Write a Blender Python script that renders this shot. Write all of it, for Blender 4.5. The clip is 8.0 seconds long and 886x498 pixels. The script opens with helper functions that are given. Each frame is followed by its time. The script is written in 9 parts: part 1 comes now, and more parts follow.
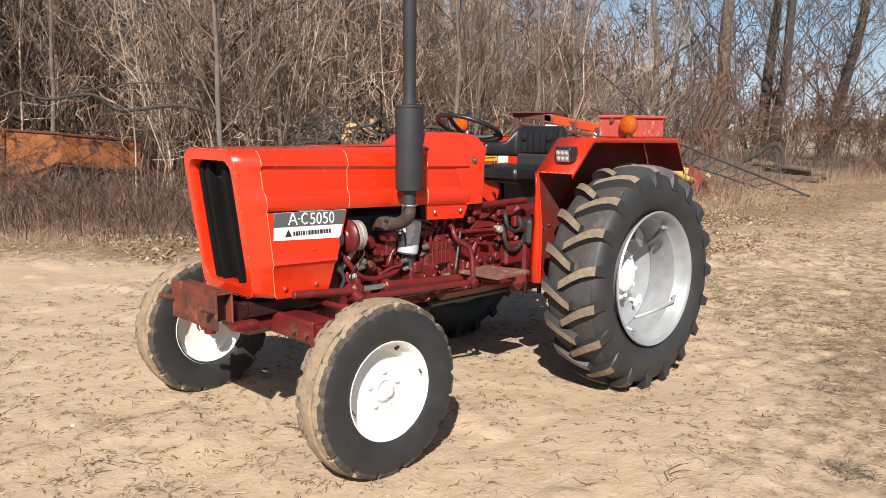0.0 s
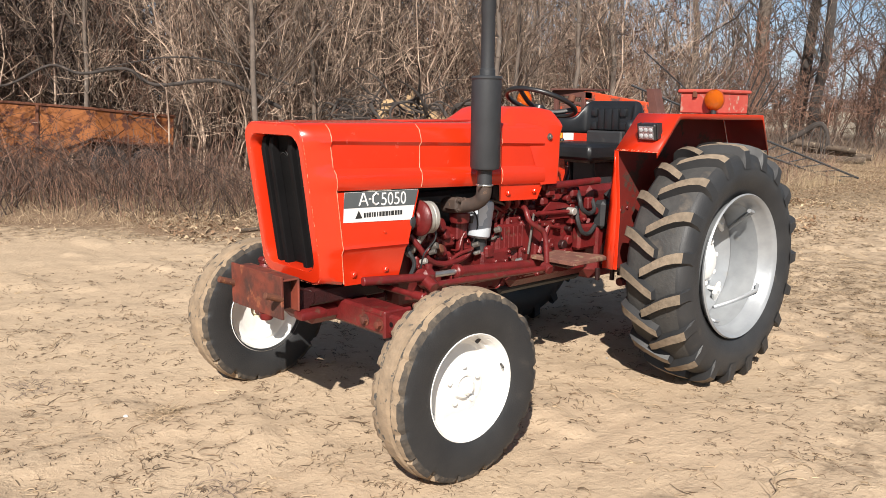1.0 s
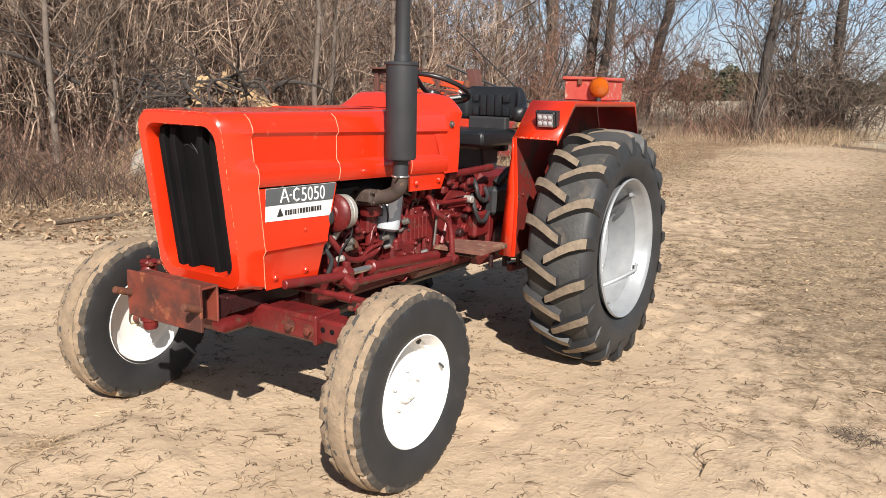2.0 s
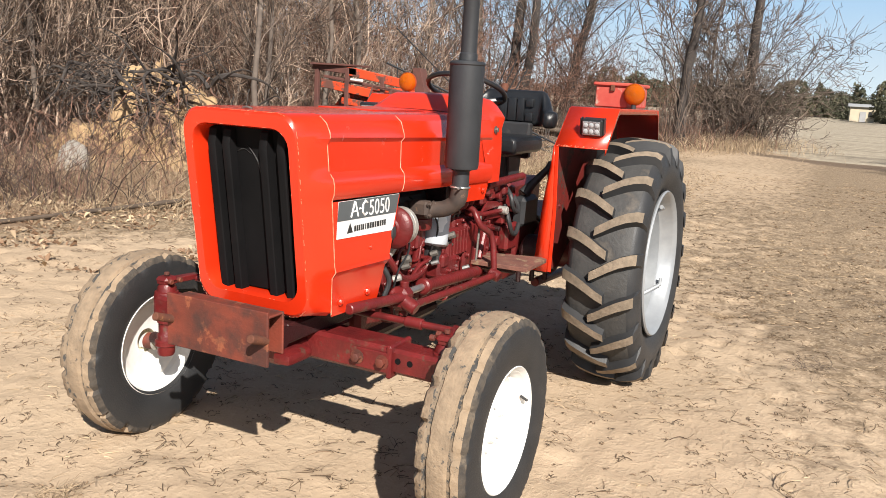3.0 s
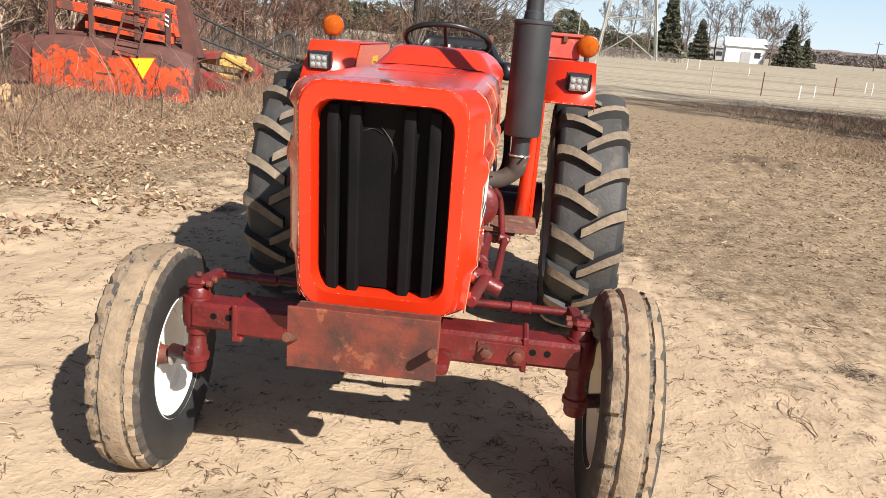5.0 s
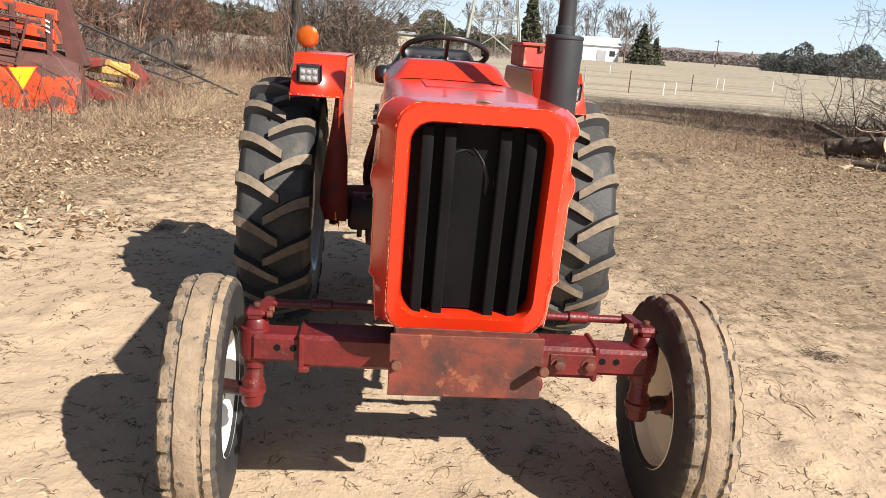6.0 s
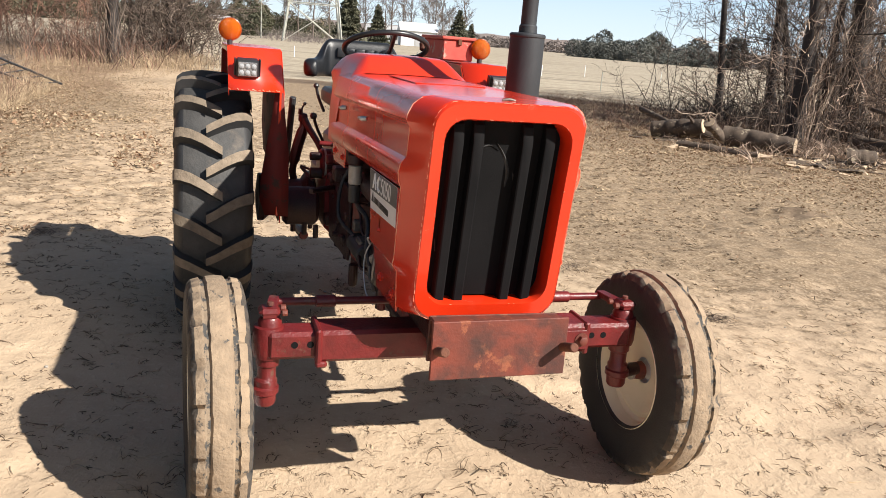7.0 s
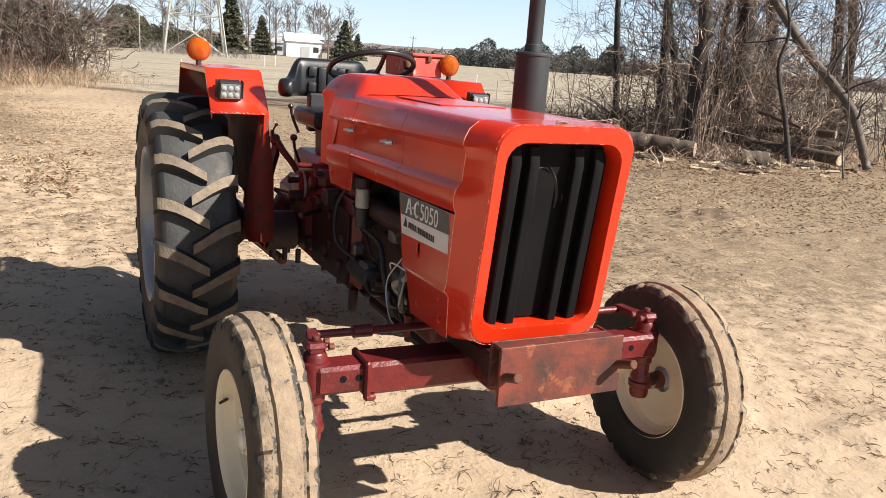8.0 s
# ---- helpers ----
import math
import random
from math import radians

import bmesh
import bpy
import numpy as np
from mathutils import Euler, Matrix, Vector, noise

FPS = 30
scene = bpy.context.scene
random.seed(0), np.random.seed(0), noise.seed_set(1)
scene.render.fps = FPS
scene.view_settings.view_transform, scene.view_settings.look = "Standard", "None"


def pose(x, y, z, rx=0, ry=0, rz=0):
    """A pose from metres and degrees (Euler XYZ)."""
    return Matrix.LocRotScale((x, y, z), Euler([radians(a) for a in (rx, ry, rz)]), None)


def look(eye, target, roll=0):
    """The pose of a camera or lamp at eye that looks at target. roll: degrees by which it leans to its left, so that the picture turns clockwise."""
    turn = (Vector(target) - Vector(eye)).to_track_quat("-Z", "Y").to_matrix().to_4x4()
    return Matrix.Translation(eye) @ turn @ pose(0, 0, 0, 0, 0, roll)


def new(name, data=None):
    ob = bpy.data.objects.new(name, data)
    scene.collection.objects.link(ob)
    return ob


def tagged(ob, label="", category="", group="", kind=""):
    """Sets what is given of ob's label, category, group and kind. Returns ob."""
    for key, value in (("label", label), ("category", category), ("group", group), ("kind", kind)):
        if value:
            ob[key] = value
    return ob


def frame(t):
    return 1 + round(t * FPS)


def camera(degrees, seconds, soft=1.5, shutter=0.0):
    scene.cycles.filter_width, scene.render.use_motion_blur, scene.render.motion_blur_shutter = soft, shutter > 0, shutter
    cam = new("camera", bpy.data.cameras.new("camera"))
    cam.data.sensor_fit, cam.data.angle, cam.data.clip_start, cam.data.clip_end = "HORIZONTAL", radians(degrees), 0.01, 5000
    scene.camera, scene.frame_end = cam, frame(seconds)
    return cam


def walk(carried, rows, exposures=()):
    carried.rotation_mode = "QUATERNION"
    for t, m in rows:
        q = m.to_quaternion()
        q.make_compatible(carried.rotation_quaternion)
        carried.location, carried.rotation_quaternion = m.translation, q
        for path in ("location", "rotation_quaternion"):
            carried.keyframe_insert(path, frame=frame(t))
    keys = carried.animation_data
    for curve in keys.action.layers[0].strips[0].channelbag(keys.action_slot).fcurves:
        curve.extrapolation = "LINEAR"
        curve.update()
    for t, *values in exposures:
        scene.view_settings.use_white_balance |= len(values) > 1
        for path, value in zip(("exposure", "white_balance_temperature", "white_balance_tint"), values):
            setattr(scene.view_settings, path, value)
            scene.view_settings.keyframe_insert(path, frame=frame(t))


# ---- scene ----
import collections
cam = camera(58.1, 8.0, soft=0.5)
PATH = [
    (0, (-2.032, -3.335, 1.471), (-0.665, -1.906, 1.167), 0.4),
    (0.5, (-2.022, -3.155, 1.431), (-0.714, -1.675, 1.118), 0.3),
    (1, (-2.016, -2.955, 1.446), (-0.697, -1.495, 1.089), 0.7),
    (1.5, (-2.161, -2.716, 1.451), (-0.655, -1.453, 1.08), 1.7),
    (1.7, (-2.236, -2.609, 1.487), (-0.666, -1.432, 1.097), 1.6),
    (2.8, (-2.26, -1.897, 1.472), (-0.515, -1.003, 1.079), 2.6),
    (3, (-2.291, -1.73, 1.473), (-0.535, -0.861, 1.074), 3.3),
    (3.5, (-2.39, -1.348, 1.514), (-0.577, -0.626, 1.072), 3.5),
    (4, (-2.372, -1.018, 1.5), (-0.511, -0.438, 1.053), 4.5),
    (4.5, (-2.394, -0.722, 1.52), (-0.49, -0.361, 1.023), 5.4),
    (4.7, (-2.422, -0.579, 1.521), (-0.509, -0.302, 1.008), 5.3),
    (5.8, (-2.422, 0.164, 1.508), (-0.496, 0.042, 0.981), 4.1),
    (6, (-2.415, 0.266, 1.523), (-0.487, 0.099, 1.017), 4.4),
    (6.5, (-2.433, 0.617, 1.508), (-0.539, 0.197, 1.021), 4.4),
    (7, (-2.423, 0.857, 1.522), (-0.581, 0.263, 1.016), 4.8),
    (7.5, (-2.294, 1.061, 1.521), (-0.491, 0.357, 1.016), 3.6),
    (8, (-2.216, 1.29, 1.526), (-0.463, 0.447, 1.062), 4.1),
]
walk(cam, [(t, look(eye, target, roll)) for t, eye, target, roll in PATH], exposures=((0.0, 0.64), (1.5, 0.67), (3.5, 0.77), (5.0, 0.83), (6.5, 0.90), (8.0, 0.95)))

# ---------------------------------------------------------------- light
world = bpy.data.worlds.new("world")
scene.world = world
world.use_nodes = True
_nt = world.node_tree
_sky = _nt.nodes.new("ShaderNodeTexSky")
_sky.sky_type = "NISHITA"
_sky.sun_disc = False
_sky.sun_elevation = radians(37)
_sky.sun_rotation = radians(228)
_sky.air_density, _sky.dust_density, _sky.ozone_density = 1.0, 1.1, 1.1
SKY = 0.044


def sky_haze():
    """Pale haze low over the horizon, going over to clear blue and then to the sky's own colour."""
    N, L = _nt.nodes.new, _nt.links.new
    up = N("ShaderNodeSeparateXYZ")
    L(N("ShaderNodeTexCoord").outputs["Generated"], up.inputs[0])

    def blend(lo, hi, a, b):
        r, x = N("ShaderNodeMapRange"), N("ShaderNodeMix")
        r.interpolation_type = "SMOOTHSTEP"
        r.inputs["From Min"].default_value, r.inputs["From Max"].default_value = lo, hi
        L(up.outputs["Z"], r.inputs["Value"])
        x.data_type = "RGBA"
        L(r.outputs["Result"], x.inputs["Factor"])
        for k, v in ((6, a), (7, b)):
            if isinstance(v, tuple):
                x.inputs[k].default_value = (*[c / SKY for c in v], 1)
            else:
                L(v, x.inputs[k])
        return x.outputs[2]
    low = blend(-0.02, 0.16, (0.46, 0.53, 0.56), (0.24, 0.38, 0.54))
    return blend(0.12, 0.36, low, _sky.outputs[0])


_nt.links.new(sky_haze(), _nt.nodes["Background"].inputs[0])
_nt.nodes["Background"].inputs[1].default_value = SKY

_sun = bpy.data.lights.new("sun", "SUN")
_sun.energy, _sun.angle, _sun.color = 5.0, radians(0.53), (1.0, 0.94, 0.86)
sun = new("sun", _sun)
sun.matrix_world = look((-9.8, -8.8, 10), (0, 0, 0))

# ---------------------------------------------------------------- materials


def surface(name, c1, c2, rough=0.6, rough2=None, metal=0.0, scale=6.0, wear=None, wear_at=0.62, wear_scale=9.0,
            dust=None, dust_at=0.55, dust_scale=3.0, bump=0.15, bump_scale=90.0, coat=0.0, vary=0.0, spec=0.5, island=0.0):
    """A painted, metal, rubber or wooden surface: two tones, a worn tone and a dusty one, fine relief."""
    m = bpy.data.materials.new(name)
    m.use_nodes = True
    nt = m.node_tree
    N, L = nt.nodes.new, nt.links.new
    bsdf = nt.nodes["Principled BSDF"]
    co = N("ShaderNodeTexCoord").outputs["Object"]

    def noise_at(s, detail=5.0, r=0.55):
        n = N("ShaderNodeTexNoise")
        n.inputs["Scale"].default_value, n.inputs["Detail"].default_value, n.inputs["Roughness"].default_value = s, detail, r
        L(co, n.inputs["Vector"])
        return n.outputs["Fac"]

    def step(fac, lo, hi):
        r = N("ShaderNodeMapRange")
        r.inputs["From Min"].default_value, r.inputs["From Max"].default_value = lo, hi
        L(fac, r.inputs["Value"])
        return r.outputs["Result"]

    def mix(fac, a, b):
        x = N("ShaderNodeMix")
        x.data_type = "RGBA"
        L(fac, x.inputs["Factor"])
        for k, v in ((6, a), (7, b)):
            if isinstance(v, tuple):
                x.inputs[k].default_value = (*v, 1)
            else:
                L(v, x.inputs[k])
        return x.outputs[2]

    col = mix(step(noise_at(scale), 0.3, 0.7), c1, c2)
    rfac = None
    if wear:
        w = step(noise_at(wear_scale, 8.0, 0.7), wear_at, wear_at + 0.05)
        col = mix(w, col, wear)
        rfac = w
    if dust:
        d = step(noise_at(dust_scale, 6.0, 0.6), dust_at, dust_at + 0.25)
        col = mix(d, col, dust)
        rfac = d
    if island:
        vary = island
    if vary:
        oi = N("ShaderNodeNewGeometry").outputs["Random Per Island"] if island else N("ShaderNodeObjectInfo").outputs["Random"]
        h = N("ShaderNodeHueSaturation")
        L(col, h.inputs["Color"])
        r = N("ShaderNodeMapRange")
        r.inputs["To Min"].default_value, r.inputs["To Max"].default_value = 1 - vary, 1 + vary
        L(oi, r.inputs["Value"])
        L(r.outputs["Result"], h.inputs["Value"])
        col = h.outputs["Color"]
    L(col, bsdf.inputs["Base Color"])
    bsdf.inputs["Metallic"].default_value = metal
    bsdf.inputs["Roughness"].default_value = rough
    bsdf.inputs["Specular IOR Level"].default_value = spec
    if rough2 is not None:
        r = N("ShaderNodeMapRange")
        r.inputs["To Min"].default_value, r.inputs["To Max"].default_value = rough, rough2
        L(rfac if rfac is not None else noise_at(scale * 2.3), r.inputs["Value"])
        L(r.outputs["Result"], bsdf.inputs["Roughness"])
    if coat:
        bsdf.inputs["Coat Weight"].default_value, bsdf.inputs["Coat Roughness"].default_value = coat, 0.12
    if bump:
        b = N("ShaderNodeBump")
        b.inputs["Strength"].default_value, b.inputs["Distance"].default_value = bump, 0.01
        L(noise_at(bump_scale, 4.0), b.inputs["Height"])
        L(b.outputs[0], bsdf.inputs["Normal"])
    return m


M = {}
M["orange"] = surface("orange_paint", (0.64, 0.032, 0.007), (0.57, 0.026, 0.006), 0.24, 0.36, scale=3, wear=(0.78, 0.30, 0.19), wear_at=0.79, wear_scale=46, dust=(0.60, 0.050, 0.020), dust_at=0.62, dust_scale=9, bump=0.05, bump_scale=9, coat=0.55, spec=0.5)
M["orange_worn"] = surface("orange_paint_worn", (0.64, 0.036, 0.010), (0.54, 0.028, 0.010), 0.30, 0.5, scale=5, wear=(0.26, 0.07, 0.06), wear_at=0.70, wear_scale=9, bump=0.05, bump_scale=12, coat=0.45)
M["chip"] = surface("chipped_edge", (0.75, 0.42, 0.28), (0.80, 0.10, 0.03), 0.6, scale=45, bump=0.1)
M["maroon"] = surface("maroon_paint", (0.155, 0.014, 0.014), (0.085, 0.010, 0.010), 0.40, 0.75, scale=14, wear=(0.10, 0.040, 0.028), wear_at=0.60, wear_scale=16, dust=(0.17, 0.075, 0.052), dust_at=0.65, dust_scale=22, bump=0.22, bump_scale=70)
# Dark tone holds the shade of the right flank and underside, besides grease.
M["maroon_shaded"] = surface("greasy_shaded_maroon_paint", (0.036, 0.006, 0.006), (0.014, 0.006, 0.006), 0.5, 0.75, scale=10, dust=(0.035, 0.024, 0.019), dust_at=0.60, dust_scale=15, bump=0.3, bump_scale=120)
M["rusty"] = surface("rusty_plate", (0.20, 0.040, 0.022), (0.085, 0.024, 0.016), 0.62, 0.85, scale=7, wear=(0.25, 0.075, 0.036), wear_at=0.57, wear_scale=12, dust=(0.040, 0.020, 0.016), dust_at=0.45, dust_scale=10, bump=0.18, bump_scale=90)
M["rust"] = surface("brown_rust", (0.16, 0.055, 0.025), (0.09, 0.032, 0.02), 0.85, scale=20, wear=(0.28, 0.12, 0.05), wear_at=0.6, wear_scale=30, bump=0.3, bump_scale=150)
M["exhaust"] = surface("sooty_exhaust", (0.075, 0.048, 0.036), (0.04, 0.03, 0.026), 0.75, scale=18, wear=(0.14, 0.08, 0.05), wear_at=0.62, wear_scale=25, bump=0.1)
M["led"] = surface("clear_led_lens", (0.44, 0.45, 0.46), (0.26, 0.27, 0.28), 0.08, scale=160, bump=0.0)
M["led_back"] = surface("lamp_reflector", (0.50, 0.50, 0.51), (0.16, 0.16, 0.17), 0.15, scale=120, metal=0.5, bump=0.2, bump_scale=150)
M["shoulder"] = surface("dusty_shoulder_rubber", (0.10, 0.080, 0.060), (0.030, 0.028, 0.027), 0.9, scale=16, dust=(0.25, 0.19, 0.13), dust_at=0.56, dust_scale=14, bump=0.4, bump_scale=90)
M["sidewall"] = surface("black_sidewall", (0.017, 0.018, 0.020), (0.026, 0.026, 0.027), 0.62, 0.85, scale=9, dust=(0.060, 0.052, 0.044), dust_at=0.60, dust_scale=9, bump=0.2, bump_scale=140)
M["tread_groove"] = surface("mottled_tread_groove", (0.26, 0.195, 0.13), (0.16, 0.12, 0.085), 0.92, scale=16, wear=(0.055, 0.053, 0.05), wear_at=0.49, wear_scale=34, bump=0.4, bump_scale=90)
# Dirty mudguard red, darkened to include the shade on the tyre side.
M["red_shaded"] = surface("shaded_dirty_red", (0.16, 0.014, 0.010), (0.10, 0.012, 0.009), 0.7, 0.9, scale=6, wear=(0.06, 0.03, 0.022), wear_at=0.55, wear_scale=7, bump=0.1, spec=0.3)
M["rubber"] = surface("tyre_rubber", (0.021, 0.022, 0.024), (0.034, 0.034, 0.035), 0.55, 0.8, scale=7, dust=(0.085, 0.072, 0.060), dust_at=0.62, dust_scale=6, bump=0.15, bump_scale=160)
M["rubber_dusty"] = surface("dusty_tread_rubber", (0.060, 0.058, 0.055), (0.030, 0.030, 0.030), 0.68, scale=9, dust=(0.14, 0.115, 0.09), dust_at=0.57, dust_scale=9, bump=0.3, bump_scale=60)
M["lug_top"] = surface("dried_mud_on_tread", (0.25, 0.195, 0.14), (0.15, 0.118, 0.085), 0.9, scale=25, dust=(0.10, 0.085, 0.07), dust_at=0.6, dust_scale=30, bump=0.4, bump_scale=90, vary=0.15)
M["front_tread"] = surface("sandy_tread", (0.33, 0.243, 0.16), (0.20, 0.148, 0.10), 0.92, scale=16, wear=(0.07, 0.064, 0.058), wear_at=0.60, wear_scale=26, bump=0.5, bump_scale=70)
M["rim"] = surface("white_wheel_paint", (0.80, 0.80, 0.78), (0.74, 0.73, 0.70), 0.38, 0.6, scale=8, dust=(0.62, 0.56, 0.44), dust_at=0.62, dust_scale=6, bump=0.05)
M["rim_silver"] = surface("silver_wheel_paint", (0.36, 0.375, 0.39), (0.28, 0.295, 0.31), 0.36, 0.55, metal=0.3, scale=10, dust=(0.34, 0.31, 0.26), dust_at=0.62, dust_scale=6, bump=0.06)
# Wheel paint for faces in shade, their tint put into the cream.
M["rim_cream_shaded"] = surface("shade_tinted_cream_wheel_paint", (0.82, 0.76, 0.58), (0.76, 0.69, 0.51), 0.5, 0.7, scale=6, dust=(0.56, 0.46, 0.31), dust_at=0.64, dust_scale=9, bump=0.08)
M["black"] = surface("black_metal", (0.022, 0.023, 0.025), (0.034, 0.034, 0.036), 0.5, 0.7, scale=10, dust=(0.09, 0.08, 0.07), dust_at=0.62, dust_scale=9, bump=0.1)
M["muffler"] = surface("matt_black_muffler", (0.028, 0.030, 0.034), (0.021, 0.023, 0.026), 0.55, 0.68, scale=12, dust=(0.055, 0.052, 0.05), dust_at=0.64, dust_scale=7, bump=0.08)
M["vinyl"] = surface("black_vinyl", (0.010, 0.011, 0.013), (0.015, 0.016, 0.018), 0.30, 0.45, scale=10, bump=0.12, bump_scale=260)
M["plastic"] = surface("black_plastic", (0.015, 0.015, 0.016), (0.02, 0.02, 0.021), 0.35, scale=10, bump=0.05)
M["grille"] = surface("black_grille_mesh", (0.0045, 0.0045, 0.005), (0.0075, 0.007, 0.0075), 0.7, 0.85, scale=7, bump=0.10, bump_scale=900, spec=0.12)
M["screen"] = surface("black_wire_screen", (0.0030, 0.0030, 0.0033), (0.0065, 0.006, 0.0065), 0.7, 0.85, scale=5, bump=0.25, bump_scale=500, spec=0.15)
M["rubbed"] = surface("rubbed_wire", (0.038, 0.037, 0.036), (0.007, 0.007, 0.007), 0.7, scale=210, bump=0.2, bump_scale=400)
M["chrome"] = surface("bright_steel", (0.62, 0.62, 0.60), (0.5, 0.5, 0.48), 0.28, 0.45, metal=0.9, scale=30, bump=0.05)
M["steel"] = surface("greasy_steel", (0.20, 0.18, 0.16), (0.11, 0.10, 0.09), 0.5, 0.7, metal=0.6, scale=30, bump=0.2)
M["alu"] = surface("cast_aluminium", (0.46, 0.44, 0.40), (0.34, 0.32, 0.29), 0.5, metal=0.4, scale=30, bump=0.2)
M["filter"] = surface("grey_filter_paint", (0.46, 0.49, 0.52), (0.40, 0.43, 0.46), 0.4, scale=15, bump=0.08)
M["white"] = surface("white_label", (0.78, 0.78, 0.77), (0.72, 0.72, 0.70), 0.45, scale=10, bump=0.0)
M["decal_grey"] = surface("grey_decal", (0.085, 0.095, 0.10), (0.10, 0.11, 0.115), 0.4, scale=10, bump=0.0)
M["decal_black"] = surface("black_print", (0.02, 0.02, 0.02), (0.03, 0.03, 0.03), 0.5, scale=10, bump=0.0)
M["yellow"] = surface("yellow_paint", (0.75, 0.42, 0.03), (0.66, 0.36, 0.03), 0.5, scale=10, bump=0.05)
M["yellow_old"] = surface("weathered_yellow_paint", (0.55, 0.36, 0.10), (0.42, 0.27, 0.09), 0.7, scale=6, wear=(0.16, 0.07, 0.03), wear_at=0.56, wear_scale=8, bump=0.2)
M["smv"] = surface("yellow_reflector", (0.85, 0.72, 0.02), (0.80, 0.62, 0.02), 0.5, scale=10, bump=0.0)
M["smv_red"] = surface("red_reflector", (0.75, 0.08, 0.03), (0.65, 0.06, 0.03), 0.5, scale=10, bump=0.0)
M["machine"] = surface("peeling_orange_paint", (0.68, 0.075, 0.018), (0.56, 0.055, 0.016), 0.6, 0.85, scale=4, wear=(0.13, 0.055, 0.04), wear_at=0.49, wear_scale=2.8, bump=0.15, bump_scale=60)
M["machine_rust"] = surface("machine_brown_rust", (0.135, 0.052, 0.040), (0.085, 0.036, 0.030), 0.8, scale=5, wear=(0.40, 0.06, 0.022), wear_at=0.72, wear_scale=5, bump=0.2)
M["machine_red"] = surface("dull_red_paint", (0.30, 0.034, 0.030), (0.17, 0.028, 0.024), 0.7, 0.9, scale=5, wear=(0.15, 0.075, 0.052), wear_at=0.5, wear_scale=5, bump=0.2)
M["trailer"] = surface("rusted_orange_panel", (0.36, 0.125, 0.032), (0.23, 0.075, 0.024), 0.75, 0.9, scale=3, wear=(0.10, 0.036, 0.022), wear_at=0.51, wear_scale=4.5, bump=0.15)
M["box_paint"] = surface("faded_red_box", (0.50, 0.10, 0.07), (0.42, 0.055, 0.04), 0.6, 0.8, scale=12, wear=(0.42, 0.33, 0.26), wear_at=0.58, wear_scale=16, bump=0.1)
M["footplate"] = surface("scuffed_footplate", (0.20, 0.085, 0.06), (0.13, 0.055, 0.042), 0.8, scale=16, wear=(0.24, 0.16, 0.10), wear_at=0.55, wear_scale=18, bump=0.4, bump_scale=70)
M["bark"] = surface("grey_bark", (0.17, 0.135, 0.11), (0.095, 0.075, 0.062), 0.95, scale=7, wear=(0.24, 0.21, 0.18), wear_at=0.6, wear_scale=6, bump=0.7, bump_scale=22)
M["bark_dark"] = surface("dark_bark", (0.066, 0.054, 0.048), (0.034, 0.028, 0.025), 0.95, scale=7, wear=(0.13, 0.10, 0.08), wear_at=0.6, wear_scale=5, bump=0.8, bump_scale=18)
M["twig"] = surface("twig_bark", (0.19, 0.145, 0.115), (0.075, 0.054, 0.043), 0.95, scale=1.2, bump=0.0, island=0.55)
# Paler twigs for the sunlit front rows, sun included in the colour.
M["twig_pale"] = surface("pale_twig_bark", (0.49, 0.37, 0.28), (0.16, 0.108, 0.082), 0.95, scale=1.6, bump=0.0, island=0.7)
# Dark twigs; the shade deep in the wood is part of this colour.
M["twig_dark_shaded"] = surface("dark_twig_bark_with_wood_shade", (0.085, 0.058, 0.046), (0.034, 0.024, 0.020), 0.95, scale=1.0, bump=0.0, island=0.6)
M["twig_red"] = surface("reddish_cane", (0.23, 0.125, 0.086), (0.11, 0.064, 0.047), 0.9, scale=0.5, bump=0.0, island=0.6)
M["straw"] = surface("dry_grass", (0.44, 0.335, 0.215), (0.27, 0.195, 0.125), 0.9, scale=0.7, bump=0.0, island=0.4)
M["scrap"] = surface("brown_grass_scraps", (0.17, 0.115, 0.068), (0.085, 0.056, 0.034), 0.9, scale=3, bump=0.0, island=0.6)
M["litter"] = surface("dead_leaves", (0.27, 0.165, 0.095), (0.17, 0.10, 0.06), 0.85, scale=9, wear=(0.40, 0.31, 0.22), wear_at=0.58, wear_scale=12, bump=0.0)
M["wood"] = surface("weathered_log_wood", (0.125, 0.090, 0.064), (0.058, 0.043, 0.033), 0.9, scale=9, wear=(0.30, 0.245, 0.175), wear_at=0.58, wear_scale=7, bump=0.9, bump_scale=45)
M["cut_wood"] = surface("split_wood", (0.52, 0.41, 0.29), (0.34, 0.245, 0.16), 0.9, scale=8, bump=0.4, bump_scale=40, vary=0.25)
M["clay"] = surface("sandy_clay", (0.44, 0.30, 0.16), (0.30, 0.195, 0.105), 0.95, scale=5, wear=(0.105, 0.068, 0.045), wear_at=0.49, wear_scale=3.2, bump=1.0, bump_scale=16)
M["evergreen"] = surface("evergreen_needles", (0.095, 0.092, 0.052), (0.062, 0.066, 0.042), 0.9, scale=0.4, wear=(0.15, 0.11, 0.065), wear_at=0.58, wear_scale=0.35, bump=0.0)
# Haze of distance is mixed into the next two colours.
M["far_twig"] = surface("haze_tinted_twigs", (0.20, 0.165, 0.15), (0.155, 0.13, 0.12), 0.95, scale=0.05, bump=0.0)
M["pine_far"] = surface("haze_tinted_pine_needles", (0.115, 0.12, 0.105), (0.085, 0.09, 0.082), 0.95, scale=0.08, bump=0.0)
M["galv"] = surface("galvanised_steel", (0.46, 0.45, 0.39), (0.38, 0.375, 0.33), 0.5, metal=0.3, scale=1, bump=0.0)
M["siding"] = surface("white_siding", (0.82, 0.82, 0.80), (0.76, 0.76, 0.74), 0.6, scale=1, bump=0.0)
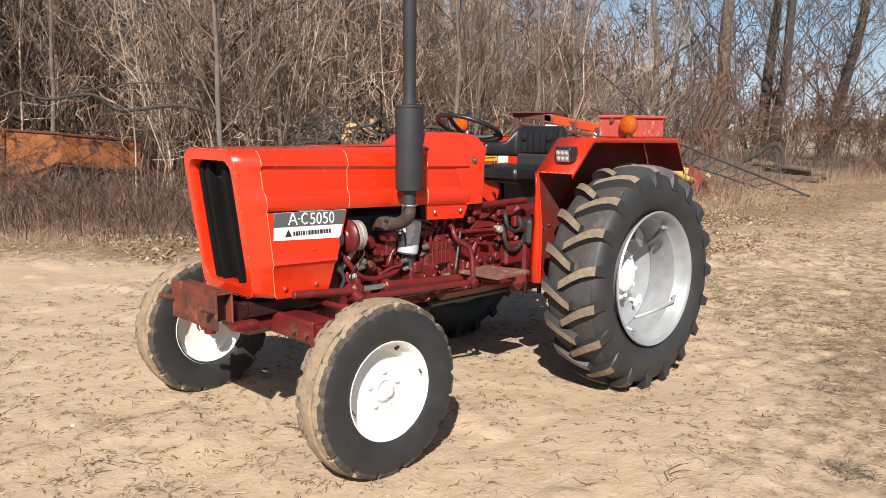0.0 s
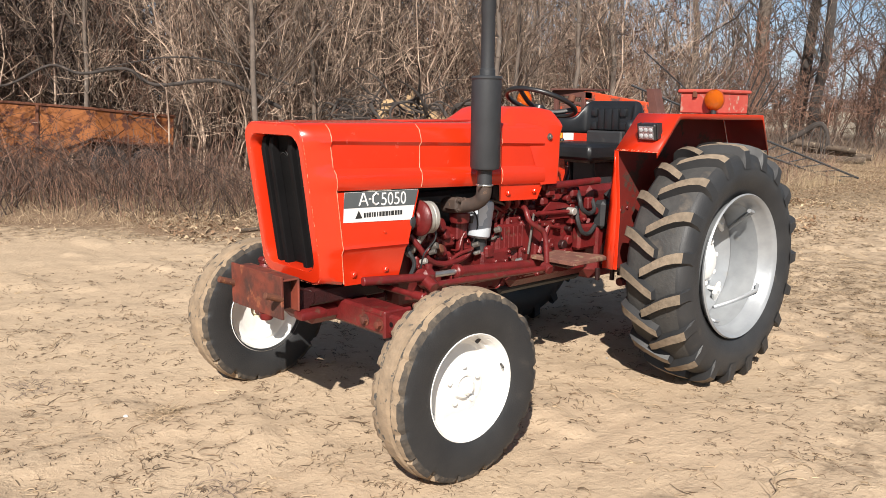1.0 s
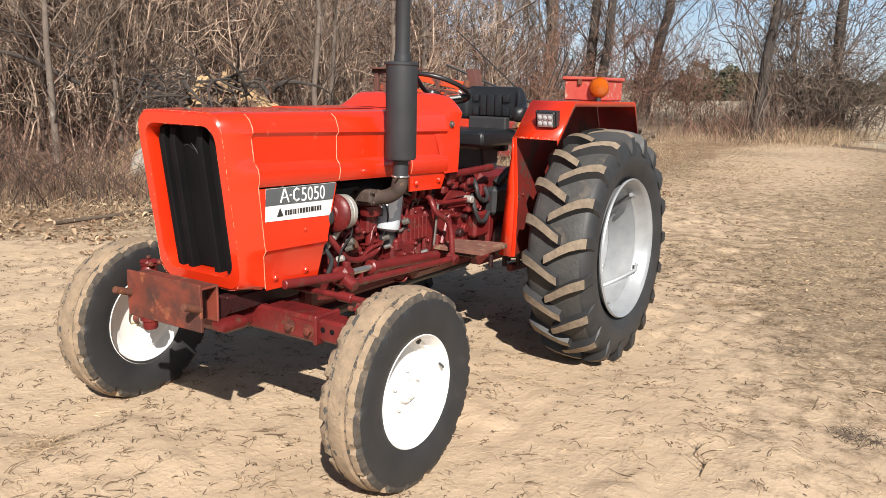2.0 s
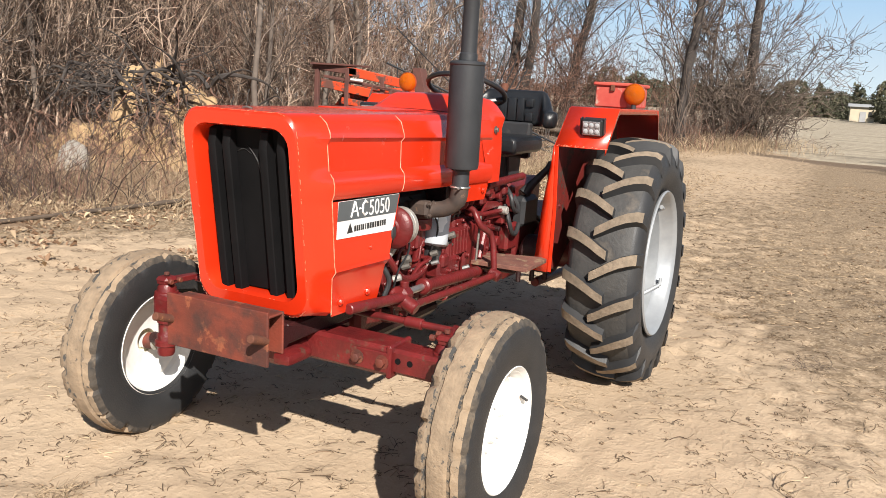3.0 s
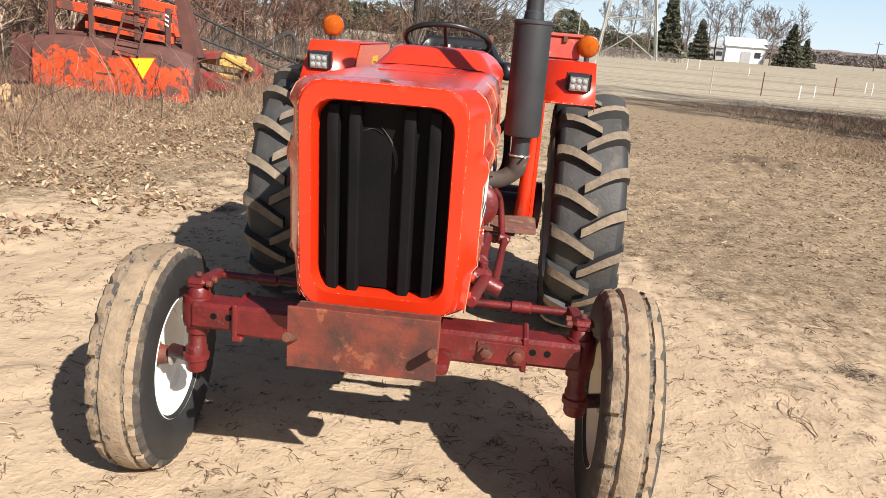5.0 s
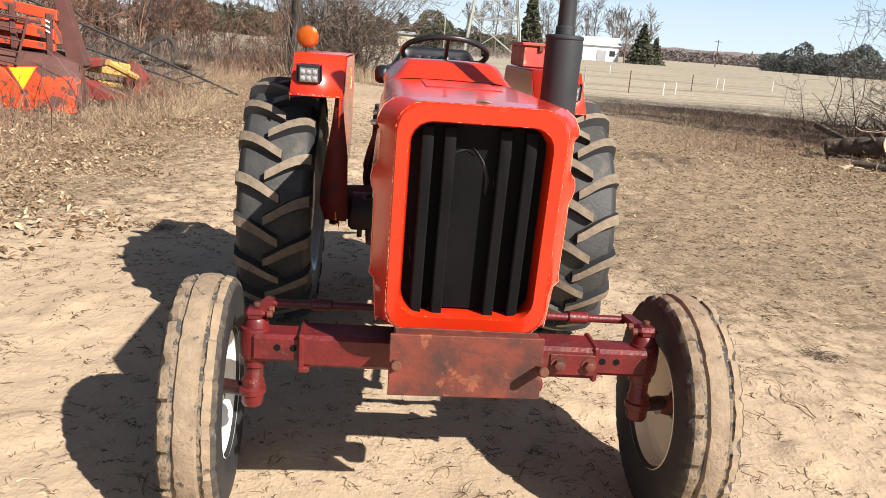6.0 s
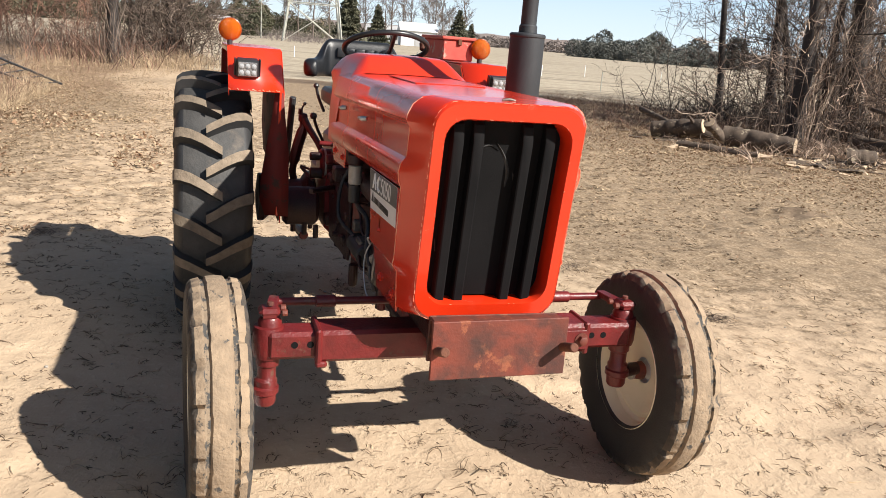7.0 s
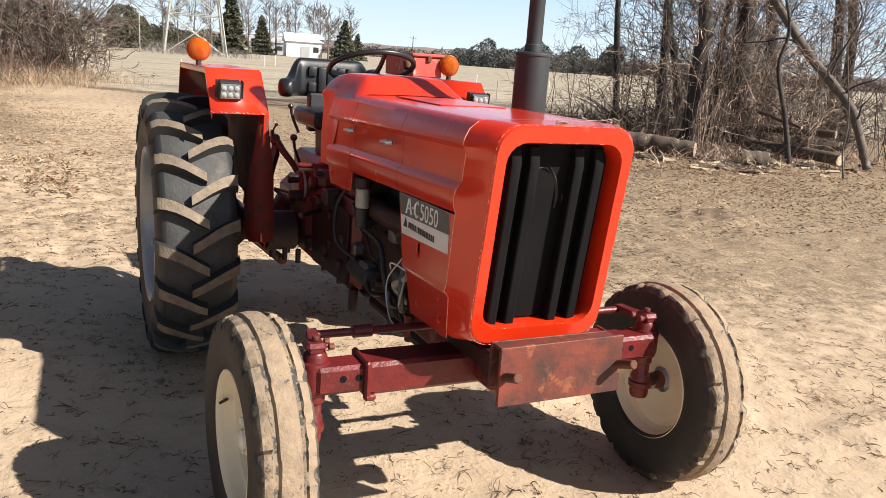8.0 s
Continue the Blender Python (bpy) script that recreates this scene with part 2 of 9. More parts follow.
M["tan"] = surface("tan_siding", (0.60, 0.52, 0.38), (0.54, 0.46, 0.33), 0.7, scale=1, bump=0.0)
M["roof"] = surface("grey_roofing", (0.42, 0.42, 0.42), (0.33, 0.33, 0.33), 0.7, scale=1, bump=0.0)
M["concrete"] = surface("old_concrete", (0.34, 0.31, 0.27), (0.25, 0.23, 0.20), 0.9, scale=6, bump=0.3, bump_scale=40)


def shield_paint():
    """Orange paint that has peeled to brown rust along the top and towards one end."""
    m = surface("peeled_shield_paint", (0.72, 0.085, 0.018), (0.60, 0.060, 0.016), 0.6, 0.85, scale=4, wear=(0.115, 0.050, 0.040), wear_at=0.56, wear_scale=5.5, bump=0.15, bump_scale=60)
    nt = m.node_tree
    N, L = nt.nodes.new, nt.links.new
    sep = N("ShaderNodeSeparateXYZ")
    L(N("ShaderNodeTexCoord").outputs["Object"], sep.inputs[0])
    n = N("ShaderNodeTexNoise")
    n.inputs["Scale"].default_value, n.inputs["Detail"].default_value, n.inputs["Roughness"].default_value = 3.0, 8.0, 0.65
    L(N("ShaderNodeTexCoord").outputs["Object"], n.inputs["Vector"])
    total = n.outputs["Fac"]
    for axis, lo, hi, amount in (("Z", 0.62, 0.90, 0.30), ("Y", 5.75, 5.0, 0.16)):
        r, add = N("ShaderNodeMapRange"), N("ShaderNodeMath")
        r.inputs["From Min"].default_value, r.inputs["From Max"].default_value, r.inputs["To Max"].default_value = lo, hi, amount
        L(sep.outputs[axis], r.inputs["Value"])
        L(total, add.inputs[0]), L(r.outputs["Result"], add.inputs[1])
        total = add.outputs[0]
    step, x = N("ShaderNodeMapRange"), N("ShaderNodeMix")
    step.inputs["From Min"].default_value, step.inputs["From Max"].default_value = 0.60, 0.65
    L(total, step.inputs["Value"])
    x.data_type = "RGBA"
    base = nt.nodes["Principled BSDF"].inputs["Base Color"]
    L(step.outputs["Result"], x.inputs["Factor"])
    L(base.links[0].from_socket, x.inputs[6])
    x.inputs[7].default_value = (0.125, 0.058, 0.048, 1)
    L(x.outputs[2], base)
    return m


M["shield"] = shield_paint()


def amber_glass():
    m = bpy.data.materials.new("amber_lens")
    m.use_nodes = True
    b = m.node_tree.nodes["Principled BSDF"]
    b.inputs["Base Color"].default_value = (0.78, 0.17, 0.004, 1)
    b.inputs["Roughness"].default_value = 0.10
    b.inputs["Transmission Weight"].default_value = 0.45
    b.inputs["IOR"].default_value = 1.49
    w = m.node_tree.nodes.new("ShaderNodeTexVoronoi")
    w.inputs["Scale"].default_value = 110
    u = m.node_tree.nodes.new("ShaderNodeBump")
    u.inputs["Strength"].default_value, u.inputs["Distance"].default_value = 0.6, 0.004
    m.node_tree.links.new(w.outputs[0], u.inputs["Height"])
    m.node_tree.links.new(u.outputs[0], b.inputs["Normal"])
    return m


M["amber"] = amber_glass()
M["amber_rim"] = surface("dark_amber_plastic", (0.36, 0.045, 0.004), (0.28, 0.035, 0.004), 0.3, scale=20, bump=0.0)

# ---------------------------------------------------------------- mesh tools


def part(name, bm, material, parent=None, label="", at=None, sharp=0.6):
    """Links a bmesh as one mesh object, under a thing or a part where one is given."""
    bmesh.ops.remove_doubles(bm, verts=bm.verts, dist=1e-5)
    bmesh.ops.recalc_face_normals(bm, faces=bm.faces)
    for f in bm.faces:
        f.smooth = True
    for e in bm.edges:
        e.smooth = not (len(e.link_faces) == 2 and e.calc_face_angle(0) > sharp)
    me = bpy.data.meshes.new(name)
    bm.to_mesh(me)
    bm.free()
    for mt in (material if isinstance(material, (list, tuple)) else [material]):
        me.materials.append(mt)
    ob = new(name, me)
    if parent:
        ob.parent = parent
    if at is not None:
        ob.matrix_basis = at
    if label:
        ob["label"] = label
    return ob


def box(lo, hi, bevel=0.004, bm=None, m=None, seg=1):
    own = bm if bm is not None else bmesh.new()
    c = [(a + b) / 2 for a, b in zip(lo, hi)]
    s = [abs(b - a) for a, b in zip(lo, hi)]
    t = bmesh.new()
    bmesh.ops.create_cube(t, size=1.0, matrix=Matrix.Translation(c) @ Matrix.Diagonal((*s, 1)))
    if bevel:
        bmesh.ops.bevel(t, geom=list(t.edges), offset=min(bevel, min(s) * 0.45), segments=seg, affect="EDGES", profile=0.6)
    return merge(own, t, m)


def merge(own, t, m=None, index=0):
    """Moves all of bmesh t into bmesh own, posed by m."""
    where = {}
    for v in t.verts:
        where[v] = own.verts.new(m @ v.co if m is not None else v.co)
    for f in t.faces:
        try:
            g = own.faces.new([where[v] for v in f.verts])
            g.material_index = max(index, f.material_index)
        except ValueError:
            pass
    t.free()
    return own


def frame_of(d):
    d = Vector(d).normalized()
    a = d.cross(Vector((0, 0, 1))) if abs(d.z) < 0.95 else d.cross(Vector((1, 0, 0)))
    a.normalize()
    return d, a, d.cross(a)


def sweep(points, radii, seg=12, bm=None, caps=True, squash=1.0, index=0):
    """A round tube along points; radii one or one for each."""
    bm = bm if bm is not None else bmesh.new()
    pts = [Vector(p) for p in points]
    if not isinstance(radii, (list, tuple)):
        radii = [radii] * len(pts)
    rings, a = [], None
    for i, p in enumerate(pts):
        d = (pts[min(i + 1, len(pts) - 1)] - pts[max(i - 1, 0)]).normalized()
        if a is None:
            _, a, _ = frame_of(d)
        a = (a - d * a.dot(d)).normalized()
        b = d.cross(a)
        rings.append([bm.verts.new(p + (a * math.cos(2 * math.pi * k / seg) + b * squash * math.sin(2 * math.pi * k / seg)) * radii[i]) for k in range(seg)])
    fs = []
    for r0, r1 in zip(rings, rings[1:]):
        for k in range(seg):
            fs.append(bm.faces.new((r0[k], r0[(k + 1) % seg], r1[(k + 1) % seg], r1[k])))
    if caps:
        fs.append(bm.faces.new(rings[0][::-1]))
        fs.append(bm.faces.new(rings[-1]))
    for f in fs:
        f.material_index = index
    return bm


def curve_points(points, n=6):
    """A smooth line through the points."""
    p = [Vector(q) for q in points]
    p = [p[0] * 2 - p[1]] + p + [p[-1] * 2 - p[-2]]
    out = []
    for i in range(1, len(p) - 2):
        for k in range(n):
            t = k / n
            out.append(0.5 * ((2 * p[i]) + (p[i + 1] - p[i - 1]) * t + (2 * p[i - 1] - 5 * p[i] + 4 * p[i + 1] - p[i + 2]) * t * t + (3 * p[i] - p[i - 1] - 3 * p[i + 1] + p[i + 2]) * t ** 3))
    return out + [p[-2]]


def rod(a, b, r, seg=14, bm=None, bevel=True, r2=None):
    """A straight bar with slightly eased ends."""
    a, b = Vector(a), Vector(b)
    r2 = r if r2 is None else r2
    d = (b - a)
    e = min(r * 0.18, d.length * 0.2)
    u = d.normalized() * e
    if bevel:
        return sweep([a, a + u, b - u, b], [r * 0.82, r, r2, r2 * 0.82], seg, bm)
    return sweep([a, b], [r, r2], seg, bm)


def lathe(profile, seg=48, bm=None, axis="y", close=False, index=None):
    """Turns (radius, along) round an axis through the origin."""
    bm = bm if bm is not None else bmesh.new()
    rings = []
    for r, s in profile:
        ring = []
        for k in range(seg):
            c, n = math.cos(2 * math.pi * k / seg) * r, math.sin(2 * math.pi * k / seg) * r
            ring.append(bm.verts.new({"y": (c, s, n), "z": (c, n, s), "x": (s, c, n)}[axis]))
        rings.append(ring)
    for i in range(len(rings) - (0 if close else 1)):
        r0, r1 = rings[i], rings[(i + 1) % len(rings)]
        for k in range(seg):
            f = bm.faces.new((r0[k], r0[(k + 1) % seg], r1[(k + 1) % seg], r1[k]))
            if index:
                f.material_index = index[i]
    return bm


def slab(outline, t, axis="y", at=0.0, bm=None, bevel=0.002):
    """A flat plate: an outline of (u, v) pairs, given thickness t along the axis from at."""
    own = bm if bm is not None else bmesh.new()
    tb = bmesh.new()

    def put(u, v, w):
        return {"y": (u, w, v), "z": (u, v, w), "x": (w, u, v)}[axis]
    lo = [tb.verts.new(put(u, v, at)) for u, v in outline]
    hi = [tb.verts.new(put(u, v, at + t)) for u, v in outline]
    n = len(outline)
    tb.faces.new(lo)
    tb.faces.new(hi[::-1])
    for k in range(n):
        tb.faces.new((lo[k], hi[k], hi[(k + 1) % n], lo[(k + 1) % n]))
    bmesh.ops.recalc_face_normals(tb, faces=tb.faces)
    if bevel:
        bmesh.ops.bevel(tb, geom=list(tb.edges), offset=min(bevel, abs(t) * 0.4), segments=1, affect="EDGES")
    return merge(own, tb)


def bolt(p, d, r=0.011, h=0.010, bm=None):
    """A hexagon head on a washer, standing out from p along d."""
    p, d = Vector(p), Vector(d).normalized()
    bm = sweep([p, p + d * 0.003], r * 1.5, 12, bm)
    return sweep([p + d * 0.003, p + d * h, p + d * (h + 0.002)], [r, r, r * 0.8], 6, bm)


def soft(ob, levels=2):
    md = ob.modifiers.new("soft", "SUBSURF")
    md.levels = md.render_levels = levels
    return ob


def empty(name, m=None, label="", category="", group="", kind=""):
    ob = new(name)
    if m is not None:
        ob.matrix_basis = m
    return tagged(ob, label, category, group, kind)

# ---------------------------------------------------------------- ground


def vnoise(x, y, cell, seed=0):
    """Smooth value noise on arrays, 0 to 1."""
    u, v = np.asarray(x, float) / cell, np.asarray(y, float) / cell
    i, j = np.floor(u), np.floor(v)
    f, g = u - i, v - j
    f, g = f * f * (3 - 2 * f), g * g * (3 - 2 * g)

    def hsh(a, b):
        n = np.sin(a * 127.1 + b * 311.7 + seed * 74.7) * 43758.5453
        return n - np.floor(n)
    return (hsh(i, j) * (1 - f) + hsh(i + 1, j) * f) * (1 - g) + (hsh(i, j + 1) * (1 - f) + hsh(i + 1, j + 1) * f) * g


def smooth(a, b, x):
    t = np.clip((np.asarray(x, float) - a) / (b - a), 0, 1)
    return t * t * (3 - 2 * t)


def wood_edge(x):
    """y at which the sand gives way to the brush."""
    return np.interp(x, (-30, -6, 0.8, 1.6, 3.3, 4.9, 9, 14, 18.5, 26, 40, 70), (14, 10, 6.9, 5.6, 4.7, 4.0, 3.5, 3.3, 4.9, 3.6, 0.5, -1))


def field_edge(y):
    """x at which the open field begins."""
    return np.interp(y, (-60, -15, -9, -4, -1, 1, 3, 20), (8, 18.5, 22.5, 21.8, 22.6, 26, 31, 45))


def copse(x, y):
    return smooth(1.0, 0.0, np.hypot((x - 12.5) / 7.0, (y + 13.0) / 5.5) - 0.15)


def ground_z(x, y):
    x, y = np.asarray(x, float), np.asarray(y, float)
    near = smooth(14, 5, np.hypot(x - 1, y))
    z = (vnoise(x, y, 0.9, 1) - 0.5) * 0.030 + (vnoise(x, y, 0.28, 2) - 0.5) * 0.018 * near
    z += ((vnoise(x, y, 0.11, 3) - 0.5) * 0.012 + (vnoise(x, y, 0.06, 9) - 0.5) * 0.006) * near
    lump = vnoise(x, y, 0.38, 5)
    z += smooth(0.72, 0.9, lump) * 0.020 * near
    z += (vnoise(x, y, 0.14, 14) - 0.45) * 0.028 * smooth(2.6, 5.5, x + 0.4 * np.abs(y)) * smooth(13, 8, x)
    # trodden hollows
    z -= smooth(0.74, 0.86, vnoise(x * 1.25, y, 0.17, 6)) * 0.018 * smooth(0.45, 0.6, vnoise(x, y, 1.6, 12)) * near
    # heaps of disturbed soil
    for hx, hy, hr, hh in ((4.5, -5.4, 0.45, 0.10), (9.0, -4.0, 0.9, 0.10), (7.4, -7.2, 0.7, 0.10)):
        d = np.hypot(x - hx, y - hy) / hr
        z += hh * np.exp(-d * d) * (0.55 + 0.9 * vnoise(x, y, 0.16, 7))
    # wheel ruts running back from the tractor
    for ry in (-0.80, 0.85):
        d = np.abs(y - ry - 0.02 * (x - 1.8) ** 2 * 0.2) / 0.16
        z -= 0.012 * np.exp(-d ** 4) * smooth(0.0, 0.8, x) * smooth(9, 6, x) * (0.5 + vnoise(x, y, 0.12, 8))
    z += smooth(0.0, 3.0, y - wood_edge(x)) * (0.05 + 0.10 * vnoise(x, y, 1.7, 11))
    z += copse(x, y) * 0.12 * vnoise(x, y, 1.2, 13)
    flat = np.maximum(np.exp(-(np.hypot(x, y + 0.77) / 0.22) ** 4), np.exp(-(np.hypot(x, y - 0.77) / 0.22) ** 4))
    flat = np.maximum(flat, np.maximum(np.exp(-(np.hypot(x - 1.97, y + 0.75) / 0.42) ** 4), np.exp(-(np.hypot(x - 1.96, y - 0.77) / 0.42) ** 4)))
    z -= 0.05 * smooth(2.8, 4.6, x) * smooth(9.0, 7.0, x)
    return z * (1 - flat) - (0.012 + 0.022 * smooth(0.6, 1.4, x)) * flat


def grid_mesh(name, xs, ys, material, masks):
    X, Y = np.meshgrid(xs, ys, indexing="ij")
    Z = ground_z(X, Y)
    n, m = len(xs), len(ys)
    co = np.stack([X, Y, Z], -1).reshape(-1, 3).astype(np.float32)
    idx = np.arange(n * m).reshape(n, m)
    q = np.stack([idx[:-1, :-1], idx[1:, :-1], idx[1:, 1:], idx[:-1, 1:]], -1).reshape(-1, 4)
    me = bpy.data.meshes.new(name)
    fill_mesh(me, co, q)
    for key, fn in masks.items():
        at = me.attributes.new(key, "FLOAT", "POINT")
        at.data.foreach_set("value", np.asarray(fn(X, Y), np.float32).reshape(-1))
    me.materials.append(material)
    return new(name, me)


def fill_mesh(me, co, faces, smooth_faces=True):
    """Writes vertices and faces of one size into a mesh."""
    k = faces.shape[1]
    me.vertices.add(len(co))
    me.vertices.foreach_set("co", np.asarray(co, np.float32).reshape(-1))
    me.loops.add(faces.size)
    me.loops.foreach_set("vertex_index", np.asarray(faces, np.int32).reshape(-1))
    me.polygons.add(len(faces))
    me.polygons.foreach_set("loop_start", np.arange(0, faces.size, k, dtype=np.int32))
    me.polygons.foreach_set("loop_total", np.full(len(faces), k, np.int32))
    me.polygons.foreach_set("use_smooth", np.full(len(faces), smooth_faces))
    me.update(calc_edges=True)
    me.validate()


def ground_material():
    m = bpy.data.materials.new("sandy_ground")
    m.use_nodes = True
    nt = m.node_tree
    N, L = nt.nodes.new, nt.links.new
    bsdf = nt.nodes["Principled BSDF"]
    pos = N("ShaderNodeNewGeometry").outputs["Position"]

    def tex(scale, detail=6.0, rough=0.6):
        n = N("ShaderNodeTexNoise")
        n.inputs["Scale"].default_value, n.inputs["Detail"].default_value, n.inputs["Roughness"].default_value = scale, detail, rough
        L(pos, n.inputs["Vector"])
        return n.outputs["Fac"]

    def ramp(fac, lo, hi):
        r = N("ShaderNodeMapRange")
        r.inputs["From Min"].default_value, r.inputs["From Max"].default_value = lo, hi
        L(fac, r.inputs["Value"])
        return r.outputs["Result"]

    def math_node(op, a, b):
        x = N("ShaderNodeMath")
        x.operation = op
        for k, v in ((0, a), (1, b)):
            if isinstance(v, float):
                x.inputs[k].default_value = v
            else:
                L(v, x.inputs[k])
        return x.outputs[0]

    def mix(fac, a, b):
        x = N("ShaderNodeMix")
        x.data_type = "RGBA"
        L(fac, x.inputs["Factor"])
        for k, v in ((6, a), (7, b)):
            if isinstance(v, tuple):
                x.inputs[k].default_value = (*v, 1)
            else:
                L(v, x.inputs[k])
        return x.outputs[2]

    def mask(key, breakup, amount):
        a = N("ShaderNodeAttribute")
        a.attribute_name = key
        s = math_node("ADD", a.outputs["Fac"], math_node("MULTIPLY", math_node("SUBTRACT", breakup, 0.5), amount))
        return ramp(s, 0.35, 0.65)

    clods = tex(19, 5, 0.7)
    fine, mid, big, grain = tex(38, 6), tex(7, 8, 0.65), tex(0.9, 6), tex(260, 3)
    sand = mix(ramp(big, 0.35, 0.65), SAND[0], SAND[1])
    sand = mix(math_node("MULTIPLY", ramp(mid, 0.5, 0.75), 0.5), sand, SAND[2])
    sand = mix(math_node("MULTIPLY", ramp(fine, 0.54, 0.68), 0.5), sand, SAND[3])
    sand = mix(math_node("MULTIPLY", ramp(tex(27, 5, 0.75), 0.62, 0.68), 0.35), sand, (0.25, 0.175, 0.11))
    earth = mix(ramp(mid, 0.35, 0.65), (0.30, 0.222, 0.145), (0.19, 0.137, 0.088))
    earth = mix(math_node("MULTIPLY", ramp(fine, 0.5, 0.62), 0.75), earth, (0.43, 0.335, 0.23))
    earth = mix(math_node("MULTIPLY", ramp(tex(16, 4, 0.75), 0.56, 0.64), 0.75), earth, (0.12, 0.085, 0.056))
    litter = mix(ramp(fine, 0.35, 0.65), (0.27, 0.18, 0.115), (0.15, 0.10, 0.065))
    litter = mix(math_node("MULTIPLY", ramp(tex(70, 3), 0.55, 0.66), 0.8), litter, (0.42, 0.32, 0.22))
    # stubble rows run across the field, with grey and brown drifts
    rows = N("ShaderNodeMapping")
    rows.inputs["Scale"].default_value = (0.85, 0.035, 1.0)
    L(pos, rows.inputs["Vector"])
    drift = N("ShaderNodeTexNoise")
    drift.inputs["Scale"].default_value, drift.inputs["Detail"].default_value, drift.inputs["Roughness"].default_value = 1.0, 8.0, 0.65
    L(rows.outputs[0], drift.inputs["Vector"])
    straw = mix(ramp(tex(2.6, 8, 0.75), 0.38, 0.62), (0.47, 0.405, 0.305), (0.30, 0.255, 0.19))
    straw = mix(math_node("MULTIPLY", ramp(drift.outputs["Fac"], 0.48, 0.62), 0.85), straw, (0.20, 0.165, 0.125))
    soil = mix(ramp(mid, 0.35, 0.65), (0.12, 0.085, 0.06), (0.20, 0.145, 0.10))
    col = mix(mask("earth", mid, 1.2), sand, earth)
    col = mix(mask("litter", mid, 0.9), col, litter)
    col = mix(mask("field", mid, 0.3), col, straw)
    col = mix(mask("soil", mid, 0.9), col, soil)
    L(col, bsdf.inputs["Base Color"])
    bsdf.inputs["Roughness"].default_value = 0.95
    bsdf.inputs["Specular IOR Level"].default_value = 0.2
    b1 = N("ShaderNodeBump")
    b1.inputs["Strength"].default_value, b1.inputs["Distance"].default_value = 0.55, 0.022
    L(mid, b1.inputs["Height"])
    b2 = N("ShaderNodeBump")
    b2.inputs["Strength"].default_value, b2.inputs["Distance"].default_value = 0.45, 0.006
    L(fine, b2.inputs["Height"])
    bc = N("ShaderNodeBump")
    bc.inputs["Strength"].default_value, bc.inputs["Distance"].default_value = 0.34, 0.011
    L(ramp(clods, 0.48, 0.72), bc.inputs["Height"])
    L(b1.outputs[0], bc.inputs["Normal"])
    L(bc.outputs[0], b2.inputs["Normal"])
    b3 = N("ShaderNodeBump")
    b3.inputs["Strength"].default_value, b3.inputs["Distance"].default_value = 0.35, 0.002
    L(grain, b3.inputs["Height"])
    L(b2.outputs[0], b3.inputs["Normal"])
    L(b3.outputs[0], bsdf.inputs["Normal"])
    return m


SAND = ((0.488, 0.370, 0.255), (0.440, 0.330, 0.225), (0.355, 0.260, 0.175), (0.545, 0.420, 0.297))


def spaced(fine_lo, fine_hi, step, far_lo, far_hi, grow=1.065):
    mid = list(np.arange(fine_lo, fine_hi + 1e-6, step))
    up, d = [], step
    while (up[-1] if up else mid[-1]) < far_hi:
        d *= grow
        up.append((up[-1] if up else mid[-1]) + d)
    dn, d = [], step
    while (dn[-1] if dn else mid[0]) > far_lo:
        d *= grow
        dn.append((dn[-1] if dn else mid[0]) - d)
    return np.array(dn[::-1] + mid + up)


def _litter(X, Y):
    a = smooth(-0.7, 0.9, Y - wood_edge(X) + (vnoise(X, Y, 0.8, 20) - 0.5) * 1.2)
    a = np.maximum(a, smooth(-2.6, -0.6, Y - wood_edge(X) + (vnoise(X, Y, 1.6, 24) - 0.5) * 2.0) * smooth(13, 17, X))
    return np.maximum(a * smooth(60, 30, X), copse(X, Y))


def _earth(X, Y):
    return np.clip(smooth(0.6, 6.5, X + 0.35 * np.abs(Y)) * (0.42 + 0.40 * smooth(0.5, -3.0, Y)) + 0.30 * smooth(-0.9, -2.0, Y) * smooth(-0.8, 0.6, X) + smooth(-2.2, -0.4, Y - wood_edge(X)) * 0.4 + (vnoise(X, Y, 2.3, 21) - 0.5) * 0.35 * smooth(2, 5, X), 0, 1)


def _field(X, Y):
    return smooth(-0.5, 0.8, X - field_edge(Y))


def _soil(X, Y):
    d = X - field_edge(Y) + 1.2 + (vnoise(X, Y, 2.0, 23) - 0.5) * 3.0
    band = np.exp(-(d / 1.5) ** 2) * smooth(4, 0, Y) * 0.95
    d = X - field_edge(Y) - 5.5 - 0.25 * Y + (vnoise(X, Y, 3.0, 25) - 0.5) * 3.0
    band = np.maximum(band, np.exp(-(d / 0.9) ** 2) * smooth(-0.5, -4, Y) * 0.6)
    for hx, hy, hr in ((4.5, -5.4, 0.42), (9.0, -4.0, 1.3), (7.4, -7.2, 0.9), (11.5, -6.3, 1.6), (14.5, -6.6, 2.6), (17.5, -9.5, 3.0)):
        band = np.maximum(band, 0.62 * np.exp(-(np.hypot(X - hx, (Y - hy)) / hr) ** 2))
    return band


ground = grid_mesh("ground", spaced(-2.6, 7.6, 0.035, -400, 900), spaced(-5.2, 4.6, 0.035, -700, 700), ground_material(),
                   {"litter": _litter, "earth": _earth, "field": _field, "soil": _soil})
tagged(ground, "pale sandy ground with dry grass scraps, going over to brown field", "ground", kind="structure")

# ---------------------------------------------------------------- the tractor: front to -x, its left side to -y
tractor = empty("tractor", label="orange-red farm tractor with maroon engine and white wheels, standing on sand", category="tractor")

HOOD_TOP = 1.372


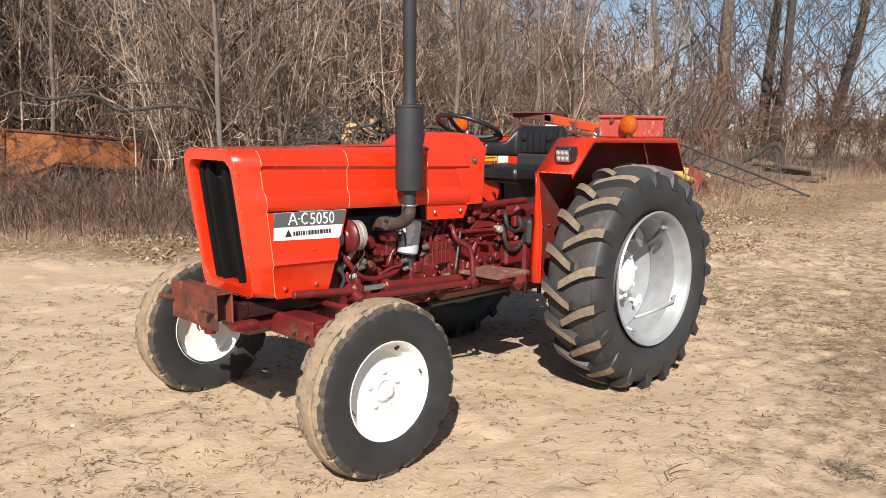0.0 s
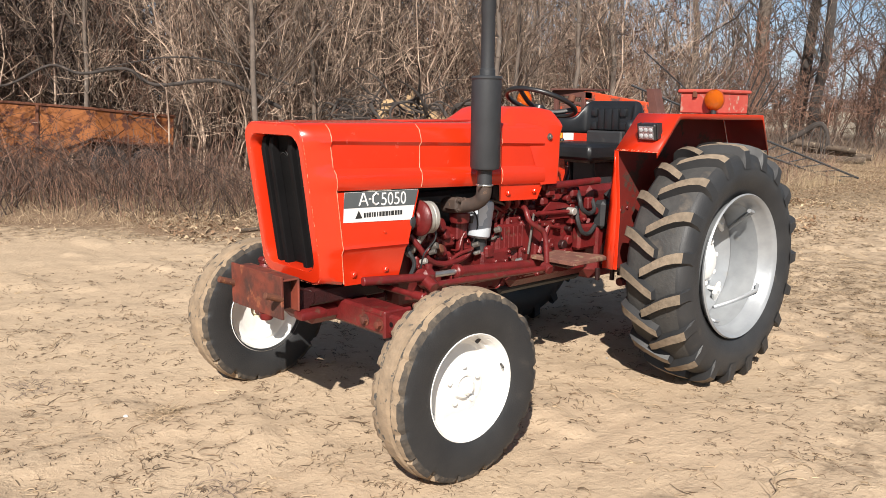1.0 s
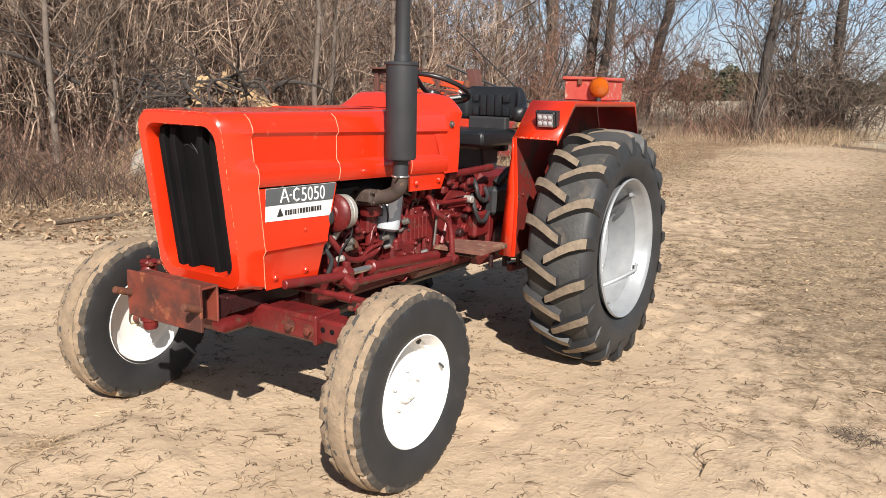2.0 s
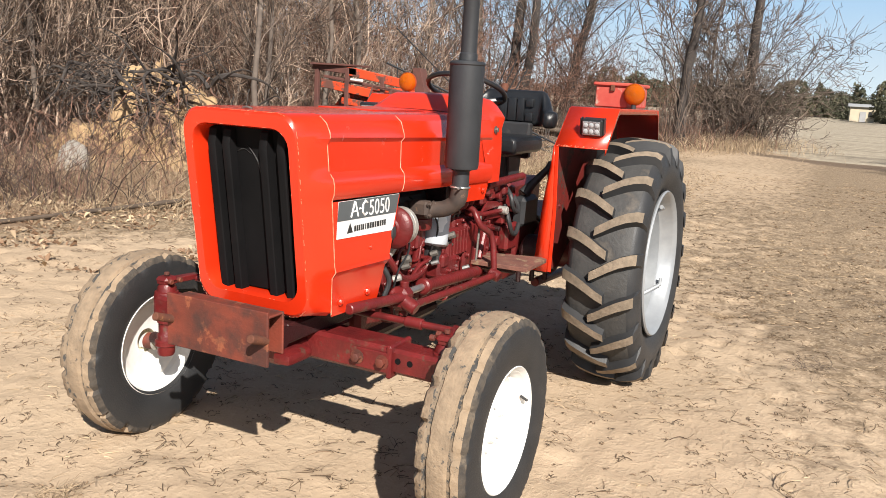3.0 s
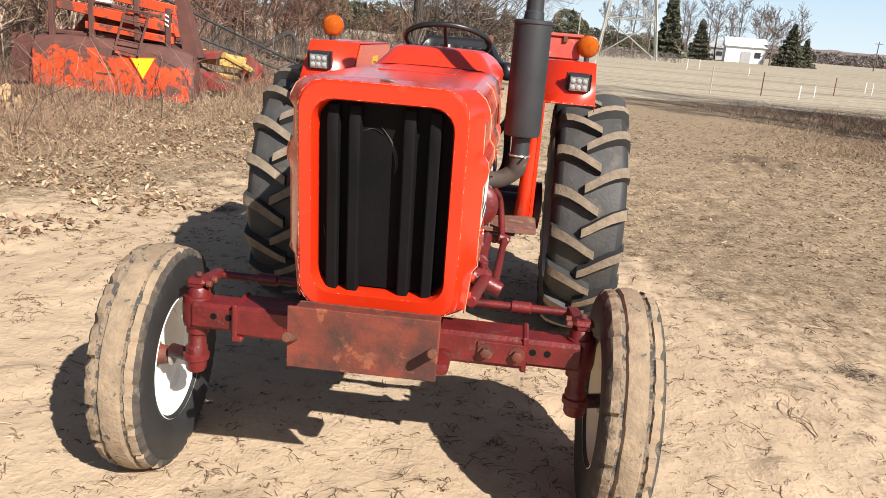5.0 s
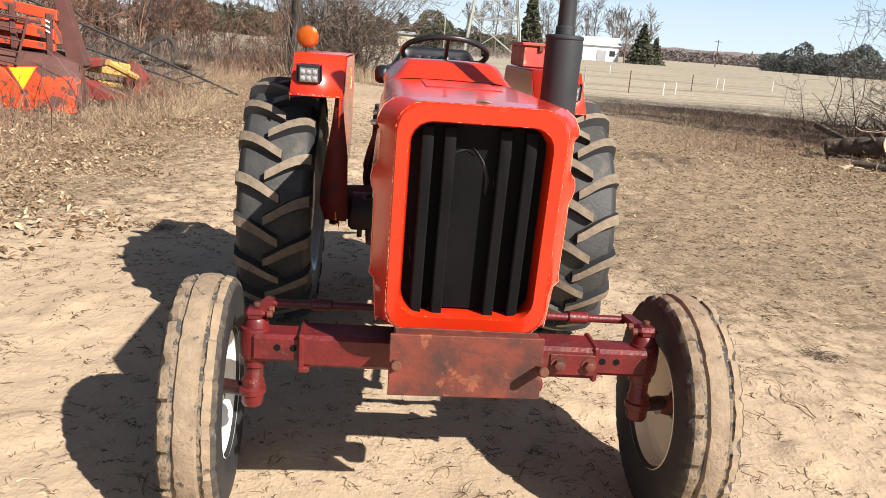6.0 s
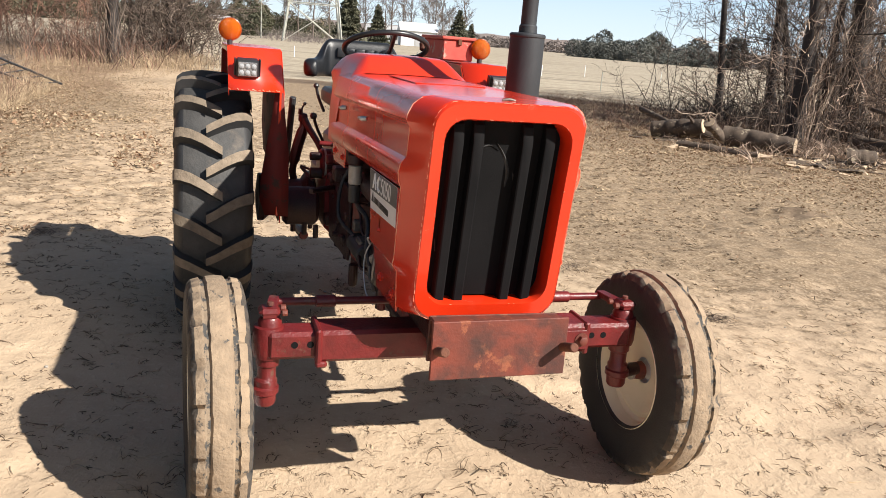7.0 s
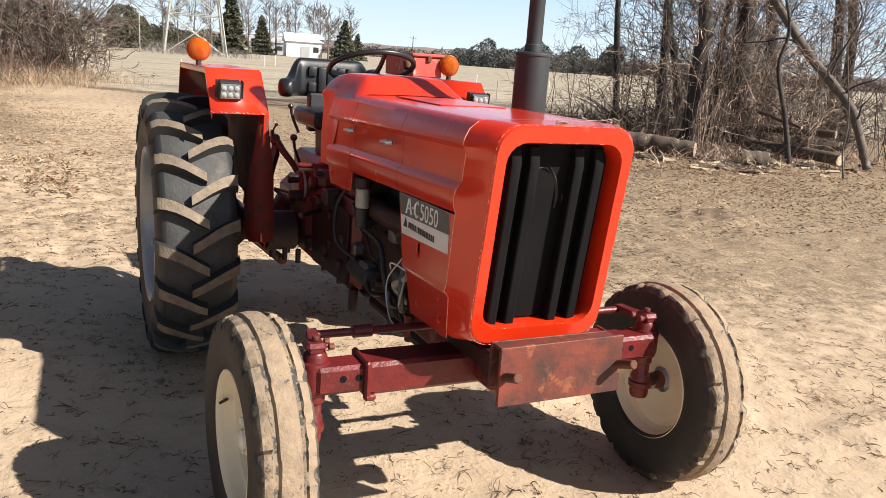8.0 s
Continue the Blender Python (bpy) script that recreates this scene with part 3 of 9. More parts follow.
def hood_half(z):
    """Half the bonnet's width at a height: creases and recessed bands of its pressed side."""
    zs = (0.690, 0.830, 0.852, 0.872, 1.095, 1.112, 1.140, 1.165, 1.185, 1.280, 1.296, 1.312, 1.340, 1.360, 1.380)
    ys = (0.257, 0.268, 0.284, 0.280, 0.280, 0.288, 0.292, 0.288, 0.272, 0.270, 0.283, 0.280, 0.266, 0.240, 0.180)
    return float(np.interp(z, zs, ys))


def sink(x):
    return 0.030 * max(0.0, x + 0.2)


def front_x(z):
    return -0.238 - (z - 0.768) * 0.136


def seam_x(z):
    return -0.205 + max(0.0, 1.295 - z) * 0.115


def ring(hw, z0, z1, r, n=5, side=26):
    """Points of a rounded upright oblong, from the bottom's middle round by -y."""
    def corner(cy, cz, a0, a1):
        return [(cy + r * math.cos(a0 + (a1 - a0) * k / n), cz + r * math.sin(a0 + (a1 - a0) * k / n)) for k in range(n + 1)]
    q = math.pi / 2
    out = [(-(hw - r) * k / 4, z0) for k in range(4)]
    out += corner(-(hw - r), z0 + r, -q, -2 * q)
    out += [(-hw, z0 + r + (z1 - z0 - 2 * r) * k / side) for k in range(1, side)]
    out += corner(-(hw - r), z1 - r, 2 * q, q)
    out += [(-(hw - r) + (hw - r) * k / 4, z1) for k in range(1, 4)]
    half = out
    return half + [(0.0, z1)] + [(-y, z) for y, z in half[:0:-1]]


def loops_to_faces(bm, loops, index=0):
    vs = [[bm.verts.new(p) for p in lp] for lp in loops]
    n = len(vs[0])
    for a, b in zip(vs, vs[1:]):
        for k in range(n):
            f = bm.faces.new((a[k], a[(k + 1) % n], b[(k + 1) % n], b[k]))
            f.material_index = index
    return vs


def top_line(y, z):
    """Where a point of the surround's upper rim meets the bonnet's section."""
    tgt = [(0.283, 1.291), (0.283, 1.296), (0.280, 1.312), (0.273, 1.328), (0.265, 1.342), (0.250, 1.354), (0.240, 1.362), (0.215, 1.3665), (0.12, 1.3705), (0.0, 1.372)]
    r = 0.075
    if abs(y) >= 0.161:
        f = math.atan2(z - 1.291, abs(y) - 0.161) / (math.pi / 2) * 0.40
    else:
        f = 0.40 + 0.60 * (1 - abs(y) / 0.161)
    ln = [0.0]
    for p, q in zip(tgt, tgt[1:]):
        ln.append(ln[-1] + math.dist(p, q))
    ty = float(np.interp(f * ln[-1], ln, [p[0] for p in tgt]))
    tz = float(np.interp(f * ln[-1], ln, [p[1] for p in tgt]))
    return math.copysign(ty, y), tz


def grille_surround():
    bm = bmesh.new()
    inner = ring(0.192, 0.748, 1.312, 0.062)
    outer = ring(0.236, 0.692, 1.366, 0.075)
    loops = []
    loops.append([(front_x(z) + 0.075, y * 0.97, z * 0.99 + 0.010) for y, z in inner])
    loops.append([(front_x(z) + 0.010, y, z) for y, z in inner])
    loops.append([(front_x(z), y * 1.02, z + (0.004 if z > 1 else -0.004)) for y, z in inner])
    loops.append([(front_x(z), y * 0.965, z + (-0.009 if z > 1 else 0.009)) for y, z in outer])
    loops.append([(front_x(z) + 0.010, y, z) for y, z in outer])
    for s in (0.4, 0.8, 1.0):
        lp = []
        for y, z in outer:
            zz = z + s * (0.008 if z > 1.33 else 0.0)
            side = min(1.0, abs(y) / 0.236)
            w = hood_half(min(max(z, 0.69), 1.36)) / 0.236
            if z < 0.767 and abs(y) > 0.161:
                f = math.atan2(abs(y) - 0.161, 0.767 - z) / (math.pi / 2)
                ty, tz = (0.161 + 0.096 * min(1, f * 2), 0.692) if f < 0.5 else (hood_half(0.692 + 0.15 * (f - 0.5)), 0.692 + 0.15 * (f - 0.5))
                xs = (front_x(z) + 0.010) * (1 - s) + seam_x(tz) * s
                lp.append((xs, y * (1 - s) + math.copysign(ty, y) * s, z * (1 - s) + tz * s))
                continue
            if z > 1.291:
                ty, tz = top_line(y, z)
                xs = (front_x(z) + 0.010) * (1 - s) + seam_x(tz) * s
                lp.append((xs, y * (1 - s) + ty * s, z * (1 - s) + tz * s))
                continue
            lp.append(((front_x(z) + 0.010) * (1 - s) + seam_x(z) * s, y * (1 + (w - 1) * s * side), zz))
        loops.append(lp)
    loops_to_faces(bm, loops)
    return part("grille_surround", bm, M["orange"], tractor, "orange rounded surround of the black grille", sharp=0.5)


grille_surround()

# paint worn through along the edges of the surround
_rng = random.Random(5)


def worn_edge(line, off, lift, chance, r0, r1):
    for (y0, z0), (y1, z1) in zip(line, line[1:] + line[:1]):
        n = max(1, int(math.dist((y0, z0), (y1, z1)) / 0.008))
        for j in range(n):
            if _rng.random() > chance * (0.45 + 1.1 * vnoise(y0 * 3 + z0 * 7, z0 + j * 0.02, 0.12, 4)):
                continue
            t0 = (j + _rng.uniform(-0.3, 0.3)) / n
            t1 = t0 + _rng.uniform(0.25, 1.5) / n
            p, q = [(y0 + (y1 - y0) * t, z0 + (z1 - z0) * t) for t in (t0, t1)]
            part("paint_chip", sweep([(front_x(z) + lift, y * off + _rng.uniform(-1, 1) * 0.0012, z) for y, z in (p, q)], [_rng.uniform(r0, r1) * 0.6, _rng.uniform(r0, r1)], 4), M["chip"], tractor)


worn_edge(ring(0.2345, 0.6935, 1.3645, 0.074), 0.988, 0.0032, 0.62, 0.0003, 0.0013)
worn_edge(ring(0.197, 0.745, 1.316, 0.064), 1.0, 0.0002, 0.12, 0.0003, 0.0010)


def grille():
    bm = bmesh.new()
    # backing screen
    outline = ring(0.188, 0.756, 1.306, 0.055)
    vs = [bm.verts.new((front_x(z) + 0.066, y, z)) for y, z in outline]
    bm.faces.new(vs)
    screen = part("grille", bm, M["screen"], tractor, "black mesh grille with four upright ribs")
    for y in (0.143, 0.082, -0.070, -0.141):
        b = bmesh.new()
        w, rings = 0.034, []
        for z in (0.742, 0.752, 0.80, 0.95, 1.1, 1.25, 1.296, 1.306):
            x = front_x(z) + 0.064
            e = 0.10 if z > 1.30 else 0.55 if z > 1.29 else 1.0
            rings.append([(x, y - w / 2, z), (x - 0.032 * e, y - w * 0.46, z), (x - 0.035 * e, y - w * 0.34, z), (x - 0.035 * e, y + w * 0.34, z), (x - 0.032 * e, y + w * 0.46, z), (x, y + w / 2, z)])
        vv = [[b.verts.new(p) for p in r] for r in rings]
        for r0, r1 in zip(vv, vv[1:]):
            for k in range(5):
                b.faces.new((r0[k], r0[k + 1], r1[k + 1], r1[k]))
        b.faces.new(vv[0]), b.faces.new(vv[-1][::-1])
        part("grille_rib", b, M["grille"], screen)
    # bruised and rubbed places on the mesh
    for pts, wide in (([(0.018, 1.248), (-0.004, 1.222), (-0.022, 1.190), (-0.032, 1.150), (-0.030, 1.112)], 0.013), ([(-0.050, 1.155), (-0.060, 1.12), (-0.070, 1.082)], 0.010), ([(0.064, 1.226), (0.034, 1.236), (0.005, 1.222)], 0.008)):
        q = curve_points([(0, y, z) for y, z in pts], 4)
        b, rows = bmesh.new(), []
        for i, p in enumerate(q):
            w = wide * (0.25 + 0.75 * math.sin(math.pi * (i + 0.5) / len(q)))
            rows.append([b.verts.new((front_x(p.z) + 0.0655 - e, p.y + w * k, p.z + w * k * 0.5)) for k, e in ((-0.5, 0.0), (0.0, 0.003), (0.5, 0.0))])
        for r0, r1 in zip(rows, rows[1:]):
            for k in range(2):
                b.faces.new((r0[k], r0[k + 1], r1[k + 1], r1[k]))
        part("rubbed_patch", b, M["rubbed"], screen, "rubbed bright patch on the mesh")
    part("scratch", sweep([(front_x(0.93) + 0.055, 0.172, 0.945), (front_x(0.90) + 0.055, 0.166, 0.905)], [0.0008, 0.0018], 5), M["rubbed"], screen)
    return screen


grille()


def hood_panel(x0, x1, zlo, zhi, name, mat, label="", n=14, side=0):
    """A stretch of the bonnet's pressed sheet, on both sides and over the top, or on one side alone."""
    bm = bmesh.new()
    zs = [z for z in (0.692, 0.76, 0.83, 0.845, 0.852, 0.862, 0.872, 0.95, 1.03, 1.088, 1.095, 1.103, 1.112, 1.126, 1.140, 1.155, 1.165, 1.175, 1.185, 1.23, 1.274, 1.280, 1.288, 1.296, 1.304, 1.312, 1.328, 1.342, 1.354) if zlo - 1e-6 <= z <= zhi + 1e-6]
    if zs[0] > zlo + 1e-6:
        zs = [zlo] + zs
    top = zhi > 1.33
    left = [(-hood_half(z), z) for z in zs]
    if top:
        left += [(-0.240, 1.362), (-0.215, 1.3665), (-0.12, 1.3705)]
    if side == 0:
        line = left + ([(0, HOOD_TOP)] if top else []) + [(-y, z) for y, z in left[::-1]]
    else:
        line = [(y * -side, z) for y, z in left]
    rows = []
    for i in range(n + 1):
        row = []
        for y, z in line:
            a = x0(z) if callable(x0) else x0
            b = x1(z) if callable(x1) else x1
            x = a + (b - a) * i / n
            f = 1.0 if z < 1.33 else 0.15
            row.append(bm.verts.new((x, y, z - sink(x) * f)))
        rows.append(row)
    for r0, r1 in zip(rows, rows[1:]):
        for k in range(len(line) - 1):
            bm.faces.new((r0[k], r0[k + 1], r1[k + 1], r1[k]))
    bmesh.ops.recalc_face_normals(bm, faces=bm.faces)
    ob = part(name, bm, mat, tractor, label, sharp=0.62)
    md = ob.modifiers.new("gauge", "SOLIDIFY")
    md.thickness, md.offset = 0.004, -1.0
    met = collections.Counter(k for p in ob.data.polygons for k in p.edge_keys)
    for e in ob.data.edges:
        if met[e.key] == 1:
            e.use_edge_sharp = True
    return ob


hood_panel(lambda z: seam_x(z) + 0.003, 0.262, 1.095, 1.40, "bonnet", M["orange"], "orange-red pressed steel bonnet with faded top")
hood_panel(0.265, 0.772, 1.095, 1.40, "bonnet", M["orange"], "orange-red pressed steel bonnet with faded top")
hood_panel(0.775, 1.085, 1.095, 1.40, "bonnet", M["orange_worn"], "worn orange rear part of the bonnet")
for s in (-1, 1):
    hood_panel(lambda z: seam_x(z) + 0.003, lambda z: 0.155 + (z - 0.70) * 0.255, 0.692, 1.094, "side_panel", M["orange"], "orange side panel below the bonnet", side=s)
    # bolted rear flap
    _o = slab([(0.77, 1.065), (0.775, 0.985), (1.05, 0.975), (1.10, 1.065)], 0.004, "y", s * 0.272)
    for x in (0.83, 1.02):
        bolt((x, s * 0.276, 1.022), (0, s, 0), 0.010, 0.008, _o)
    part("side_flap", _o, M["orange"], tractor)
    # pale panel seams
    for xs in (lambda z: seam_x(z), lambda z: 0.2635, lambda z: 0.7735):
        if s > 0 and xs(0.8) > 0.1:
            continue
        zz = (1.10, 1.112, 1.14, 1.165, 1.185, 1.28, 1.296, 1.312, 1.34, 1.36) if xs(0.8) > 0.1 else (0.70, 0.83, 0.852, 0.872, 1.0, 1.095, 1.112, 1.14, 1.165, 1.185, 1.28, 1.296, 1.312, 1.34, 1.36)
        part("seam", sweep([(xs(z), s * (hood_half(z) + 0.0003), z - sink(xs(z)) * (1 if z < 1.33 else 0.15)) for z in zz], 0.0017, 5), M["chip"], tractor, "pale chipped seam between panels")
    for x, z in ((-0.088, 0.735), (0.082, 0.737)):
        part("panel_bolt", bolt((x, s * 0.262, z), (0, s, 0), 0.010, 0.007), M["orange_worn"], tractor)
    # stamped catch below the badge
    _o = slab([(0.055, 0.895), (0.072, 0.895), (0.074, 0.945), (0.055, 0.945)], 0.003, "y", s * 0.277)
    bolt((0.064, s * 0.280, 0.905), (0, s, 0), 0.006, 0.005, _o)
    part("catch_plate", _o, M["orange"], tractor)

# top vent panel and front cap clip
part("bonnet_top_panel", slab([(0.30, -0.13), (0.70, -0.13), (0.72, 0.13), (0.30, 0.13)], 0.004, "z", 1.368), M["orange_worn"], tractor, "slightly raised faded panel on the bonnet")
_o = sweep(curve_points([(-0.262, -0.020, 1.369), (-0.265, 0, 1.373), (-0.262, 0.020, 1.369)], 4), [0.004] * 9, 8)
part("bonnet_catch", _o, M["steel"], tractor)
for s in (1,):
    part("latch", sweep([(0.33, 0.286, 1.236), (0.34, 0.300, 1.234), (0.40, 0.302, 1.231)], [0.008, 0.010, 0.005], 10), M["chrome"], tractor, "chrome bonnet latch")
    part("latch", sweep([(0.74, 0.286, 1.232), (0.75, 0.300, 1.230), (0.81, 0.302, 1.226)], [0.008, 0.010, 0.005], 10), M["chrome"], tractor, "chrome bonnet latch")


def cowl():
    """The raised instrument cowl behind the bonnet."""
    bm = bmesh.new()
    secs = ((0.835, 0.225, 1.366, 0.0), (0.86, 0.222, 1.378, 0.0), (0.93, 0.200, 1.428, 0.0), (0.96, 0.198, 1.436, 0.0), (1.10, 0.222, 1.438, 0.0), (1.20, 0.243, 1.424, 0.0), (1.235, 0.25, 1.385, 0.0))
    rows = []
    for x, w, zt, _ in secs:
        base = 1.335 - 0.02 * (x - 0.83) / 0.4
        h = [(-0.283, 1.05), (-0.279, 1.18), (-0.268, base - 0.02), (-w - 0.03, base + 0.4 * (zt - base)), (-w, zt - 0.22 * (zt - base)), (-w * 0.86, zt), (-w * 0.4, zt + 0.003)]
        line = h + [(0, zt + 0.004)] + [(-y, z) for y, z in h[::-1]]
        if x < 1.08:
            line = line[2:-2]
            line = [(line[0][0], line[0][1])] * 2 + line + [line[-1]] * 2
        rows.append([bm.verts.new((x + (1.38 - z) * (-0.12 if x > 1.08 else 0), y, z)) for y, z in line])
    for r0, r1 in zip(rows, rows[1:]):
        for k in range(len(r0) - 1):
            try:
                bm.faces.new((r0[k], r0[k + 1], r1[k + 1], r1[k]))
            except ValueError:
                pass
    bm.faces.new(rows[-1])
    ob = part("instrument_cowl", bm, M["orange_worn"], tractor, "worn orange cowl in front of the steering wheel", sharp=0.5)
    md = ob.modifiers.new("round", "BEVEL")
    md.width, md.segments, md.limit_method, md.angle_limit = 0.012, 3, "ANGLE", radians(25)
    return ob


cowl()
# scratched lock at the cowl's side
part("cowl_lock", bolt((1.13, -0.272, 1.29), (0, -1, 0), 0.012, 0.012), M["steel"], tractor)

# badges: grey band with the number, white band with a printed line


def lettering(text, size, extrude=0.0006):
    cu = bpy.data.curves.new("letters", "FONT")
    cu.body, cu.size, cu.extrude, cu.align_x, cu.align_y = text, size, extrude, "LEFT", "BOTTOM_BASELINE"
    ob = new("letters", cu)
    dg = bpy.context.evaluated_depsgraph_get()
    me = bpy.data.meshes.new_from_object(ob.evaluated_get(dg))
    bm = bmesh.new()
    bm.from_mesh(me)
    bpy.data.objects.remove(ob)
    bpy.data.meshes.remove(me)
    return bm


def badge(s):
    y = s * 0.2806
    plate = part("badge", slab([(-0.152, 0.962), (0.2105, 0.946), (0.2465, 1.078), (-0.146, 1.086)], s * 0.0008, "y", y, bevel=0), M["white"], tractor, "grey and white badge with white figures")
    y2 = y + s * 0.0011
    part("badge_band", slab([(-0.151, 1.021), (0.2275, 1.010), (0.2455, 1.077), (-0.1455, 1.085)], s * 0.0008, "y", y2, bevel=0), M["decal_grey"], plate)
    y3 = y2 + s * 0.001
    # plain initials as strokes, then the figures
    x0, d = (-0.070, 1) if s < 0 else (0.176, -1)

    def stroke(pts, r=0.005):
        return sweep([(x0 + d * u, y3, 1.0255 + v - 0.02 * (x0 + d * u)) for u, v in pts], r, 4)
    part("initial", stroke([(-0.002, 0.0), (0.018, 0.051), (0.022, 0.051), (0.042, 0.0)], 0.0036), M["white"], plate)
    part("crossbar", stroke([(0.008, 0.018), (0.032, 0.018)], 0.003), M["white"], plate)
    part("initial", stroke([(0.098, 0.043), (0.085, 0.050), (0.070, 0.038), (0.070, 0.012), (0.085, 0.0), (0.098, 0.007)], 0.0042), M["white"], plate)
    part("dash", stroke([(0.047, 0.025), (0.058, 0.025)], 0.0035), M["white"], plate)
    for i, digit in enumerate("5050"):
        t = lettering(digit, 0.078)
        left, wide = min(v.co.x for v in t.verts), max(v.co.x for v in t.verts) - min(v.co.x for v in t.verts)
        for v in t.verts:
            v.co.x = (v.co.x - left) * 0.029 / wide
        u = x0 + d * (0.112 + 0.0355 * i)
        mm = Matrix(((d * 1.0, 0, 0, u), (0, 0, s * 1.0, y3), (-0.02 * d, 1, 0, 1.0225 - 0.02 * u), (0, 0, 0, 1)))
        part("figure", merge(bmesh.new(), t, mm), M["white"], plate, "white figure of the model number")
    # emblem and printed line
    lo = 0.972
    ex = x0 + d * (-0.005)
    part("emblem", slab([(ex - 0.018, lo + 0.002), (ex + 0.018, lo + 0.002), (ex, lo + 0.036)], s * 0.0008, "y", y2, bevel=0), M["decal_black"], plate)
    for u0, u1 in ((0.026, 0.036), (0.040, 0.050), (0.053, 0.063), (0.067, 0.073), (0.077, 0.088), (0.095, 0.101), (0.107, 0.119), (0.123, 0.136), (0.140, 0.153), (0.157, 0.167), (0.171, 0.187), (0.191, 0.202), (0.206, 0.217), (0.221, 0.232)):
        part("printed_line", slab([(ex + d * u0, lo + 0.004 - 0.012 * u0), (ex + d * u1, lo + 0.004 - 0.012 * u1), (ex + d * u1, lo + 0.024 - 0.012 * u1), (ex + d * u0, lo + 0.024 - 0.012 * u0)], s * 0.0008, "y", y2, bevel=0), M["decal_black"], plate)


badge(-1)
badge(1)

# ---- muffler and exhaust
_p = [(0.012, 1.60), (0.030, 1.575), (0.066, 1.572), (0.071, 1.566), (0.071, 1.560), (0.0675, 1.556), (0.0675, 1.172), (0.064, 1.160), (0.040, 1.154), (0.034, 1.15), (0.034, 1.075), (0.030, 1.07)]
_b = lathe([(r, z) for r, z in _p], 40, axis="z")
bmesh.ops.translate(_b, verts=_b.verts, vec=(0.563, -0.378, 0))
part("muffler", _b, M["muffler"], tractor, "matt black upright muffler")
_b = lathe([(0.026, 1.57), (0.036, 1.575), (0.035, 1.60), (0.031, 1.605), (0.031, 1.84), (0.033, 1.845), (0.0335, 2.32), (0.030, 2.32), (0.029, 2.2)], 28, axis="z")
bmesh.ops.translate(_b, verts=_b.verts, vec=(0.566, -0.378, 0))
part("exhaust_pipe", _b, M["muffler"], tractor, "black exhaust stack above the muffler")
part("clamp", sweep([(0.563 + 0.037 * math.cos(a * 0.4), -0.378 + 0.037 * math.sin(a * 0.4), 1.085) for a in range(16)] + [(0.50, -0.40, 1.087)], 0.0045, 6), M["chrome"], tractor, "wire clamp on the exhaust")
part("exhaust_elbow", sweep(curve_points([(0.52, -0.16, 0.975), (0.53, -0.22, 0.978), (0.545, -0.27, 0.982), (0.557, -0.325, 0.995), (0.563, -0.368, 1.03), (0.563, -0.378, 1.09)], 5), [0.036] * 10 + [0.033] * 10 + [0.036] * 6, 16), M["exhaust"], tractor, "sooty brown exhaust elbow")
_b = box((0.485, -0.275, 0.955), (0.545, -0.185, 1.02), 0.012)
for dx, dz in ((0.010, 0.01), (0.05, 0.055), (0.010, 0.055), (0.05, 0.01)):
    bolt((0.485 + dx, -0.275, 0.955 + dz), (0, -1, 0), 0.008, 0.012, _b)
part("exhaust_flange", _b, M["exhaust"], tractor)

# ---- engine
eng = part("engine_block", box((0.24, -0.13, 0.50), (1.0, 0.13, 0.86), 0.02), M["maroon"], tractor, "maroon-painted engine block with greasy dirt")
# Head is coloured black to give the deep shade under the bonnet.
part("cylinder_head", box((0.30, -0.10, 0.86), (0.95, 0.10, 1.03), 0.02, box((0.34, -0.07, 1.03), (0.90, 0.07, 1.10), 0.025)), M["black"], eng, "greasy cylinder head, blackened for the shade under the bonnet")
part("sump", box((0.26, -0.11, 0.42), (0.98, 0.11, 0.50), 0.03), M["maroon_shaded"], eng)
# Added slab; its black stands for the shade under the transmission.
part("belly_pan", box((0.94, -0.13, 0.462), (1.62, 0.13, 0.512), 0.02), M["black"], eng, "black slab standing for the shade below the footplate")
_b = box((0.62, -0.165, 0.56), (1.0, -0.128, 0.80), 0.01)
for i in range(5):
    bolt((0.66 + i * 0.08, -0.165, 0.58), (0, -1, 0), 0.009, 0.012, _b)
    bolt((0.66 + i * 0.08, -0.165, 0.785), (0, -1, 0), 0.009, 0.012, _b)
part("side_cover", _b, M["maroon"], eng)
# injection pump with ribs and unions
pump = part("injection_pump", box((0.82, -0.215, 0.715), (1.03, -0.13, 0.80), 0.014), M["maroon"], eng, "maroon injection pump")
part("pump_body", box((0.84, -0.205, 0.795), (1.01, -0.14, 0.85), 0.012), M["maroon"], eng)
for i in range(6):
    part("pump_rib", box((0.835 + i * 0.033, -0.222, 0.73), (0.847 + i * 0.033, -0.20, 0.84), 0.003), M["maroon"], eng)
for i in range(4):
    part("pump_union", rod((0.855 + i * 0.045, -0.17, 0.85), (0.855 + i * 0.045, -0.17, 0.89), 0.010, 10), M["maroon"], eng)
for i in range(4):
    part("fuel_line", sweep(curve_points([(0.855 + i * 0.045, -0.17, 0.885), (0.85 + i * 0.045, -0.18, 0.93), (0.70 + i * 0.06, -0.15, 0.955), (0.45 + i * 0.13, -0.10, 0.99)], 5), 0.004, 6), M["steel"], eng)
# oil filter canister
_b = lathe([(0.006, 0.805), (0.040, 0.807), (0.055, 0.818), (0.057, 0.83), (0.057, 0.975), (0.054, 0.99), (0.04, 0.996), (0.0, 0.997)], 32, axis="z")
LEAN = Matrix.Translation((0.70, -0.205, 0.805)) @ Matrix.Rotation(radians(9), 4, "Y") @ Matrix.Diagonal((1.0, 1.0, 1.0, 1)) @ Matrix.Translation((0, 0, -0.81))
bmesh.ops.transform(_b, verts=_b.verts, matrix=LEAN)
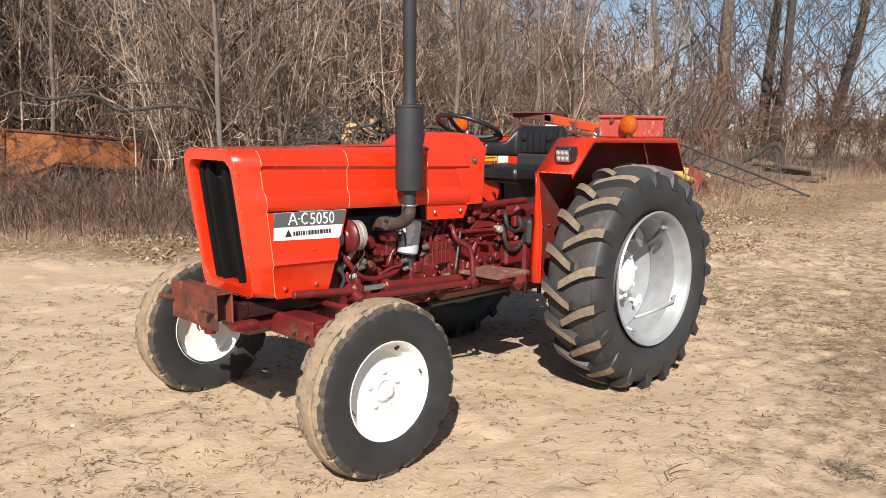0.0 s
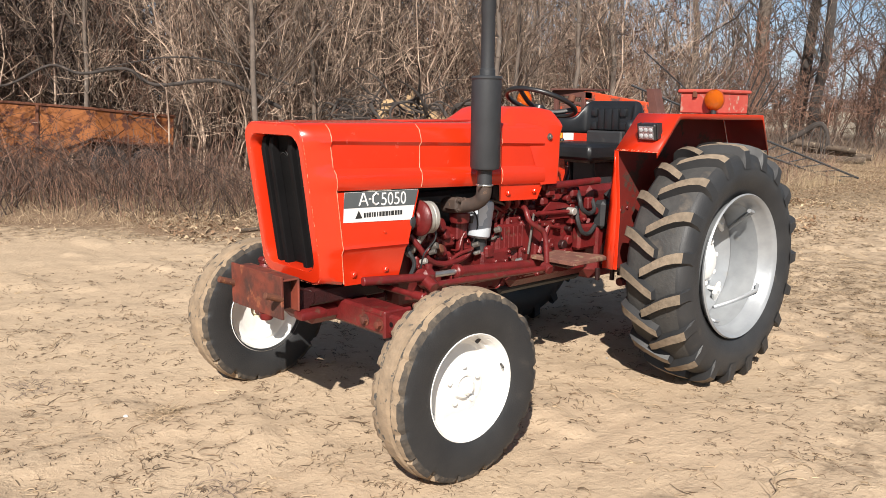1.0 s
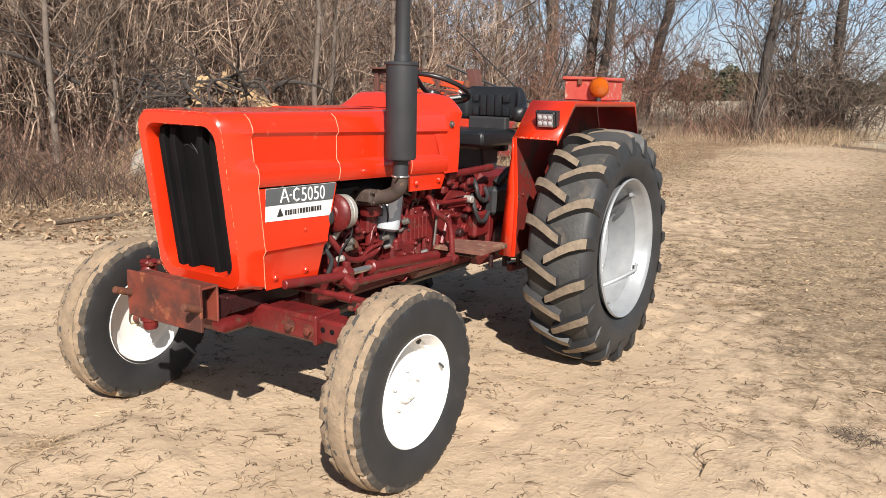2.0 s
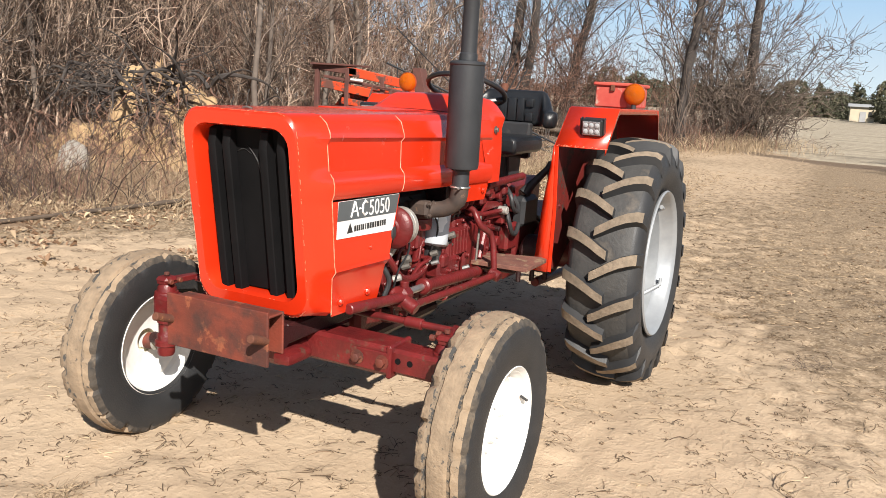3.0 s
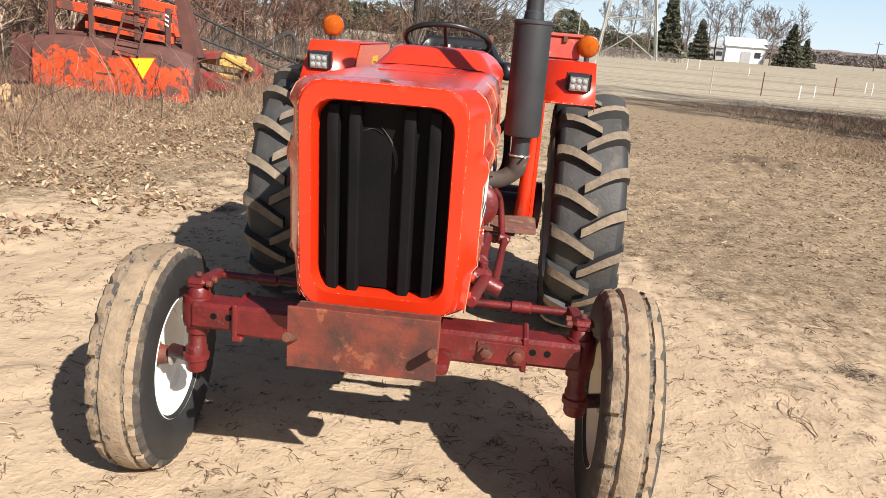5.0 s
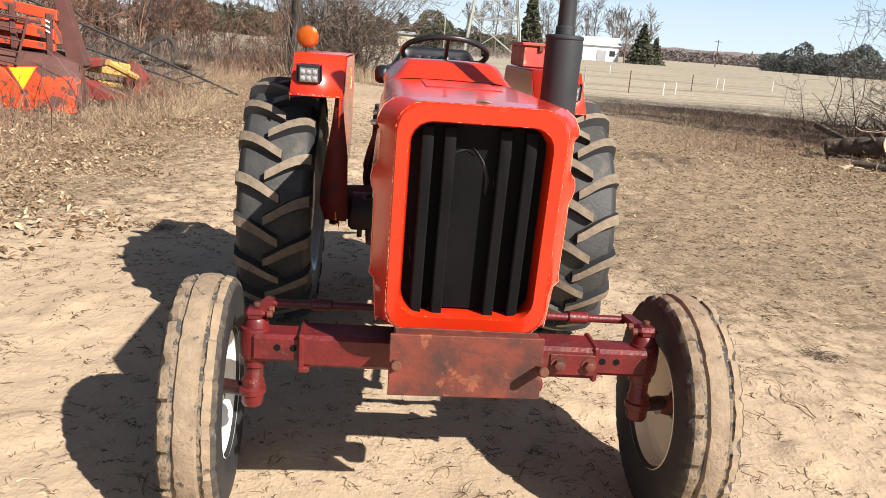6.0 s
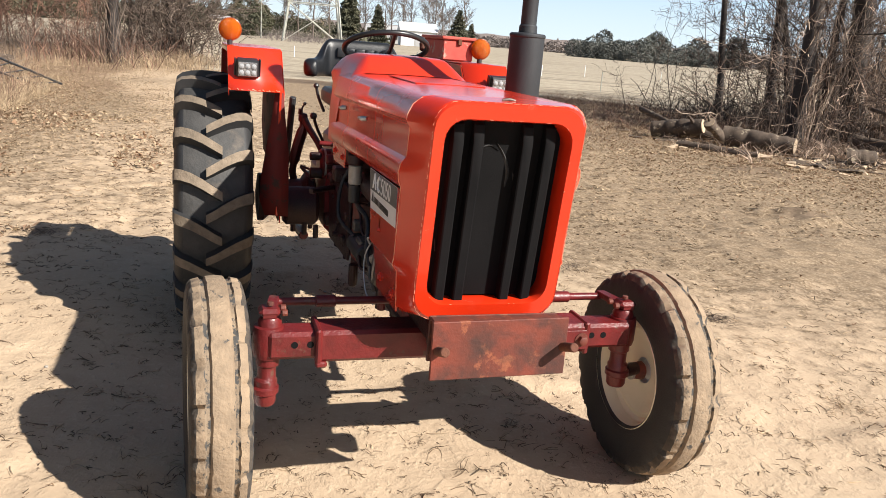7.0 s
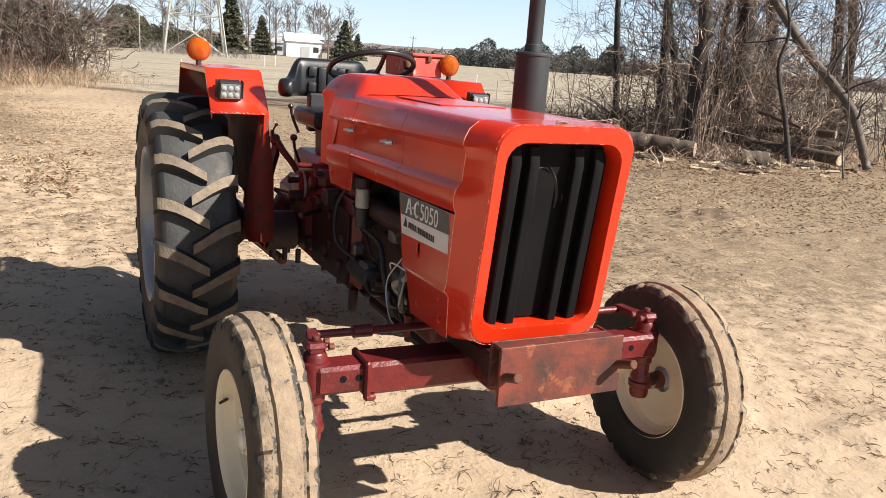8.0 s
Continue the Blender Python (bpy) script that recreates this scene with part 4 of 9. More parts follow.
part("oil_filter", _b, M["filter"], eng, "grey oil filter canister with a torn white label")
_b = bmesh.new()
_pts = [(-2.55, 0.90), (-2.6, 0.96), (-2.45, 0.975), (-2.2, 0.968), (-1.95, 0.975), (-1.80, 0.955), (-1.95, 0.935), (-1.78, 0.915), (-2.05, 0.90), (-2.12, 0.872), (-2.4, 0.868)]
_b.faces.new([_b.verts.new(LEAN @ Vector((0.0585 * math.cos(a), 0.0585 * math.sin(a), z))) for a, z in _pts])
part("torn_label", _b, M["white"], eng, "torn white paper label")
part("filter_head", rod((0.725, -0.185, 0.72), (0.725, -0.185, 0.81), 0.040, 18), M["black"], eng)
_b = box((0.70, -0.235, 0.655), (0.90, -0.165, 0.735), 0.012)
box((0.72, -0.245, 0.70), (0.78, -0.20, 0.76), 0.01, _b)
for x, z in ((0.73, 0.67), (0.79, 0.68), (0.86, 0.675), (0.88, 0.72)):
    bolt((x, -0.235, z), (0, -1, 0), 0.010, 0.014, _b)
part("lift_pump", _b, M["maroon"], eng, "greasy maroon lift pump")
# alternator with aluminium end frame
_b = lathe([(0.0, 0.262), (0.020, 0.262), (0.024, 0.256), (0.034, 0.256), (0.040, 0.264), (0.060, 0.268), (0.078, 0.278), (0.083, 0.288), (0.080, 0.30), (0.074, 0.302)], 30, axis="x")
bmesh.ops.translate(_b, verts=_b.verts, vec=(0.0, -0.240, 0.94))
alt = part("alternator", _b, M["maroon"], eng, "maroon pulley guard and pale alternator")
_b = lathe([(0.072, 0.302), (0.076, 0.305), (0.076, 0.325), (0.070, 0.328), (0.074, 0.332), (0.074, 0.352), (0.055, 0.362), (0.02, 0.366), (0.0, 0.366)], 30, axis="x")
bmesh.ops.translate(_b, verts=_b.verts, vec=(0.0, -0.240, 0.94))
part("alternator_body", _b, M["alu"], alt)
part("pulley", rod((0.20, -0.235, 0.935), (0.24, -0.235, 0.935), 0.05, 24), M["black"], alt)
part("alternator_bracket", sweep([(0.33, -0.23, 0.87), (0.31, -0.21, 0.82), (0.30, -0.15, 0.76)], [0.016, 0.014, 0.02], 8), M["alu"], alt)
part("belt_guard", box((0.18, -0.16, 0.62), (0.22, 0.16, 1.02), 0.02), M["black"], eng)
part("radiator", box((-0.10, -0.20, 0.72), (0.0, 0.20, 1.25), 0.01), M["black"], eng, "dark radiator core")
part("fan_shroud", box((0.0, -0.19, 0.74), (0.06, 0.19, 1.2), 0.03), M["black"], eng)
part("coolant_pipe", sweep(curve_points([(0.592, -0.195, 0.93), (0.600, -0.185, 0.88), (0.602, -0.175, 0.76), (0.602, -0.170, 0.655)], 4), 0.019, 12), M["maroon"], eng)
_b = lathe([(0.02, 0.885), (0.045, 0.89), (0.05, 0.905), (0.05, 0.935), (0.03, 0.955), (0.0, 0.96)], 24, axis="z")
bmesh.ops.translate(_b, verts=_b.verts, vec=(0.583, -0.195, 0.0))
part("thermostat_housing", _b, M["maroon"], eng)
part("hose", sweep(curve_points([(0.27, -0.20, 0.86), (0.305, -0.225, 0.80), (0.36, -0.235, 0.738), (0.43, -0.235, 0.712), (0.52, -0.23, 0.708), (0.61, -0.21, 0.722), (0.67, -0.19, 0.745)], 5), 0.014, 10), M["maroon"], eng, "dirty red-painted hose")
part("hose", sweep(curve_points([(0.24, -0.20, 0.86), (0.23, -0.235, 0.80), (0.255, -0.25, 0.74), (0.24, -0.24, 0.68)], 5), 0.010, 8), M["rubber"], eng)
part("wire", sweep(curve_points([(0.37, -0.26, 0.90), (0.36, -0.27, 0.84), (0.30, -0.265, 0.78), (0.29, -0.25, 0.70)], 5), 0.004, 6), M["plastic"], eng)
part("wire", sweep(curve_points([(0.66, -0.21, 0.78), (0.66, -0.24, 0.88), (0.64, -0.22, 0.95), (0.56, -0.15, 1.02)], 5), 0.004, 6), M["plastic"], eng)
for p, r, mt in (((0.36, -0.245, 0.80), 0.017, "steel"), ((0.345, -0.25, 0.775), 0.012, "steel"), ((0.42, -0.21, 0.775), 0.022, "rust"), ((0.45, -0.19, 0.76), 0.03, "maroon"), ((0.66, -0.21, 0.77), 0.013, "steel"), ((0.665, -0.215, 0.73), 0.010, "chrome"), ((0.30, -0.24, 0.735), 0.014, "alu"), ((0.40, -0.16, 0.83), 0.03, "maroon"), ((0.50, -0.16, 0.83), 0.028, "maroon"), ((0.46, -0.17, 0.88), 0.035, "maroon"), ((0.95, -0.23, 0.66), 0.012, "chrome"), ((0.80, -0.22, 0.83), 0.016, "steel")):
    part("fitting", rod(Vector(p), Vector(p) + Vector((0.012, -0.03, 0.012)), r, 8), M[mt], eng)
# right side of the engine
part("fuel_filter", rod((0.745, 0.236, 0.925), (0.745, 0.236, 1.005), 0.028, 20), M["alu"], eng, "pale fuel filter canister")
part("filter_bowl", rod((0.745, 0.236, 0.85), (0.745, 0.236, 0.925), 0.025, 16), M["black"], eng)
part("filter_cap", rod((0.745, 0.236, 1.005), (0.745, 0.236, 1.05), 0.034, 16), M["maroon_shaded"], eng)
part("manifold", sweep(curve_points([(0.35, 0.13, 0.93), (0.50, 0.17, 0.92), (0.75, 0.17, 0.92), (0.88, 0.13, 0.93)], 4), 0.045, 12), M["maroon_shaded"], eng)
part("starter", rod((0.74, 0.17, 0.62), (0.98, 0.17, 0.62), 0.045, 18), M["black"], eng)
part("injector_pipe", sweep(curve_points([(0.28, 0.16, 0.9), (0.32, 0.22, 0.78), (0.30, 0.23, 0.66), (0.4, 0.18, 0.6)], 4), 0.012, 8), M["steel"], eng)
part("hose", sweep(curve_points([(0.26, 0.18, 0.80), (0.32, 0.23, 0.74), (0.40, 0.22, 0.70), (0.44, 0.15, 0.62)], 4), 0.011, 8), M["alu"], eng)
part("wire", sweep(curve_points([(0.30, 0.20, 0.86), (0.26, 0.24, 0.76), (0.30, 0.24, 0.66), (0.36, 0.20, 0.62)], 5), 0.004, 6), M["alu"], eng)
part("drain_cock", rod((0.30, 0.20, 0.54), (0.30, 0.20, 0.62), 0.015, 10), M["maroon"], eng)
# Added cover; its dark maroon puts shade on the engine's right flank.
part("side_cover", box((0.40, 0.128, 0.54), (0.98, 0.150, 0.86), 0.012), M["maroon_shaded"], eng, "engine cover with flank shade in its dark maroon")
for k in range(9):
    part("cover_bolt", bolt((0.44 + 0.12 * (k % 5), 0.150, 0.57 if k < 5 else 0.83), (0, 1, 0), 0.010, 0.012), M["black"], eng)
part("oil_pipe", sweep(curve_points([(0.95, 0.20, 0.90), (0.80, 0.215, 0.84), (0.62, 0.20, 0.80), (0.50, 0.22, 0.70), (0.46, 0.19, 0.56)], 5), 0.010, 8), M["black"], eng)
part("battery_cable", sweep(curve_points([(0.92, 0.19, 0.66), (1.05, 0.24, 0.72), (1.12, 0.22, 0.86), (1.10, 0.16, 0.98)], 5), 0.008, 8), M["rubber"], eng)
part("wire", sweep(curve_points([(0.34, 0.22, 0.82), (0.40, 0.25, 0.72), (0.36, 0.25, 0.60), (0.30, 0.23, 0.56)], 5), 0.003, 6), M["chrome"], eng)
part("wire", sweep(curve_points([(0.28, 0.21, 0.78), (0.36, 0.25, 0.80), (0.42, 0.23, 0.76)], 5), 0.003, 6), M["white"], eng)
# tank and rounded lumps under the rear of the bonnet
# Tank colour is darkened for the shade under the bonnet.
part("fuel_tank", box((0.80, -0.22, 0.955), (1.14, 0.22, 1.09), 0.05, seg=3), M["maroon_shaded"], tractor, "tank under the rear bonnet with shade in its dark colour")
for x in (0.87, 0.94, 1.0):
    part("tank_strap", sweep(curve_points([(x, -0.16, 1.04), (x, -0.225, 1.0), (x + 0.02, -0.215, 0.95), (x + 0.02, -0.15, 0.93)], 4), 0.016, 8), M["maroon"], tractor)
part("steering_box", box((0.98, -0.13, 0.86), (1.20, 0.13, 1.02), 0.03), M["maroon"], tractor)

# small castings, unions and pipe runs along both flanks of the engine
_rng = random.Random(17)
for i in range(46):
    sd = -1 if i < 30 else 1
    x, z = _rng.uniform(0.34, 1.04), _rng.uniform(0.56, 0.93)
    y0 = 0.125 + 0.02 * _rng.random()
    k = _rng.random()
    mt = M["maroon"] if (sd < 0 and k < 0.6) else (M["maroon_shaded"] if k < 0.85 else M["steel"])
    if i % 3 == 0:
        w, h, d = _rng.uniform(0.02, 0.05), _rng.uniform(0.015, 0.045), _rng.uniform(0.03, 0.075)
        part("casting", box((x - w, sd * y0, z - h), (x + w, sd * (y0 + d), z + h), 0.008), mt, eng)
    elif i % 3 == 1:
        part("union", rod((x, sd * y0, z), (x + _rng.uniform(-0.01, 0.01), sd * (y0 + _rng.uniform(0.03, 0.08)), z), _rng.uniform(0.009, 0.022), 9), mt, eng)
    else:
        x2, z2 = x + _rng.uniform(-0.2, 0.2), z + _rng.uniform(-0.12, 0.12)
        q = sd * (y0 + _rng.uniform(0.04, 0.08))
        part("pipe", sweep(curve_points([(x, sd * y0, z), (x, q, z + 0.01), ((x + x2) / 2, q, (z + z2) / 2 + 0.02), (x2, q, z2), (x2, sd * y0, z2 - 0.01)], 4), _rng.uniform(0.005, 0.009), 7), mt, eng)

for i, (x, z, w, h, d) in enumerate(((0.50, 0.70, 0.05, 0.05, 0.06), (0.58, 0.62, 0.04, 0.04, 0.07), (0.42, 0.64, 0.05, 0.04, 0.05), (0.76, 0.62, 0.06, 0.03, 0.06), (0.92, 0.66, 0.05, 0.035, 0.06), (0.36, 0.70, 0.035, 0.05, 0.05), (0.52, 0.80, 0.06, 0.03, 0.05), (0.66, 0.86, 0.05, 0.03, 0.05), (0.86, 0.90, 0.07, 0.025, 0.05), (0.98, 0.86, 0.05, 0.03, 0.06))):
    _b = box((x - w, -0.125 - d, z - h), (x + w, -0.12, z + h), 0.012)
    bolt((x - w * 0.6, -0.125 - d, z), (0, -1, 0), 0.008, 0.010, _b)
    bolt((x + w * 0.6, -0.125 - d, z + h * 0.4), (0, -1, 0), 0.008, 0.010, _b)
    part("casting", _b, M["maroon"], eng)

# ---- transmission and rear axle
tr = part("transmission_housing", box((0.96, -0.185, 0.50), (1.62, 0.185, 0.88), 0.045), M["maroon"], tractor, "maroon transmission housing")
_b = box((1.0, -0.215, 0.56), (1.26, -0.185, 0.86), 0.012)
for x, z in ((1.02, 0.58), (1.24, 0.58), (1.02, 0.84), (1.24, 0.84), (1.13, 0.85), (1.13, 0.57), (1.02, 0.71), (1.24, 0.71)):
    bolt((x, -0.215, z), (0, -1, 0), 0.011, 0.013, _b)
part("side_cover", _b, M["maroon"], tr)
part("top_cover", box((1.15, -0.15, 0.88), (1.75, 0.15, 0.945), 0.02), M["maroon"], tr)
part("differential_housing", box((1.60, -0.21, 0.46), (2.28, 0.21, 0.84), 0.06), M["maroon"], tr)
for s in (-1, 1):
    _b = lathe([(0.10, s * 0.22), (0.15, s * 0.24), (0.15, s * 0.27), (0.105, s * 0.30), (0.095, s * 0.46), (0.13, s * 0.50), (0.13, s * 0.53), (0.05, s * 0.54)], 28)
    bmesh.ops.translate(_b, verts=_b.verts, vec=(1.97, 0, 0.612))
    # Right housing and both brake housings have their shade in the maroon.
    part("axle_housing", _b, M["maroon"] if s < 0 else M["maroon_shaded"], tr)
    for k in range(8):
        a = k * math.pi / 4
        part("axle_bolt", bolt((1.97 + 0.125 * math.cos(a), s * 0.26, 0.612 + 0.125 * math.sin(a)), (0, s, 0), 0.011, 0.02), M["steel"], tr)
    part("brake_housing", rod((1.72, s * 0.24, 0.62), (1.72, s * 0.42, 0.62), 0.10, 24), M["maroon_shaded"], tr, "brake housing with its shade in the dark maroon")
    for k in range(4):
        part("hanging_bolt", rod((1.60 + 0.07 * k, s * (0.26 + 0.05 * (k % 3)), 0.545), (1.60 + 0.07 * k, s * (0.26 + 0.05 * (k % 3)), 0.475), 0.014, 8), M["maroon_shaded"], tr)
    part("lower_link", rod((1.75, s * 0.30, 0.45), (2.7, s * 0.34, 0.42), 0.025, 10), M["maroon"], tractor)
part("footplate", slab([(1.08, -0.20), (1.30, -0.20), (1.385, -0.452), (1.36, -0.492), (1.09, -0.492)], 0.020, "z", 0.655), M["footplate"], tractor, "scuffed brown footplate")
part("footplate_bracket", box((1.16, -0.40, 0.62), (1.22, -0.18, 0.655), 0.006), M["maroon_shaded"], tractor)
part("pedal_arm", sweep(curve_points([(0.99, -0.20, 0.945), (0.985, -0.25, 0.93), (0.975, -0.275, 0.90), (0.985, -0.29, 0.865), (1.02, -0.305, 0.84), (1.055, -0.315, 0.815), (1.066, -0.325, 0.77), (1.064, -0.335, 0.70), (1.062, -0.342, 0.632)], 5), 0.0145, 12), M["maroon"], tractor, "bent maroon pedal arm")
part("brake_rod", sweep([(1.03, -0.27, 0.90), (0.985, -0.28, 0.70)], 0.006, 8), M["steel"], tractor)
part("link_rod", rod((1.05, -0.24, 0.895), (1.36, -0.235, 0.885), 0.011, 10), M["maroon"], tractor)
part("knuckle", rod((1.37, -0.215, 0.885), (1.37, -0.265, 0.885), 0.021, 14), M["alu"], tractor, "pale cast knuckle")
part("lever_plate", slab([(1.15, 0.895), (1.40, 0.905), (1.34, 0.93), (1.22, 0.945)], -0.01, "y", -0.21), M["maroon"], tractor)
part("lever_plate", slab([(1.18, 0.855), (1.42, 0.845), (1.38, 0.87), (1.22, 0.885)], -0.01, "y", -0.215), M["maroon"], tractor)
part("strut", rod((1.12, -0.235, 0.68), (1.20, -0.225, 0.82), 0.014, 8), M["maroon"], tractor)
part("strut", rod((1.16, -0.225, 0.83), (1.30, -0.225, 0.80), 0.009, 8), M["maroon"], tractor)
part("hose", sweep(curve_points([(1.46, -0.20, 1.0), (1.41, -0.26, 0.955), (1.42, -0.27, 0.90), (1.49, -0.265, 0.865), (1.57, -0.24, 0.88), (1.60, -0.2, 0.93)], 5), 0.012, 8), M["rubber"], tractor, "black rubber hose")
part("hose", sweep(curve_points([(1.44, -0.22, 0.90), (1.40, -0.26, 0.84), (1.43, -0.27, 0.77), (1.50, -0.265, 0.755), (1.57, -0.25, 0.79)], 5), 0.012, 8), M["rubber"], tractor)
part("valve_body", box((1.44, -0.245, 0.66), (1.60, -0.185, 0.80), 0.015), M["maroon"], tractor)
for i, (x, z, r) in enumerate(((1.30, 0.80, 0.022), (1.24, 0.72, 0.03), (1.36, 0.66, 0.02), (1.40, 0.72, 0.026), (1.30, 0.62, 0.022), (1.16, 0.88, 0.02), (1.28, 1.0, 0.024), (1.42, 0.99, 0.022), (1.36, 0.955, 0.018))):
    part("boss", rod((x, -0.185, z), (x, -0.215 - 0.006 * (i % 3), z), r, 12), M["maroon"], tr)
for i in range(40):
    sd = -1 if i < 22 else 1
    x, z = _rng.uniform(1.08, 1.66), _rng.uniform(0.56, 0.98)
    y0 = 0.17
    mt = M["maroon"] if sd < 0 and _rng.random() < 0.75 else M["maroon_shaded"]
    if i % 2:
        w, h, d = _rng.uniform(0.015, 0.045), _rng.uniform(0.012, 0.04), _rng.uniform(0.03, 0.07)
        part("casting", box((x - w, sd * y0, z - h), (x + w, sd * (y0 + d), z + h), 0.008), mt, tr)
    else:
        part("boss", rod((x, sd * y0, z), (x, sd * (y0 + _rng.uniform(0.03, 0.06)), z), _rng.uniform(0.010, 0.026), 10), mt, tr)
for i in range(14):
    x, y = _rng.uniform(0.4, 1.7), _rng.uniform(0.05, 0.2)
    part("drain_bolt", rod((x, y, 0.42 + 0.06 * (x > 1)), (x, y, 0.52), _rng.uniform(0.012, 0.022), 8), M["maroon_shaded"], tr)
# Added plate that paints the right flank's shade onto the transmission.
part("side_shield", slab([(1.02, 0.52), (1.55, 0.50), (1.60, 0.80), (1.30, 0.86), (1.02, 0.84)], 0.012, "y", 0.188), M["maroon_shaded"], tr, "added side plate with flank shade in its dark maroon")
part("centre_bar", rod((1.15, -0.24, 1.03), (1.60, -0.24, 1.04), 0.02, 12, rod((1.15, -0.24, 1.03), (1.15, 0.24, 1.03), 0.02, 12)), M["maroon"], tractor)
part("hydraulic_cover", box((1.62, -0.17, 0.84), (2.1, 0.17, 1.0), 0.03), M["maroon"], tractor)
for (x, y, z), r in (((1.20, -0.21, 1.0), 0.035), ((1.26, -0.20, 0.97), 0.03), ((1.33, -0.20, 1.0), 0.026), ((1.18, -0.19, 0.95), 0.03), ((1.40, -0.21, 0.98), 0.03)):
    part("linkage_block", box((x - r, y - r, z - r * 0.8), (x + r, y + r, z + r * 0.8), r * 0.4), M["maroon"], tractor)

# ---- steering: cylinder, drag link and front linkage on the left
part("steering_cylinder", rod((0.50, -0.270, 0.672), (1.02, -0.276, 0.642), 0.025, 20, rod((0.485, -0.270, 0.673), (0.52, -0.270, 0.671), 0.034, 20)), M["maroon"], tractor, "maroon power steering cylinder")
part("cylinder_rod", rod((0.33, -0.27, 0.676), (0.49, -0.27, 0.673), 0.014, 12), M["chrome"], tractor, "bright steel piston rod")
part("drag_link", rod((0.30, -0.335, 0.648), (1.04, -0.355, 0.632), 0.015, 14), M["maroon"], tractor)
part("drag_link_end", rod((1.05, -0.375, 0.622), (1.05, -0.325, 0.640), 0.027, 16), M["maroon"], tractor)
_b = box((0.255, -0.325, 0.625), (0.335, -0.25, 0.715), 0.02)
rod((0.28, -0.36, 0.64), (0.28, -0.25, 0.69), 0.028, 14, _b)
rod((0.305, -0.29, 0.60), (0.305, -0.29, 0.735), 0.018, 12, _b)
part("linkage_knuckle", _b, M["maroon"], tractor)
part("drag_link", rod((-0.05, -0.27, 0.70), (0.27, -0.30, 0.680), 0.020, 12), M["maroon"], tractor)

# ---- front axle
axle = part("front_axle", box((-0.075, -0.458, 0.50), (0.060, 0.486, 0.605), 0.012), M["maroon"], tractor, "maroon box-section front axle")
_b = box((-0.22, -0.12, 0.50), (0.22, 0.12, 0.60), 0.03)
part("axle_pivot", _b, M["maroon"], axle)
part("frame_rail", box((-0.24, -0.16, 0.60), (0.16, -0.10, 0.67), 0.008, box((-0.24, 0.10, 0.60), (0.16, 0.16, 0.67), 0.008)), M["maroon_shaded"], tractor)
for s in (-1, 1):
    part("axle_extension", box((-0.06, s * 0.38, 0.507), (0.046, s * 0.64, 0.597), 0.012), M["maroon"], axle)
    ye = 0.486 if s > 0 else 0.458
    part("axle_clamp", box((-0.081, s * (ye - 0.014), 0.494), (0.066, s * (ye + 0.006), 0.611), 0.006), M["maroon"], axle, "welded lip at the axle tube's end")
    if s < 0:
        part("joint_plate", box((-0.081, -0.452, 0.515), (-0.0755, -0.305, 0.585), 0.002), M["maroon"], axle, "bolted joint plate")
        for yy in (0.333, 0.432):
            part("axle_bolt", bolt((-0.081, -yy, 0.552), (-1, 0, 0), 0.017, 0.020), M["rusty"], axle)
    else:
        part("clamp_foot", box((-0.083, 0.455, 0.484), (-0.055, 0.492, 0.505), 0.006), M["maroon"], axle)
    for yy in ((0.507, 0.557) if s > 0 else (0.481, 0.527)):
        part("axle_hole", rod((-0.0585, s * yy, 0.558), (-0.0615, s * yy, 0.558), 0.011, 14, bevel=False), M["grille"], axle, "drilled hole")
    # upright spindle
    _b = sweep([(0.0, s * 0.640, 0.335), (0.0, s * 0.640, 0.345), (0.0, s * 0.638, 0.42), (0.0, s * 0.636, 0.43), (0.0, s * 0.636, 0.47), (0.0, s * 0.634, 0.475), (0.0, s * 0.630, 0.62), (0.0, s * 0.630, 0.635)], [0.030, 0.035, 0.037, 0.030, 0.030, 0.038, 0.038, 0.030], 20)
    sp = part("spindle", _b, M["maroon"], axle, "upright maroon steering spindle")
    _b = lathe([(0.030, 0.496), (0.046, 0.502), (0.050, 0.520), (0.050, 0.585), (0.046, 0.604), (0.030, 0.610)], 22, axis="z")
    bmesh.ops.translate(_b, verts=_b.verts, vec=(0.0, s * 0.633, 0.0))
    part("knuckle", _b, M["maroon"], sp, "cast knuckle round the spindle")
    part("spindle_collar", rod((0.0, s * 0.640, 0.372), (0.0, s * 0.640, 0.402), 0.044, 20), M["maroon"], sp)
    for _x in (-0.022, 0.026):
        part("cap_bolt", rod((_x, s * 0.596, 0.653), (_x, s * 0.578, 0.653), 0.011, 8), M["rusty"], sp)
    part("spindle_cap", box((-0.033, s * 0.598, 0.640), (0.037, s * 0.666, 0.666), 0.016), M["maroon"], sp)
    part("steering_arm", slab([(-0.03, s * 0.655), (-0.03, s * 0.612), (0.14, s * 0.588), (0.14, s * 0.622)], 0.022, "z", 0.636), M["maroon"], sp)
    part("stub_axle", rod((0.0, s * 0.640, 0.382), (0.03, s * 0.74, 0.382), 0.024, 18), M["maroon_shaded"], sp)
    part("grease_cap", rod((0.0, s * 0.630, 0.670), (0.0, s * 0.630, 0.683), 0.011, 10), M["rusty"], sp)
tie = part("tie_rod", rod((0.13, -0.60, 0.638), (0.13, 0.60, 0.638), 0.014, 12), M["maroon"], axle)
for s in (-1, 1):
    part("tie_rod_end", rod((0.13, s * 0.40, 0.638), (0.13, s * 0.47, 0.638), 0.021, 12), M["maroon"], tie)

# ---- front plate with its pins and bracket
bp = part("front_plate", slab([(-0.207, 0.578), (0.214, 0.574), (0.216, 0.752), (-0.205, 0.757)], 0.012, "x", -0.405), M["rusty"], tractor, "rusty steel plate bolted to the front bracket")
